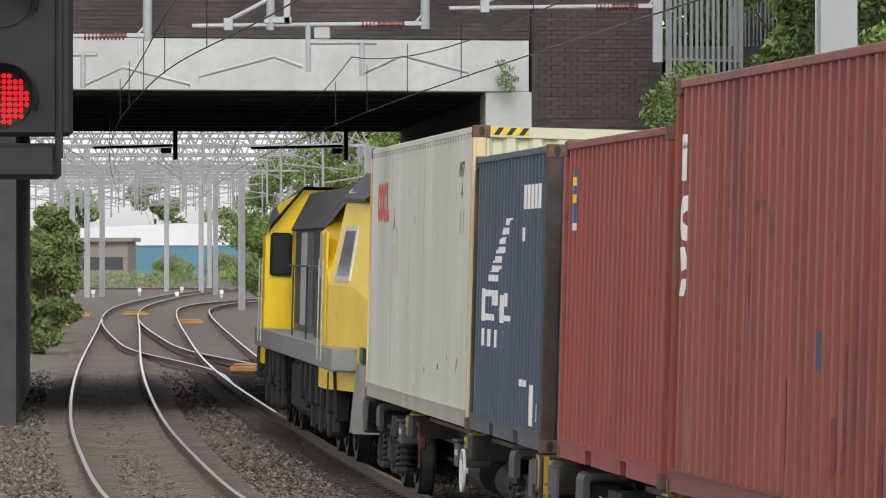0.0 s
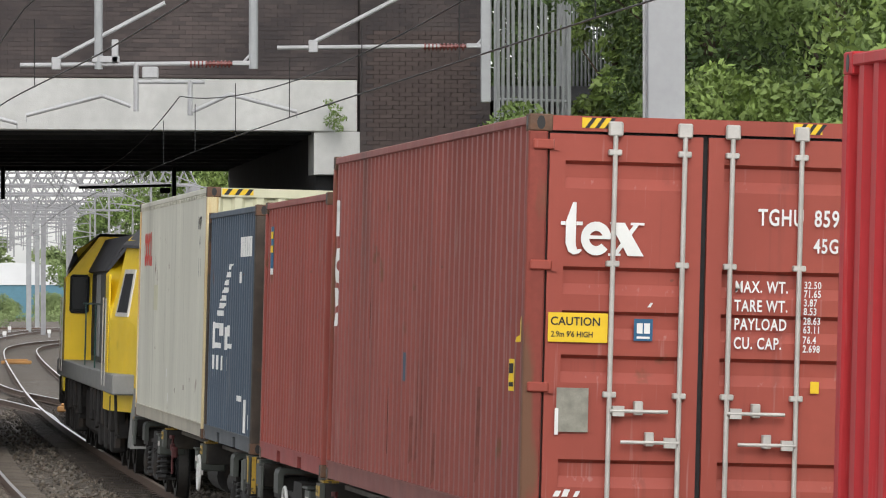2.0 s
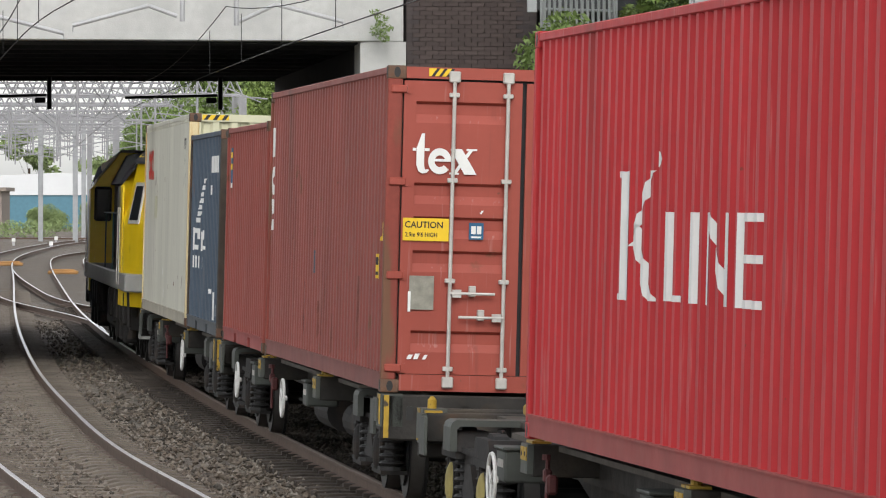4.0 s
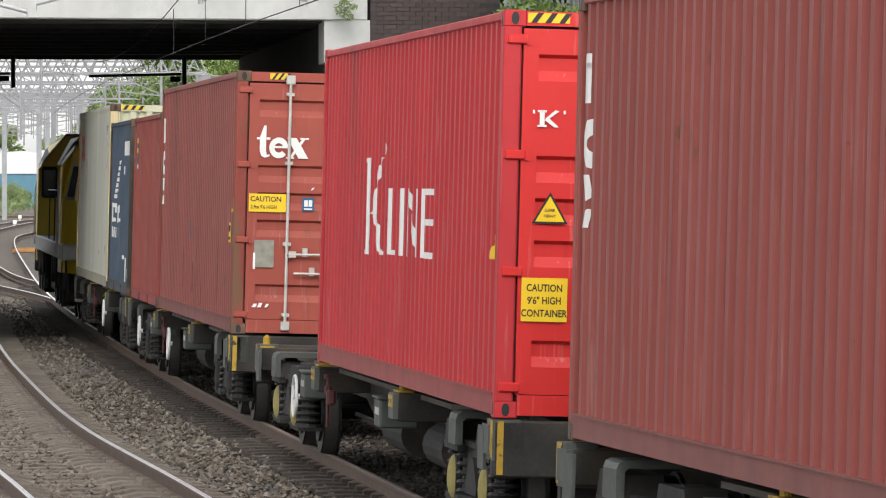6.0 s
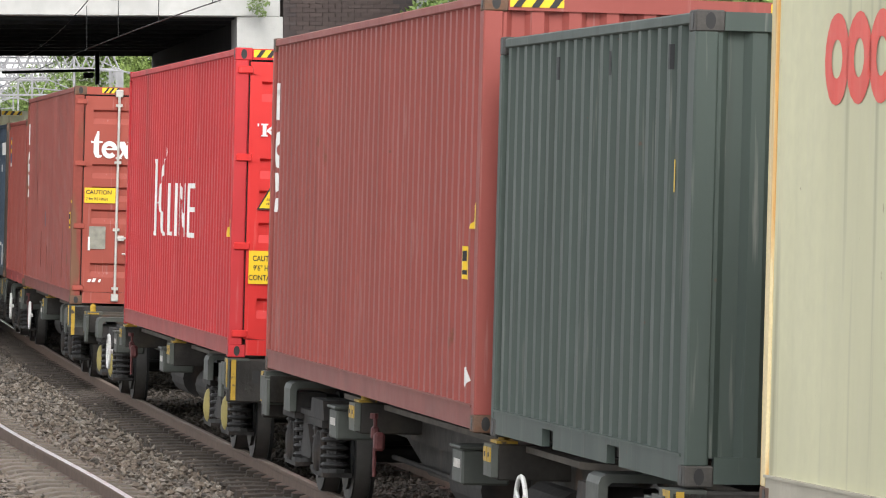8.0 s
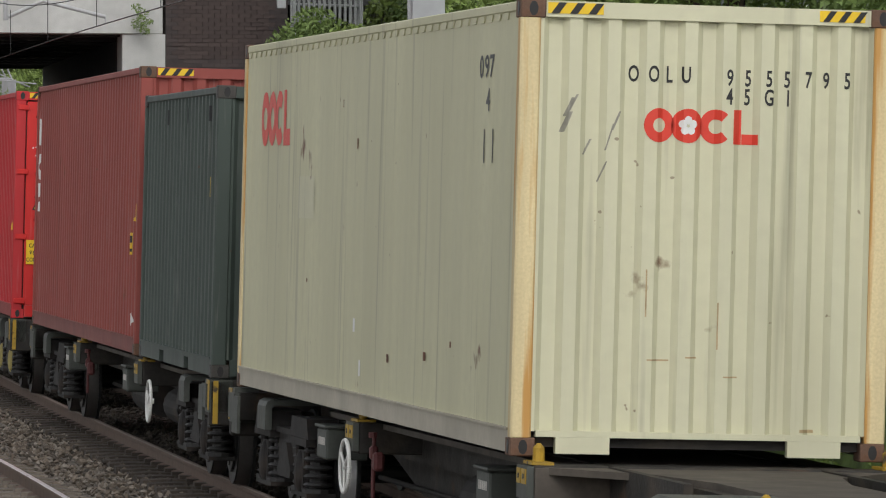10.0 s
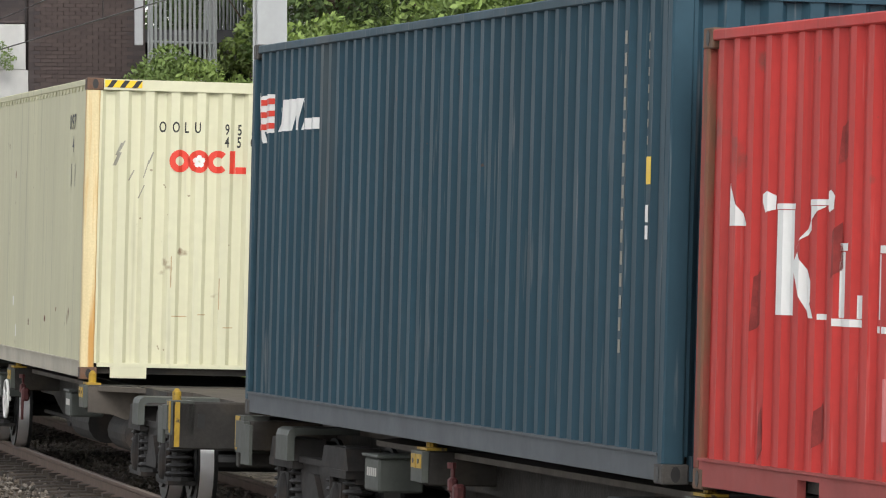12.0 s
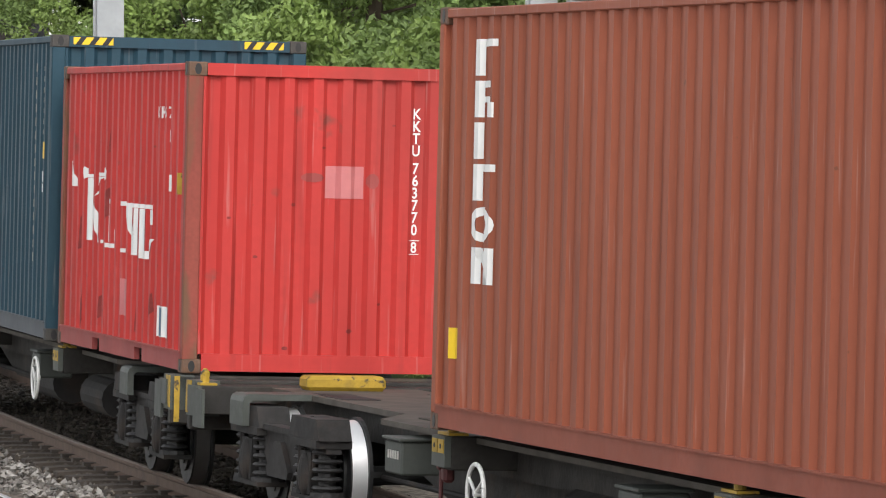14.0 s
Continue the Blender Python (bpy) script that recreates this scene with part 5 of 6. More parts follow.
# the two high oxide red boxes: a column of white shapes at the far end
for c in (c4, c6):
    c.on_side("white_bar", bars([(0.26, 0.37, 2.18, 2.50), (0.20, 0.37, 2.40, 2.44)]), "white", "white painted bar")
    c.on_side("white_ring", ring(bmesh.new(), 0.40, 1.92, 0.15, 0.16, 0.35, 80, 280), "white", "white painted ring")
    c.on_side("white_wedge", poly(bmesh.new(), ((0.26, 1.72), (0.37, 1.72), (0.40, 1.58), (0.35, 1.55))), "white", "white painted wedge")
    c.on_side("white_wedge", poly(bmesh.new(), ((0.26, 1.38), (0.37, 1.38), (0.40, 1.50), (0.36, 1.50))), "white")
    c.on_side("height_sticker", bars([(11.42, 11.70, 1.0, 1.22)]), "hazard", "yellow height sticker")
    c.on_side("sticker_text", bars([(11.46, 11.50, 1.12, 1.19), (11.56, 11.6, 1.12, 1.19), (11.46, 11.66, 1.03, 1.06)]), "black", lift=0.008)
    c.on_side("warning_triangle", poly(bmesh.new(), ((11.70, 1.34), (11.98, 1.34), (11.98, 1.52))), "hazard", "yellow warning triangle")
    c.on_side("small_mark", bars([(11.80, 11.9, 1.80, 1.92), (11.8, 11.9, 0.12, 0.2), (0.4, 0.5, 0.5, 0.56)]), "white")
c4.on_side("patch", bars([(5.36, 5.5, 0.97, 1.2)]), "slate", "grey-blue scraped patch")
for u, v0, v1, w in ((6.2, 0.35, 1.15, 0.05), (6.48, 0.5, 1.4, 0.04), (5.9, 0.3, 0.7, 0.05), (7.3, 0.2, 0.6, 0.06), (7.9, 0.9, 1.3, 0.04), (4.4, 0.3, 0.9, 0.04), (9.8, 0.3, 1.0, 0.04), (3.0, 1.2, 2.0, 0.04)):
    c4.on_side("rust_streak", poly(bmesh.new(), ((u, v0), (u + w, v0 + 0.1), (u + w * 0.8, v1), (u + w * 0.2, v1))), "oxide_stain", "thin rust streak")
for u, v0, v1, w in ((0.9, 0.9, 1.25, 0.12), (2.25, 1.2, 1.5, 0.1), (2.3, 1.8, 2.05, 0.12), (3.7, 0.25, 0.6, 0.12), (4.0, 0.3, 0.7, 0.1), (2.0, 0.3, 0.55, 0.1), (1.1, 0.2, 0.5, 0.08), (4.45, 0.4, 0.62, 0.1)):
    c10.on_side("stain", poly(bmesh.new(), ((u, v0), (u + w, v0 + 0.06), (u + w * 0.8, v1), (u + w * 0.15, v1 - 0.05))), "oldstain", "dull rust stain")
c6.on_side("patch", poly(bmesh.new(), ((11.52, 0.40), (11.74, 0.42), (11.78, 0.33), (11.70, 0.28), (11.60, 0.30), (11.55, 0.26), (11.50, 0.30))), "white", "torn white patch")
c6.hazard(-1.05)
c6.hazard(0.7)
c4.hazard(-0.86, 0.20)
c4.hazard(0.6, 0.20)
c5.hazard(-1.05, 0.3)

# doors of the faded red box
D = dict(folded=False, out=-0.006)
c4.on_end("door_mark", poly(bmesh.new(), ((-0.955, 2.17), (-0.955, 2.02), (-0.935, 1.965), (-0.90, 1.945), (-0.86, 1.955), (-0.84, 1.975), (-0.85, 1.985), (-0.875, 1.98), (-0.885, 2.02), (-0.885, 2.30), (-0.91, 2.30))), "white", "white painted upright", **D)
c4.on_end("door_mark", bars([(-0.99, -0.957, 2.145, 2.17), (-0.883, -0.84, 2.145, 2.17)]), "white", "", **D)
c4.on_end("door_mark", ring(bmesh.new(), -0.745, 2.058, 0.105, 0.115, 0.45, 0, 320), "white", "white painted ring", **D)
c4.on_end("door_mark", bars([(-0.80, -0.645, 2.055, 2.078)]), "white", "", folded=False, out=-0.0075)
c4.on_end("door_mark", poly(bmesh.new(), ((-0.655, 2.17), (-0.55, 2.17), (-0.415, 1.945), (-0.525, 1.945))), "white", "white painted broad stroke", **D)
c4.on_end("door_mark", poly(bmesh.new(), ((-0.48, 2.17), (-0.445, 2.17), (-0.60, 1.945), (-0.635, 1.945))), "white", "white painted thin stroke", folded=False, out=-0.0075)
c4.on_end("door_mark", bars([(-0.51, -0.415, 2.155, 2.172), (-0.66, -0.575, 1.943, 1.96)]), "white", "", folded=False, out=-0.009)
c4.on_end("caution_sticker", bars([(-1.06, -0.65, 1.35, 1.55)]), "hazard", "yellow height caution sticker", **D)
D2 = dict(folded=False, out=-0.010)
c4.on_end("lettering", words("CAUTION", 0.058, -1.045, 1.465, 0.95), "black", "black caution lettering", **D2)
c4.on_end("lettering", words("2.9m 9'6 HIGH", 0.040, -1.04, 1.385, 0.85), "black", "", **D2)
c4.on_end("blue_sticker", bars([(-0.47, -0.34, 1.37, 1.52)]), "bluepaint", "small blue square sticker", **D)
c4.on_end("sticker_mark", bars([(-0.45, -0.41, 1.42, 1.49), (-0.40, -0.36, 1.42, 1.49), (-0.45, -0.36, 1.385, 1.40)]), "white", "", **D2)
c4.on_end("data_plate", bars([(-0.99, -0.77, 0.74, 1.04)]), "greysticker", "worn grey data plate", **D)
c4.on_end("torn_label", bars([(-1.0, -0.975, 0.72, 0.90)]), "white", "", **D2)
for text, u, z, h in (("TGHU", 0.37, 2.18, 0.115), ("MAX. WT.", 0.22, 1.72, 0.08), ("TARE WT.", 0.22, 1.59, 0.08), ("PAYLOAD", 0.22, 1.465, 0.08), ("CU. CAP.", 0.22, 1.335, 0.08), ("45G1", 0.76, 2.0, 0.10), ("8599", 0.76, 2.18, 0.115)):
    c4.on_end("lettering", words(text, h, u, z, 0.68, 1.12), "white", "white door lettering", **D)
for text, z in (("32.50", 1.755), ("71.65", 1.695), ("3.87", 1.635), ("8.53", 1.575), ("28.63", 1.51), ("63.11", 1.45), ("76.4", 1.38), ("2.698", 1.32)):
    c4.on_end("lettering", words(text, 0.05, 0.70, z, 0.72, 1.1), "white", "small white door lettering", **D)
c4.on_end("sticker", bars([(0.76, 0.82, 1.04, 1.12)]), "hazard", "small yellow sticker", **D)
c4.on_end("chalk_marks", bars([(-1.0, -0.96, 0.30, 0.34), (-0.94, -0.90, 0.30, 0.35), (-0.86, -0.83, 0.30, 0.34), (-0.38, -0.36, 1.6, 1.63)], 0.02), "white", "chalk scribble", **D)

# bright red box
c5.on_side("white_mark", bars([(3.66, 3.95, 1.05, 1.88), (3.56, 3.655, 1.84, 1.88), (3.56, 3.655, 1.05, 1.09)]), "white", "large white painted upright")
c5.on_side("white_mark", poly(bmesh.new(), ((4.06, 1.46), (4.22, 1.56), (4.86, 1.06), (4.56, 1.06))), "white", "white painted stroke")
c5.on_side("white_mark", poly(bmesh.new(), ((3.955, 1.40), (4.06, 1.40), (4.82, 1.88), (4.62, 1.88))), "white", "white painted stroke")
c5.on_side("white_mark", ring(bmesh.new(), 4.98, 1.95, 0.10, 0.05, 0.1), "white")
c5.on_side("white_stroke", bars([(5.25, 5.45, 1.07, 1.62), (5.45, 5.85, 1.07, 1.11), (6.05, 6.30, 1.07, 1.62), (6.55, 6.7, 1.07, 1.62), (7.15, 7.3, 1.07, 1.62), (7.55, 7.75, 1.07, 1.62), (7.75, 8.25, 1.57, 1.62), (7.75, 8.2, 1.33, 1.38), (7.75, 8.3, 1.07, 1.12)]), "white", "white painted uprights")
c5.on_side("white_mark", poly(bmesh.new(), ((6.60, 1.62), (6.72, 1.62), (7.28, 1.07), (7.12, 1.07))), "white")
c5.on_side("warning_triangle", poly(bmesh.new(), ((11.55, 1.12), (11.95, 1.12), (11.95, 1.30))), "hazard", "yellow warning triangle")
c5.on_end("door_mark", bars([(-0.95, -0.915, 2.07, 2.19), (-0.965, -0.90, 2.07, 2.085), (-0.965, -0.90, 2.175, 2.19), (-0.66, -0.635, 2.07, 2.15), (-0.635, -0.59, 2.07, 2.085), (-1.0, -0.985, 2.165, 2.19), (-0.78, -0.765, 2.165, 2.19)]), "white", "small white painted strokes", **D)
c5.on_end("door_mark", poly(poly(bmesh.new(), ((-0.915, 2.12), (-0.89, 2.14), (-0.81, 2.07), (-0.845, 2.07))), ((-0.91, 2.13), (-0.895, 2.12), (-0.81, 2.185), (-0.84, 2.19))), "white", "", **D)
c5.on_end("warning_triangle", poly(bmesh.new(), ((-0.99, 1.385), (-0.73, 1.385), (-0.86, 1.61))), "black", "", **D)
c5.on_end("warning_triangle", poly(bmesh.new(), ((-0.965, 1.40), (-0.755, 1.40), (-0.86, 1.58))), "hazard", "yellow warning triangle", **D2)
c5.on_end("lettering", words("SUPER", 0.022, -0.86, 1.47, 0.9, 1.0, "CENTER"), "black", "", folded=False, out=-0.013)
c5.on_end("lettering", words("HEAVY", 0.022, -0.86, 1.43, 0.9, 1.0, "CENTER"), "black", "", folded=False, out=-0.013)
c5.on_end("caution_sticker", bars([(-1.05, -0.72, 0.69, 1.0)]), "hazard", "yellow height caution sticker", **D)
for text, z in (("CAUTION", 0.905), ("9'6\" HIGH", 0.815), ("CONTAINER", 0.725)):
    c5.on_end("lettering", words(text, 0.052, -0.885, z, 0.80, 1.0, "CENTER"), "black", "black caution lettering", **D2)

# grey-green box
c7.on_side("small_mark", bars([(5.47, 5.52, 1.2, 1.40)]), "white", "small white mark")
c7.on_side("sticker", bars([(5.50, 5.56, 1.60, 1.78)]), "hazard", "yellow sticker")
for u in (0.4, 1.95, 3.6, 5.3):
    c7.on_side("lashing_slot", bars([(u, u + 0.07, 2.28, 2.42)]), "rubber", "dark lashing slot")

# petrol blue box: striped flag and a white block
c9.hazard(-1.02, 0.38)
c9.hazard(0.62, 0.38)
c9.on_side("flag", poly(bmesh.new(), ((0.28, 2.48), (0.50, 2.50), (0.74, 2.49), (0.74, 2.20), (0.52, 2.19), (0.36, 2.21))), "white", "white flag panel")
for z in (2.41, 2.315, 2.22):
    c9.on_side("flag_stripe", poly(bmesh.new(), ((0.30, z), (0.74, z + 0.01), (0.74, z + 0.055), (0.30, z + 0.045))), "redpaint", "red flag stripe", lift=0.008)
c9.on_side("flag_pole", poly(bmesh.new(), ((0.22, 2.51), (0.27, 2.51), (0.40, 2.12), (0.36, 2.12))), "white", "thin white flag pole")
for u, w, top in ((0.92, 0.12, 2.38), (1.08, 0.16, 2.44), (1.30, 0.17, 2.44), (1.52, 0.20, 2.44), (1.76, 0.12, 2.42)):
    c9.on_side("white_mark", poly(bmesh.new(), ((u, 2.20), (u + w, 2.20), (u + w + 0.06, top), (u + 0.07, top))), "white", "slanting white painted stroke")
for u, w in ((1.96, 0.10), (2.12, 0.07), (2.24, 0.14)):
    c9.on_side("white_mark", bars([(u, u + w, 2.20, 2.285)]), "white", "small white painted block")
c9.on_side("stencil_dash", bars([(11.12, 11.17, 2.55 - 0.13 * k, 2.63 - 0.13 * k) for k in range(15)]), "greysticker", "faded stencil dashes")
c9.on_side("stencil_dash", bars([(11.62, 11.68, 2.55 - 0.1 * k, 2.6 - 0.1 * k) for k in range(7)]), "greysticker")
c9.on_side("sticker", bars([(11.6, 11.75, 1.72, 1.88)]), "hazard", "yellow sticker")
c9.on_side("small_mark", bars([(11.6, 11.72, 1.50, 1.6), (11.6, 11.72, 1.40, 1.48)]), "white")

# weathered red box
c10.on_side("white_upright", bars([(1.32, 1.62, 1.0, 1.565)]), "white", "large worn white upright")
c10.on_side("white_serif", bars([(1.24, 1.66, 1.569, 1.60)]), "white")
c10.on_side("white_arm", poly(bmesh.new(), ((1.624, 1.29), (1.72, 1.40), (2.06, 1.585), (1.88, 1.585))), "white", "slanting white arm")
c10.on_side("white_serif", bars([(1.80, 2.14, 1.589, 1.62)]), "white")
c10.on_side("white_arm", poly(bmesh.new(), ((1.624, 1.27), (1.70, 1.34), (1.98, 0.99), (1.80, 0.99))), "white")
c10.on_side("white_foot", bars([(2.02, 2.16, 0.985, 1.015)]), "white")
for u in (1.10, 2.16):
    c10.on_side("white_tick", poly(bmesh.new(), ((u, 1.61), (u + 0.05, 1.55), (u + 0.12, 1.57), (u + 0.13, 1.64), (u + 0.07, 1.67), (u, 1.65))), "white", "small white tick")
c10.on_side("thin_stroke", bars([(2.32, 2.40, 1.0, 1.345), (2.32, 2.52, 1.35, 1.39), (2.28, 2.68, 0.955, 0.995), (2.60, 2.68, 0.999, 1.12)]), "white", "thin remains of white lettering")
c10.on_side("thin_stroke", bars([(2.92, 2.98, 1.0, 1.335), (2.92, 3.16, 1.34, 1.38), (2.90, 3.0, 0.93, 0.965), (3.06, 3.16, 0.93, 0.965)]), "white")
c10.on_side("white_diagonal", poly(bmesh.new(), ((3.22, 1.37), (3.48, 1.37), (3.66, 1.12), (3.66, 0.92), (3.56, 0.92))), "white", "slanting white stroke")
c10.on_side("white_upright", bars([(3.664, 3.86, 0.92, 1.33)]), "white")
c10.on_side("white_serif", bars([(3.56, 4.10, 1.334, 1.37)]), "white")
c10.on_side("white_upright", bars([(3.94, 4.20, 0.90, 1.33)]), "white")
c10.on_side("white_serif", bars([(4.11, 4.52, 1.334, 1.37), (4.44, 4.52, 1.2, 1.33)]), "white")
c10.on_side("white_foot", poly(bmesh.new(), ((4.204, 0.90), (4.38, 0.90), (4.54, 1.08), (4.45, 1.08), (4.32, 0.97), (4.204, 0.97))), "white")
c10.on_side("white_mark", poly(bmesh.new(), ((0.42, 1.48), (0.72, 1.48), (0.60, 1.62), (0.46, 1.79))), "white", "white wedge remains")
c10.on_side("lettering", words("KK 7670", 0.10, 4.7, 2.12, 0.9, 1.2), "white", "white container lettering")
c10.on_side("lettering", words("22", 0.10, 5.15, 1.92, 0.9, 1.2), "white")
c10.on_side("sticker", bars([(5.25, 5.35, 1.5, 1.64)]), "white")
c10.on_side("sticker", bars([(5.6, 5.7, 1.48, 1.66)]), "wyellow")
c10.on_side("pink_patch", bars([(3.1, 3.4, 0.38, 0.70)]), "pink", "pale pink repair patch")
c10.on_side("white_sticker", bars([(4.80, 5.32, 0.26, 0.52)]), "white", "blue and white sticker")
c10.on_side("sticker_bar", bars([(4.88, 5.06, 0.27, 0.51), (5.12, 5.20, 0.27, 0.51)]), "bluepaint", "blue bars", lift=0.008)
c10.on_end("pink_patch", bars([(-0.03, 0.30, 1.48, 1.75)]), "pink", "pale pink repair patch")
c10.on_end("stain", ring(bmesh.new(), -0.14, 1.65, 0.10, 0.04, 0.02, n=9), "sill_red", "dull stain on the paint")
c10.on_end("stain", ring(bmesh.new(), 0.37, 1.63, 0.055, 0.065, 0.02, n=9), "sill_red", "dull stain on the paint")
z = 2.16
for ch in "KKTU 763770 8":
    if ch == " ":
        z -= 0.045
        continue
    c10.on_end("lettering", words(ch, 0.092, 0.745, z, 0.85, 1.0, "CENTER"), "white", "white stacked container lettering")
    z -= 0.103
c10.on_end("lettering_box", bars([(0.70, 0.79, z + 0.085, z + 0.092), (0.70, 0.79, z + 0.20, z + 0.207)]), "white")
for a, b, q in ((-0.35, 0.22, 0.03), (0.2, 0.37, 0.035), (-0.85, 1.3, 0.02), (-0.3, 1.42, 0.028), (0.45, 0.6, 0.02), (-0.62, 0.98, 0.024), (-0.05, 1.9, 0.022), (0.55, 2.1, 0.018)):
    c10.on_end("dent_mark", ring(bmesh.new(), a, b, q * 0.9, q * 0.55, 0.05, n=9), "oldstain", "small dull mark")

# reddish brown box: a column of white blocks
for k in range(6):
    v, a = 2.425 - 0.280 * k, 0.80
    if k == 4:
        bm = ring(bmesh.new(), a + 0.2, v + 0.12, 0.22, 0.12, 0.55)
    else:
        bm = bars([(a + 0.02, a + 0.145, v, v + 0.245)] + ([(a + 0.14, a + 0.42, v + 0.195, v + 0.245)] if k in (0, 3) else []) + ([(a + 0.14, a + 0.36, v + 0.20, v + 0.245), (a + 0.14, a + 0.36, v + 0.10, v + 0.14), (a + 0.30, a + 0.40, v, v + 0.10)] if k == 1 else []) + ([(a + 0.30, a + 0.42, v, v + 0.245)] if k == 5 else []))
        if k == 5:
            poly(bm, ((a + 0.06, v + 0.24), (a + 0.16, v + 0.24), (a + 0.38, v), (a + 0.28, v)))
    c11.on_side("white_mark", bm, "white", "white painted column shape")
c11.on_side("height_sticker", bars([(0.34, 0.52, 0.50, 0.71)]), "hazard", "yellow height sticker")

# ---------------------------------------------------------------- overhead line


def wire(name, line, s0, s1, z, across, label, sag=0.0, r=0.008, span=48.0):
    bm = bmesh.new()
    pts = []
    for s in np.arange(s0, s1, 3.0):
        c, _ = line.at(s, across)
        k = ((s - 56) % span) / span
        pts.append((c.x, c.y, z - sag * 4 * k * (1 - k)))
    for a, b in zip(pts, pts[1:]):
        tube(bm, a, b, r, 5)
    return solid(name, bm, "wire", label, "overhead wire")


wire("contact_wire", MAIN, -10, 200, 4.80, 0.05, "dark contact wire above the train's track")
wire("catenary_wire", MAIN, -10, 200, 5.75, 0.05, "dark carrying wire above the train's track", 0.55)
wire("contact_wire", LEFT, 70, 300, 4.80, 0.0, "dark contact wire above the second track")
wire("catenary_wire", LEFT, 70, 300, 5.75, 0.0, "dark carrying wire above the second track", 0.55)
for line, ss in ((MAIN, (12, 20, 28, 36, 44, 52, 60)), (LEFT, (105, 113, 121, 129, 137, 145))):
    for s in ss:
        c, _ = line.at(s, 0.03)
        solid("dropper", tube(bmesh.new(), (c.x, c.y, 4.8), (c.x, c.y, 5.5), 0.006, 5), "wire", "thin dropper wire between the overhead wires", "dropper", "droppers")


def cantilever(name, x, y, z, reach, label, drops=True):
    """Insulated registration assembly hanging on its drop tube; x, z is where the tube's arm begins."""
    t = thing(name, label, "overhead line bracket", "overhead brackets", at=pose(x, y, z))
    part("top_tube", tube(bmesh.new(), (-reach, 0, 0), (-0.55, 0, 0.03), 0.034, 10), "steelgrey", t)
    ins = tube(bmesh.new(), (-0.82, 0, 0.02), (-0.15, 0, 0.03), 0.028, 10)
    for k in range(11):
        tube(ins, (-0.80 + k * 0.058, 0, 0.02), (-0.775 + k * 0.058, 0, 0.02), 0.055, 12)
    part("insulator", ins, "insulator", t, "ribbed brown-red insulator")
    part("clamp", tube(B(-0.16, 0.16, -0.04, 0.04, 0.0, 0.07, bevel=0.01), (-0.02, 0, 0.02), (0.14, 0, 0.2), 0.02, 8), "steelgrey", t)
    part("drop_tube", tube(bmesh.new(), (0.16, 0, -0.05), (0.16, 0, 2.6), 0.07, 12), "mast", t, "grey drop tube")
    part("stay_tube", tube(bmesh.new(), (-reach + 0.55, 0, 0.08), (-reach + 2.2, 0, 0.95), 0.034, 10), "steelgrey", t)
    part("clamp", B(-reach + 0.48, -reach + 0.62, -0.05, 0.05, -0.07, 0.12, bevel=0.01), "steelgrey", t)
    if drops:
        part("steady_drop", tube(bmesh.new(), (-reach + 1.76, 0, 0.05), (-reach + 1.76, 0, -0.70), 0.042, 10), "steelgrey", t)
        part("steady_bar", tube(bmesh.new(), (-reach + 1.76, 0, -0.25), (-reach + 2.8, 0, -0.25), 0.034, 10), "steelgrey", t)
        part("steady_drop", tube(bmesh.new(), (-reach + 2.58, 0, -0.22), (-reach + 2.58, 0, -0.76), 0.042, 10), "steelgrey", t)
        for a, b, c in (((-reach + 1.68, -0.62), (-reach + 1.25, -0.46), (-reach + 0.10, -0.76)), ((-reach + 2.62, -0.70), (-reach + 3.18, -0.44), (-reach + 4.2, -0.70))):
            bm = tube(bmesh.new(), (a[0], 0, a[1]), (b[0], 0, b[1]), 0.032, 8)
            tube(bm, (b[0], 0, b[1]), (c[0], 0, c[1]), 0.032, 8)
            tube(bm, (c[0], 0, c[1]), (c[0], 0, c[1] - 0.10), 0.012, 6)
            part("registration_arm", bm, "steelgrey", t, "bent pale steel registration arm")
        part("clamp", B(-reach + 1.85, -reach + 2.1, -0.05, 0.05, -0.20, -0.02, bevel=0.02), "steelgrey", t)
    return t


cantilever("overhead_bracket", -0.43, 84.0, 6.16, 3.38, "pale steel overhead bracket with ribbed brown insulator")
cantilever("overhead_bracket", 3.14, 84.5, 6.45, 3.05, "pale steel overhead bracket with ribbed brown insulator", False)
cantilever("overhead_bracket", -4.65, 84.0, 5.98, 3.4, "pale steel overhead bracket with ribbed brown insulator")
t = thing("drop_tube", "long grey drop tube with clamp fittings", "overhead line bracket", at=pose(-2.62, 84.0, 6.1))
part("tube", tube(bmesh.new(), (0, 0, 0), (0, 0, 2.6), 0.065, 12), "mast", t)
part("clamp", B(-0.1, 0.32, -0.06, 0.06, 0.1, 0.2, bevel=0.01), "steelgrey", t)
part("clamp", B(0.2, 0.3, -0.06, 0.06, 0.1, 0.45, bevel=0.01), "steelgrey", t)
t = thing("drop_tube", "wide grey drop post beside the brick pier", "overhead line bracket", at=pose(3.28, 84.5, 5.62))
part("tube", B(-0.075, 0.075, -0.07, 0.07, 0, 3.0, bevel=0.01), "mast", t)
beam = bmesh.new()
for z in (8.6, 9.3):
    box(beam, -9, 6.2, 83.9, 84.1, z - 0.05, z + 0.05)
solid("portal_beam", beam, "mast", "grey steel beam carrying the overhead brackets", "gantry beam")
for x in (-8.9, 6.0):
    solid("portal_leg", B(x - 0.13, x + 0.13, 83.87, 84.13, -0.3, 8.55), "mast", "grey steel leg of the overhead beam", "gantry leg")


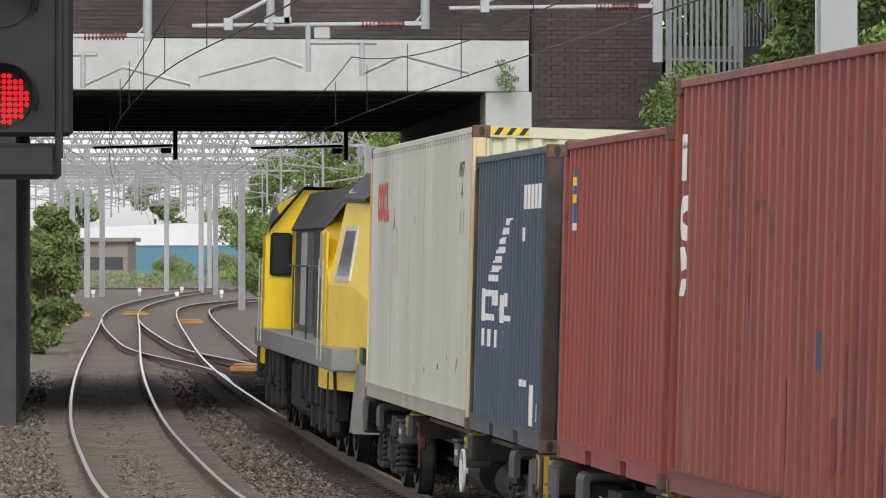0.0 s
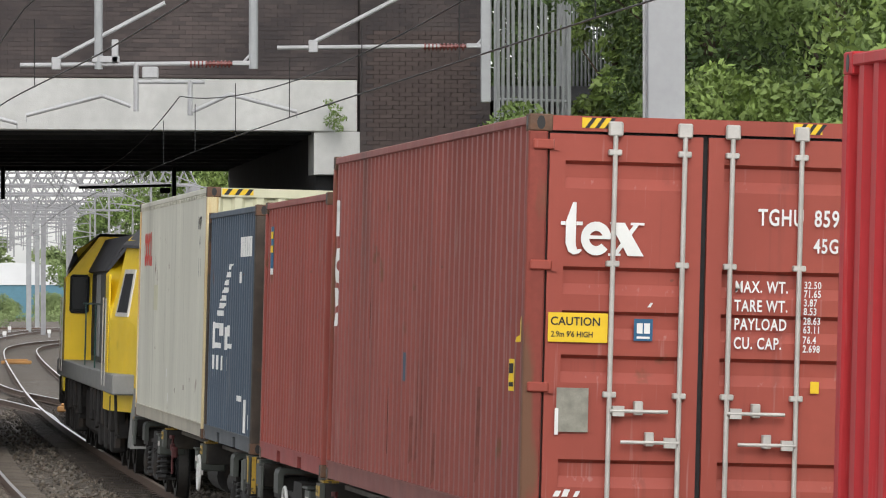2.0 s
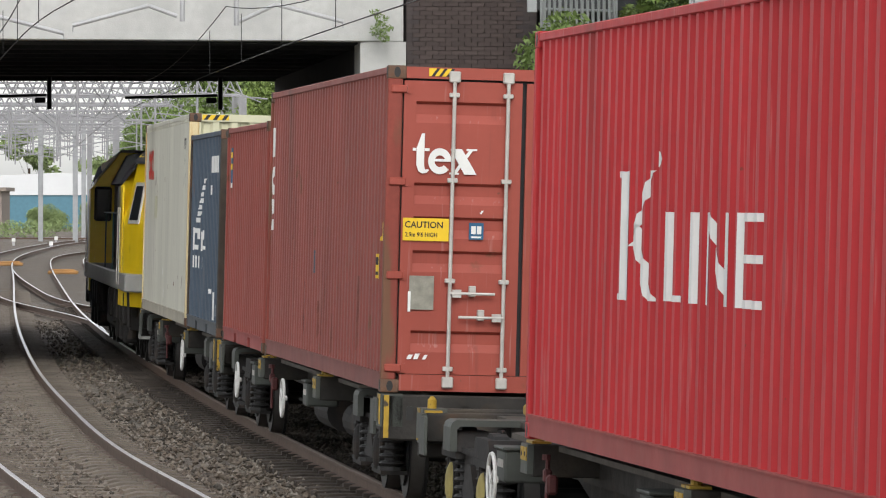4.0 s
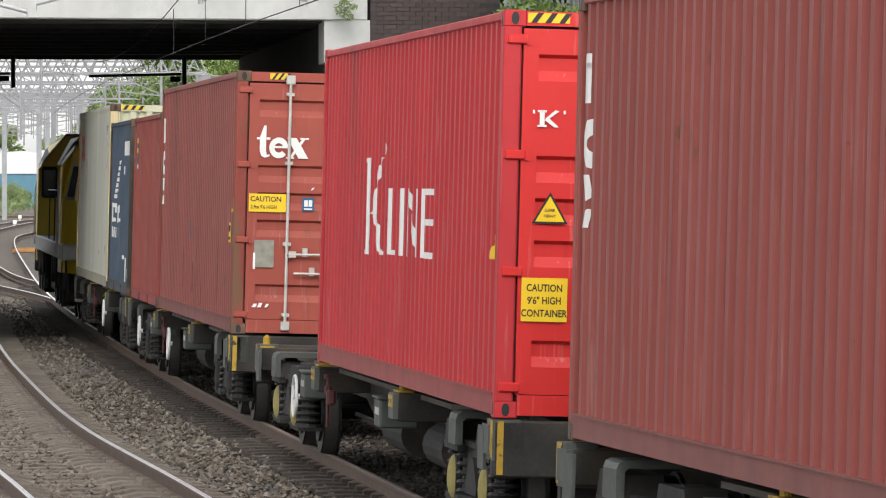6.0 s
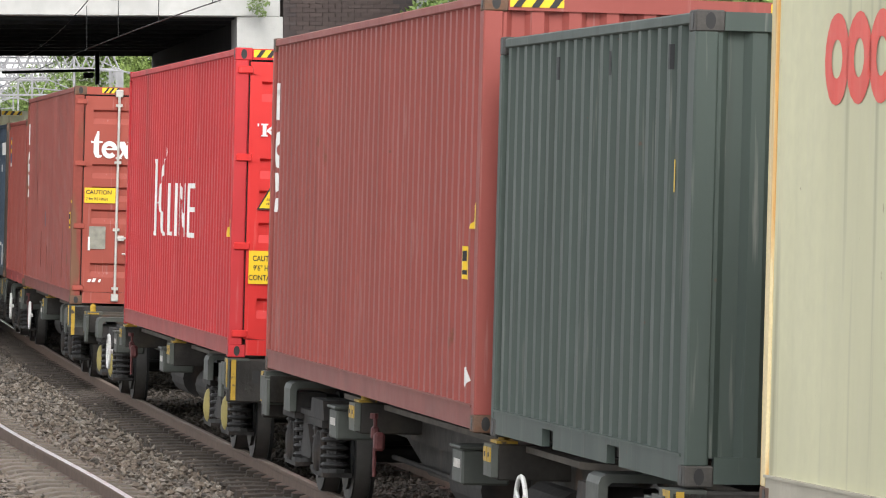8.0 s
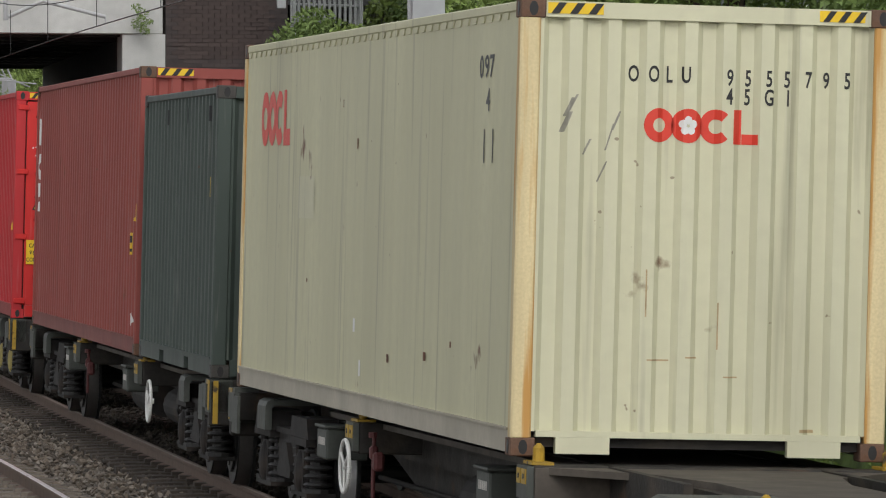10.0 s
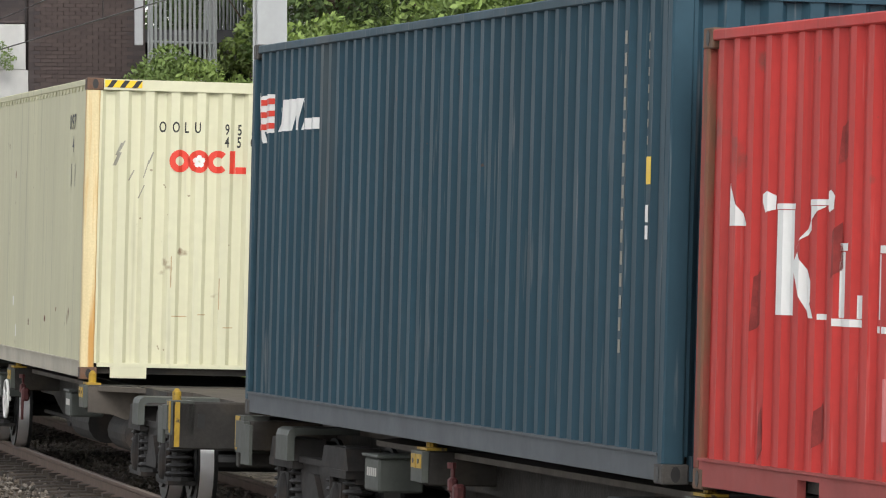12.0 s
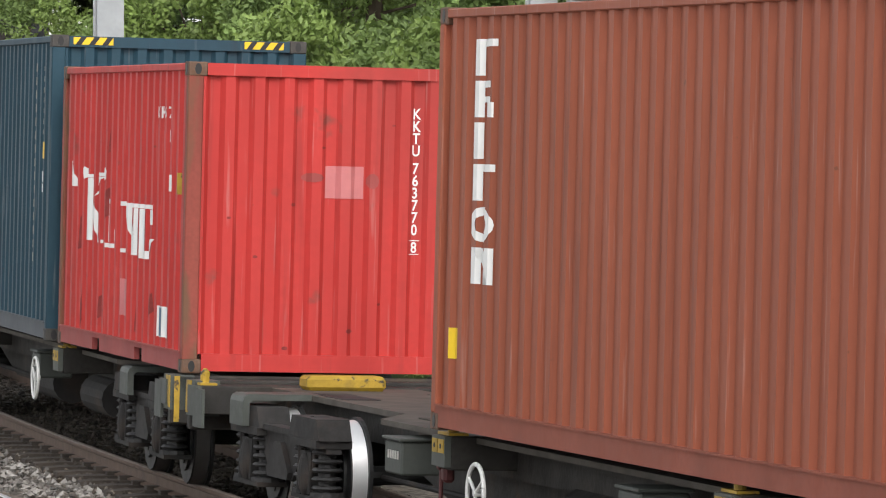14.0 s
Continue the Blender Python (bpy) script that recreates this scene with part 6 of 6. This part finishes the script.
def mast(x, y, h, w=0.33, label="grey galvanised overhead line mast", base=-0.3, near=False):
    m = thing("line_mast", label, "mast", "overhead line masts", at=pose(x, y, 0))
    for s in (-1, 1):
        part("flange", B(s * (w / 2 - 0.012) - 0.012, s * (w / 2 - 0.012) + 0.012, -w / 2, w / 2, base, h), "mast", m)
    part("web", B(-w / 2 + 0.025, w / 2 - 0.025, -0.015, 0.015, base, h), "mast", m)
    if near:
        part("cover_plate", B(-w / 2, w / 2, -w / 2 - 0.008, -w / 2 - 0.002, base, h), "mast", m)
        part("cable_pipe", tube(bmesh.new(), (-w / 2 - 0.03, -0.1, base), (-w / 2 - 0.03, -0.1, h), 0.02, 6), "mast", m)
    return m


mast(3.57, 50.0, 9.0, 0.33, "pale grey steel mast beside the train", near=True)

# lattice portals beyond the bridge


def bracket_mesh(side):
    bm = tube(bmesh.new(), (0, 0, 0.1), (0, 0, -2.2), 0.04, 5)
    tube(bm, (0, 0, -0.6), (side * 2.1, 0, -0.8), 0.024, 5)
    tube(bm, (0, 0, -1.8), (side * 1.9, 0, -1.5), 0.024, 5)
    tube(bm, (0, 0, -0.1), (side * 1.9, 0, -0.9), 0.02, 5)
    return mesh_of("bracket", bm, "farsteel")


BRACKETS = (bracket_mesh(-1), bracket_mesh(1))


def portal(y, x0, x1, z, leg=0.34, depth=0.9):
    t = thing("lattice_gantry", "pale grey lattice gantry across the distant tracks", "gantry", "lattice gantries")
    for x in (x0, x1):
        part("leg", box(box(B(x - leg / 2, x - leg / 2 + 0.07, y - leg / 2, y + leg / 2, -0.3, z), x + leg / 2 - 0.07, x + leg / 2, y - leg / 2, y + leg / 2, -0.3, z), x - leg / 2, x + leg / 2, y - 0.03, y + 0.03, -0.3, z), "farsteel", t)
    bm = bmesh.new()
    for dz in (0, depth):
        tube(bm, (x0, y, z + dz), (x1, y, z + dz), 0.055, 5)
    part("chord", bm, "farsteel", t)
    n = int((x1 - x0) / (depth * 0.9))
    bm = bmesh.new()
    for k in range(n):
        a, b = x0 + (x1 - x0) * k / n, x0 + (x1 - x0) * (k + 1) / n
        tube(bm, (a, y, z), ((a + b) / 2, y, z + depth), 0.03, 4)
        tube(bm, ((a + b) / 2, y, z + depth), (b, y, z), 0.03, 4)
    part("lattice", bm, "farsteel", t)
    rg = random.Random(int(y))
    for k in range(int((x1 - x0) / 3.6)):
        x = x0 + 1.8 + 3.6 * k + rg.uniform(-0.4, 0.4)
        part("bracket", BRACKETS[rg.randint(0, 1)], None, t, at=pose(x, y, z))
    return t


for y, x0, x1, z in ((165, -16.5, -1.0, 6.6), (205, -19.5, -3.0, 6.7), (240, -22, -4.0, 7.0), (283, -27, -10.3, 7.2), (322, -31, -6.0, 7.6), (373, -23, -12.0, 8.0), (384, -36, -15.8, 8.2), (430, -42, -12, 8.6), (480, -46, -10, 9.2), (540, -52, -10, 10.0)):
    portal(y, x0, x1, z)
for y, x0, x1, z in ((185, -18, -2.5, 6.3), (222, -21, -3.4, 6.6), (262, -25, -6.0, 6.6), (302, -29, -9.0, 7.0), (345, -33, -8.0, 7.4), (405, -39, -11, 8.0), (455, -44, -12, 8.4), (510, -48, -12, 9.2)):
    portal(y, x0, x1, z, 0.26, 0.7)
for i in range(18):
    rg = random.Random(i)
    z = rg.uniform(5.5, 9.5)
    x = rg.uniform(-34, -6)
    tb = tube(bmesh.new(), (x * 0.55, 140, z * 0.72 + 1.2), (x * 1.35, 520, z), 0.014, 4)
    solid("feeder_wire", tb, "farsteel", "thin distant overhead wire", "overhead wire", "distant wires")
for x, y in ((-25, 373), (-23.5, 365), (-27, 420), (-21, 420), (-19, 450), (-17.5, 400), (-14.5, 470), (-24.5, 300)):
    mast(x, y, 9.5, 0.36, "distant grey overhead mast")

# ---------------------------------------------------------------- signals


def signal_head(name, label, at, lit, top=1.3, lamps=(0.17, 0.62)):
    t = thing(name, label, "railway signal", at=at)
    part("backplate", B(-0.31, 0.31, 0.0, 0.05, 0.0, top, bevel=0.02), "signal", t, "matt black backplate")
    part("housing", B(-0.20, 0.20, 0.05, 0.32, 0.02, top - 0.1, bevel=0.03), "signal", t)
    for z, on in ((lamps[0], lit), (lamps[1], False)):
        hb = bmesh.new()
        n = 14
        for k in range(n):
            a, b = radians(-20 + 220 * k / n), radians(-20 + 220 * (k + 1) / n)
            vs = [hb.verts.new(p) for p in ((0.16 * math.cos(a), 0, z + 0.16 * math.sin(a)), (0.16 * math.cos(b), 0, z + 0.16 * math.sin(b)), (0.16 * math.cos(b), -0.24, z + 0.16 * math.sin(b)), (0.16 * math.cos(a), -0.24, z + 0.16 * math.sin(a)))]
            hb.faces.new(vs)
        part("hood", hb, "signal", t, "black lamp hood")
        lens = part("lens", tube(bmesh.new(), (0, -0.012, z), (0, 0.0, z), 0.125, 20), "rubber", t, "red lamp lens" if on else "dark lamp lens")
        if on:
            for i in range(-4, 5):
                for j in range(-4, 5):
                    if math.hypot(i, j) < 4.4:
                        led = bmesh.new()
                        bmesh.ops.create_uvsphere(led, u_segments=8, v_segments=6, radius=0.0095, matrix=Matrix.Translation((i * 0.026, -0.016, z + j * 0.026)))
                        part("lamp_dot", led, "red_led", lens)
    part("platform_bracket", B(-0.30, 0.24, -0.02, 0.3, -0.19, -0.03, bevel=0.02), "signal", t)
    part("cable", tube(bmesh.new(), (0.25, -0.02, -0.1), (0.25, -0.02, 1.2), 0.018, 8), "signal", t)
    return t


signal_head("colour_light_signal", "black colour light signal showing red, seen close", pose(-1.985, 25.0, 3.235), True)
solid("signal_post", tube(bmesh.new(), (-2.25, 25.3, -0.3), (-2.25, 25.3, 3.1), 0.08, 12), "signal", "black tubular steel signal post", "post")
signal_head("colour_light_signal", "black colour light signal on a grey post", pose(8.06, 35.0, 3.27), True, 1.7, (0.17, 0.81))
case = thing("equipment_case", "grey louvred equipment case beside the signal", "equipment case", at=pose(7.52, 35.05, 3.1))
part("body", B(-0.21, 0.21, 0.02, 0.34, 0.0, 1.75, bevel=0.01), "mast", case)
for k in range(28):
    part("louvre", B(-0.19, 0.19, -0.012, 0.018, 0.05 + 0.06 * k, 0.085 + 0.06 * k), "boxgrey", case)
part("stay", tube(bmesh.new(), (0.0, 0.2, -2.6), (0.0, 0.2, 0.0), 0.05, 10), "mast", case)
lad = thing("signal_ladder", "grey steel ladder with a foot plate behind the signal", "ladder", at=pose(8.58, 35.3, 0))
for x in (-0.17, 0.17):
    part("ladder_side", B(x - 0.03, x + 0.03, -0.02, 0.02, 1.2, 4.95), "mast", lad)
for k in range(12):
    part("rung", tube(bmesh.new(), (-0.15, 0, 1.5 + 0.29 * k), (0.15, 0, 1.5 + 0.29 * k), 0.012, 8), "mast", lad)
part("foot_plate", B(-0.22, 0.22, -0.2, 0.3, 3.10, 3.16), "mast", lad)
part("guard", B(-0.16, 0.16, -0.03, -0.022, 3.17, 3.42), "boxgrey", lad, "dark guard plate")
solid("signal_post", tube(bmesh.new(), (8.2, 35.2, -0.3), (8.2, 35.2, 3.4), 0.075, 12), "mast", "grey tubular steel signal post", "post")
t = thing("number_plate", "black signal plate with white marks", "plate", at=pose(8.2, 35.1, 2.2))
part("plate", B(-0.13, 0.13, -0.02, 0.0, 0, 0.32), "black", t)
part("bars", box(B(-0.08, 0.02, -0.024, -0.021, 0.19, 0.28), -0.08, 0.09, -0.024, -0.021, 0.04, 0.14), "white", t, "white bars")
t = thing("speed_sign", "round white speed sign with a red rim", "road sign", at=pose(8.2, 35.08, 1.80))
part("rim", tube(bmesh.new(), (0, -0.01, 0), (0, 0.0, 0), 0.25, 28), "redpaint", t)
part("face", tube(bmesh.new(), (0, -0.016, 0), (0, -0.011, 0), 0.205, 28), "white", t)
nm = words("40", 0.2, 0, -0.1, 0.9, 1.0, "CENTER")
for v in nm.verts:
    v.co = (v.co.x, -0.019, v.co.y)
part("lettering", nm, "black", t, "black number 40")
mast(7.15, 36.0, 7.0, 0.27, "pale grey mast beside the signal", near=True)

# ---------------------------------------------------------------- fence, bank, plants, distance


def palisade(x0, y0, x1, y1, z, h, label, step=0.155):
    f = thing("palisade_fence", label, "fence", "palisade fences")
    d = math.hypot(x1 - x0, y1 - y0)
    n = int(d / step)
    ang = math.degrees(math.atan2(y1 - y0, x1 - x0))
    pale = prism(bmesh.new(), ((-0.026, 0), (0.026, 0), (0.026, h - 0.12), (0.010, h), (-0.010, h), (-0.026, h - 0.12)), "y", -0.012, 0.012)
    me = mesh_of("pale", pale, "galv")
    for k in range(n + 1):
        q = k / n
        part("pale", me, None, f, at=pose(x0 + (x1 - x0) * q, y0 + (y1 - y0) * q, z, 0, random.uniform(-0.6, 0.6), ang))
    for dz in (0.35, h - 0.4):
        part("fence_rail", tube(bmesh.new(), (x0, y0 + 0.05, z + dz), (x1, y1 + 0.05, z + dz), 0.025, 6), "galv", f)
    for q in np.arange(0, 1.01, 2.75 / d if d > 2.75 else 1.0):
        part("fence_post", B(x0 + (x1 - x0) * q - 0.05, x0 + (x1 - x0) * q + 0.05, y0 + (y1 - y0) * q + 0.06, y0 + (y1 - y0) * q + 0.14, z - 0.2, z + h - 0.1), "galv", f)
    return f


palisade(3.72, 91.0, 4.95, 92.0, 5.55, 2.6, "grey galvanised palisade fence beside the bridge", 0.115)
palisade(5.0, 95.0, 7.2, 99.0, 5.7, 2.4, "grey galvanised palisade fence among bushes")
palisade(7.6, 82.0, 15.6, 72.0, 4.75, 2.3, "grey palisade fence behind the trees")

bank = bmesh.new()
prof = ((3.2, -0.21), (3.9, 0.1), (4.6, 1.6), (6.6, 4.1), (8.5, 4.85), (30.0, 4.95))
rows_ = []
for s in np.arange(-10, 64, 3.0):
    rows_.append([bank.verts.new((*MAIN.at(s, u + (0.8 * noise.noise((s * 0.2, u, 0)) if 3 < u < 20 else 0))[0][:2], v + (0.35 * noise.noise((s * 0.3, u, 2)) if v > 0 else 0))) for u, v in prof])
for a, b in zip(rows_, rows_[1:]):
    for i in range(len(prof) - 1):
        bank.faces.new((a[i], a[i + 1], b[i + 1], b[i]))
solid("embankment", bank, "grass", "rough grassy embankment beside the railway", "embankment", kind="structure")


def leaf_mesh(name, blobs, count, size, material, seed):
    """Many small bent leaves scattered through uneven clumps."""
    rg = np.random.default_rng(seed)
    bl = np.array(blobs, float)
    wts = bl[:, 3] ** 2
    pick = rg.choice(len(bl), count, p=wts / wts.sum())
    d = rg.normal(size=(count, 3))
    d /= np.linalg.norm(d, axis=1)[:, None]
    c = bl[pick, :3] + d * (bl[pick, 3] * rg.uniform(0.55, 1.08, count))[:, None] * np.array((1, 1, 0.85))
    a = rg.normal(size=(count, 3))
    a /= np.linalg.norm(a, axis=1)[:, None]
    b = np.cross(a, rg.normal(size=(count, 3)))
    b /= np.linalg.norm(b, axis=1)[:, None]
    s = size * rg.uniform(0.6, 1.5, (count, 1))
    v = np.stack([c - a * s, c - b * s * 0.45, c + a * s, c + b * s * 0.45], 1).reshape(-1, 3)
    f = np.arange(count * 4).reshape(-1, 4)
    me = bpy.data.meshes.new(name)
    me.from_pydata(v.tolist(), [], f.tolist())
    me.materials.append(M[material])
    return me


def tree(x, y, z, h, r, label, material="leaf", count=5000, size=0.10, seed=1, name="tree", clumps=26):
    rg = random.Random(seed)
    t = thing(name, label, name, "trees" if name == "tree" else "bushes", at=pose(x, y, z))
    bm = bmesh.new()
    tube(bm, (0, 0, -0.3), (0.1, 0, h * 0.55), 0.05 * r + 0.03, 8, 0.03 * r + 0.02)
    blobs = []
    for k in range(clumps):
        a, q = rg.uniform(0, 6.28), rg.uniform(0.12, 1.0)
        rr = r * rg.uniform(0.2, 0.95) * (1.0 - 0.55 * abs(q - 0.5))
        p = (rr * math.cos(a), rr * math.sin(a), h * q)
        blobs.append((*p, r * rg.uniform(0.22, 0.42)))
        if k % 2 == 0:
            tube(bm, (0.05, 0, h * min(0.5, q * 0.5)), p, 0.025, 5, 0.008)
    part("trunk", bm, "bark", t, "brown trunk and branches")
    part("crown", leaf_mesh("crown", blobs, count, size, material, seed), None, t, "leafy crown")
    return t


rt = random.Random(9)
rg_ = np.random.default_rng(77)
cover = []
for s, u in zip(rg_.uniform(-8, 46, 1700), rg_.uniform(3.6, 10.0, 1700)):
    c, _ = MAIN.at(s, u)
    cover.append((c.x, c.y, float(np.interp(u, [p[0] for p in prof], [p[1] for p in prof])), rg_.uniform(0.16, 0.42)))
solid("ground_cover", leaf_mesh("ground_cover", cover, 95000, 0.042, "leaf", 78), None, "low green weeds covering the railway bank", "weeds", kind="stuff")
for i, (s, u, z, h, r) in enumerate(((67, 10.0, 5.4, 4.8, 2.1), (53, 9.0, 5.0, 5.2, 2.3), (48, 7.0, 4.2, 5.0, 2.2), (43, 7.6, 4.6, 5.2, 2.3), (38, 7.0, 4.3, 4.8, 2.2), (33, 7.4, 4.5, 4.8, 2.2), (28, 6.8, 4.2, 4.6, 2.1), (22, 7.2, 4.4, 4.8, 2.2), (60, 9.8, 5.2, 6.0, 2.6), (50, 11.0, 5.4, 6.5, 2.8), (40, 10.6, 5.4, 6.4, 2.7), (30, 10.4, 5.4, 6.0, 2.7), (20, 10.6, 5.4, 6.0, 2.7), (12, 7.4, 4.4, 5.0, 2.2))):
    c, _ = MAIN.at(s, u)
    tree(c.x, c.y, z, h, r, "leafy green tree on the railway bank", "leaf_deep" if s > 38 else "leaf_dark" if i % 3 else "leaf", 19000, 0.052, 20 + i)
for i, (s, u, z, h, r) in enumerate(((57, 4.8, 1.6, 2.6, 1.1), (61.5, 6.0, 4.9, 0.9, 0.42), (54, 5.2, 2.2, 3.0, 1.3), (47, 5.2, 2.2, 2.8, 1.3), (40, 5.2, 2.2, 3.0, 1.3), (34, 5.3, 2.2, 3.0, 1.3), (28, 5.2, 2.0, 3.0, 1.4), (22, 4.8, 1.6, 2.8, 1.3), (17, 4.8, 1.4, 2.6, 1.3), (12, 4.8, 1.4, 2.6, 1.3), (20, 5.8, 2.8, 2.4, 1.3), (25, 4.6, 0.6, 2.2, 1.1), (31, 4.6, 0.6, 2.2, 1.1), (14, 4.6, 0.4, 2.2, 1.1), (9, 6.4, 3.4, 2.8, 1.5), (3, 7.4, 3.8, 3.0, 1.5), (11, 5.4, 2.2, 2.6, 1.3), (15, 5.8, 2.8, 2.6, 1.4))):
    c, _ = MAIN.at(s, u)
    tree(c.x, c.y, z, h, r, "dense green bush on the railway bank", "leaf" if i % 2 else "leaf_dark", 10000, 0.05, 60 + i, "bush", 18)
# plants round the fence at the bridge's end
for i, (x, y, z, h, r, m) in enumerate(((5.75, 93.6, 5.0, 3.6, 1.15, "leaf"), (4.7, 101.5, 4.8, 4.6, 1.6, "leaf_deep"), (6.4, 102.5, 4.8, 5.0, 1.8, "leaf_deep"), (8.4, 101.0, 4.8, 5.0, 1.9, "leaf_deep"),
                                        (5.4, 105.0, 4.8, 5.4, 2.0, "leaf_deep"), (8.0, 94.5, 4.8, 4.2, 1.6, "leaf"), (10.2, 98.0, 4.8, 5.0, 2.0, "leaf_deep"), (10.4, 90.5, 4.8, 3.6, 1.6, "leaf_deep"), (12.5, 94.0, 4.8, 4.6, 2.0, "leaf_deep"), (15.0, 91.0, 4.8, 4.6, 2.2, "leaf_deep"))):
    tree(x, y, z, h, r, "leafy green tree behind the palisade fence", m, 11000, 0.07, 200 + i)
# plants beyond the bridge
for i, (x, y, h, r, m) in enumerate(((-11.6, 160, 3.4, 1.0, "leaf_olive"), (-13.4, 180, 3.6, 1.2, "leaf_olive"), (-14.4, 200, 4.4, 1.3, "leaf_olive"), (-14.6, 178, 3.0, 1.4, "leaf_dark"), (-18.5, 232, 3.6, 1.6, "leaf"),
                                     (-9.5, 296, 7.6, 2.2, "leaf_dark"), (-9.2, 306, 5.0, 2.0, "leaf"), (-7.6, 285, 8.6, 2.6, "leaf_dark"), (-5.0, 270, 8.5, 3.2, "leaf_dark"), (-2.2, 262, 9.0, 3.2, "leaf"), (-3.4, 210, 8.6, 2.6, "leaf_dark"), (-1.2, 200, 9.4, 2.8, "leaf"),
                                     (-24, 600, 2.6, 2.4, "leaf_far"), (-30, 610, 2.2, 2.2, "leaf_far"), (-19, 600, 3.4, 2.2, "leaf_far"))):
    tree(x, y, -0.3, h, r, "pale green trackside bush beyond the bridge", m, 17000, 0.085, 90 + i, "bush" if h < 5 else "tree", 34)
# far trees: their haze is only the pale leaf colour
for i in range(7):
    tree(-66 + 11 * i, 820 + 12 * (i % 3), -0.3, 9 + 3 * (i % 3), 4.5, "distant tree with haze-pale leaves behind the buildings", "leaf_far", 4000, 0.4, 140 + i, "tree", 20)
# tuft on the bearing block
solid("weed_tuft", leaf_mesh("weed_tuft", [(1.02, 93.72, 5.62, 0.13), (1.10, 93.70, 5.80, 0.12), (0.98, 93.70, 5.92, 0.09), (1.12, 93.70, 5.50, 0.10), (1.2, 93.72, 5.66, 0.08)], 420, 0.026, "leaf_dark", 7), None, "small green weed tuft growing from the concrete joint", "weeds")

# weeds along the edge of the far yard
rw = np.random.default_rng(31)
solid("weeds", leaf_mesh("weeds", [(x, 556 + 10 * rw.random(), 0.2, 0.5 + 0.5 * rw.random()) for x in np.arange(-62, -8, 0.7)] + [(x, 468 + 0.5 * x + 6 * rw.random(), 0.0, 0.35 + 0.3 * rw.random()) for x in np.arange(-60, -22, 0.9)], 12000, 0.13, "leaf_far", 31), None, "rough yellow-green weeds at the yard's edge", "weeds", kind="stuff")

# distant sheds
t = thing("industrial_shed", "large white shed with a blue-grey base", "industrial building")
part("wall", prism(bmesh.new(), ((-42, 3.6), (-42, 5.6), (-30, 6.2), (-15, 5.2), (-15, 3.6)), "y", 640, 680), "whitewall", t, "white upper cladding")
part("base_wall", B(-42, -15, 640.2, 680, -0.5, 3.6), "bluewall", t, "blue-grey lower cladding")
t = thing("office_block", "low brown-grey flat-roofed building", "building")
part("wall", B(-45, -32.5, 570, 585, -0.3, 3.9), "brownwall", t)
part("window_band", B(-44.5, -33.0, 569.9, 570.1, 1.0, 2.3), "darkwall", t, "dark window band")
part("roof", B(-45.6, -32.0, 569.3, 585.5, 3.9, 4.3), "brownwall", t)

# trackside boxes and posts
for x, y, w in ((-10.2, 222, 1.2), (-15.0, 214, 1.3), (-16.4, 248, 1.2), (-14.0, 252, 1.2), (-4.75, 133, 0.75)):
    t = thing("point_machine", "orange point motor cover beside the rails", "trackside box", "point motor covers", at=pose(x, y, -0.15))
    part("body", B(-w / 2, w / 2, -0.4, 0.4, 0, 0.14, bevel=0.03), "orange", t)
    part("lid", B(-w / 2.6, w / 2.6, -0.3, 0.3, 0.14, 0.2, bevel=0.02), "orange", t)
for i in range(6):
    x, y = -25 + 2.1 * i, 345 + 17 * (i % 4)
    t = thing("relay_box", "small white trackside cabinet", "trackside box", "white cabinets", at=pose(x, y, -0.25))
    part("cabinet", B(-0.12, 0.12, -0.1, 0.1, 0.3, 0.55, bevel=0.02), "white", t)
    part("stand", B(-0.08, 0.08, -0.08, 0.08, 0, 0.3), "steelgrey", t)
for x, y in ((-11.6, 152), (-11.9, 156)):
    t = thing("marker_post", "white trackside marker post with crossbar", "post", "marker posts", at=pose(x, y, -0.25))
    part("post", B(-0.06, 0.06, -0.05, 0.05, 0, 1.6), "white", t)
    part("crossbar", B(-0.16, 0.16, -0.07, -0.05, 0.55, 0.75), "white", t)
    part("crossbar", B(-0.2, 0.2, -0.07, -0.05, 1.25, 1.35), "white", t)

# platform edge wall behind the camera's stand closes the near side
edge = [tuple(LEFT.at(s, -2.3)[0][:2]) for s in (24, 34, 44, 54, 64, 72)]
solid("platform", prism(bmesh.new(), [(-9.0, edge[0][1])] + edge + [(-9.0, edge[-1][1])], "z", -0.25, 0.9), "concrete", "pale concrete station platform", "platform", kind="structure")

# ---------------------------------------------------------------- everything that moves


def motions():
    times = [0.5 * i for i in range(29)]
    for ob, mid, reach, up in movers:
        walk(ob, [(t, rail_pose(mid + train_at(t), reach) @ pose(0, 0, up)) for t in times])
    fine = [i / 15 for i in range(211)]
    for wheel, (x, y, z), radius in wheels:
        walk(wheel, [(t, pose(x, y, z, -math.degrees(train_at(t) / radius))) for t in fine])


movers = [(ob, mid, 5.9, 1.0) for ob, mid in boxes] + wagons
wheels = wheel_list
motions()
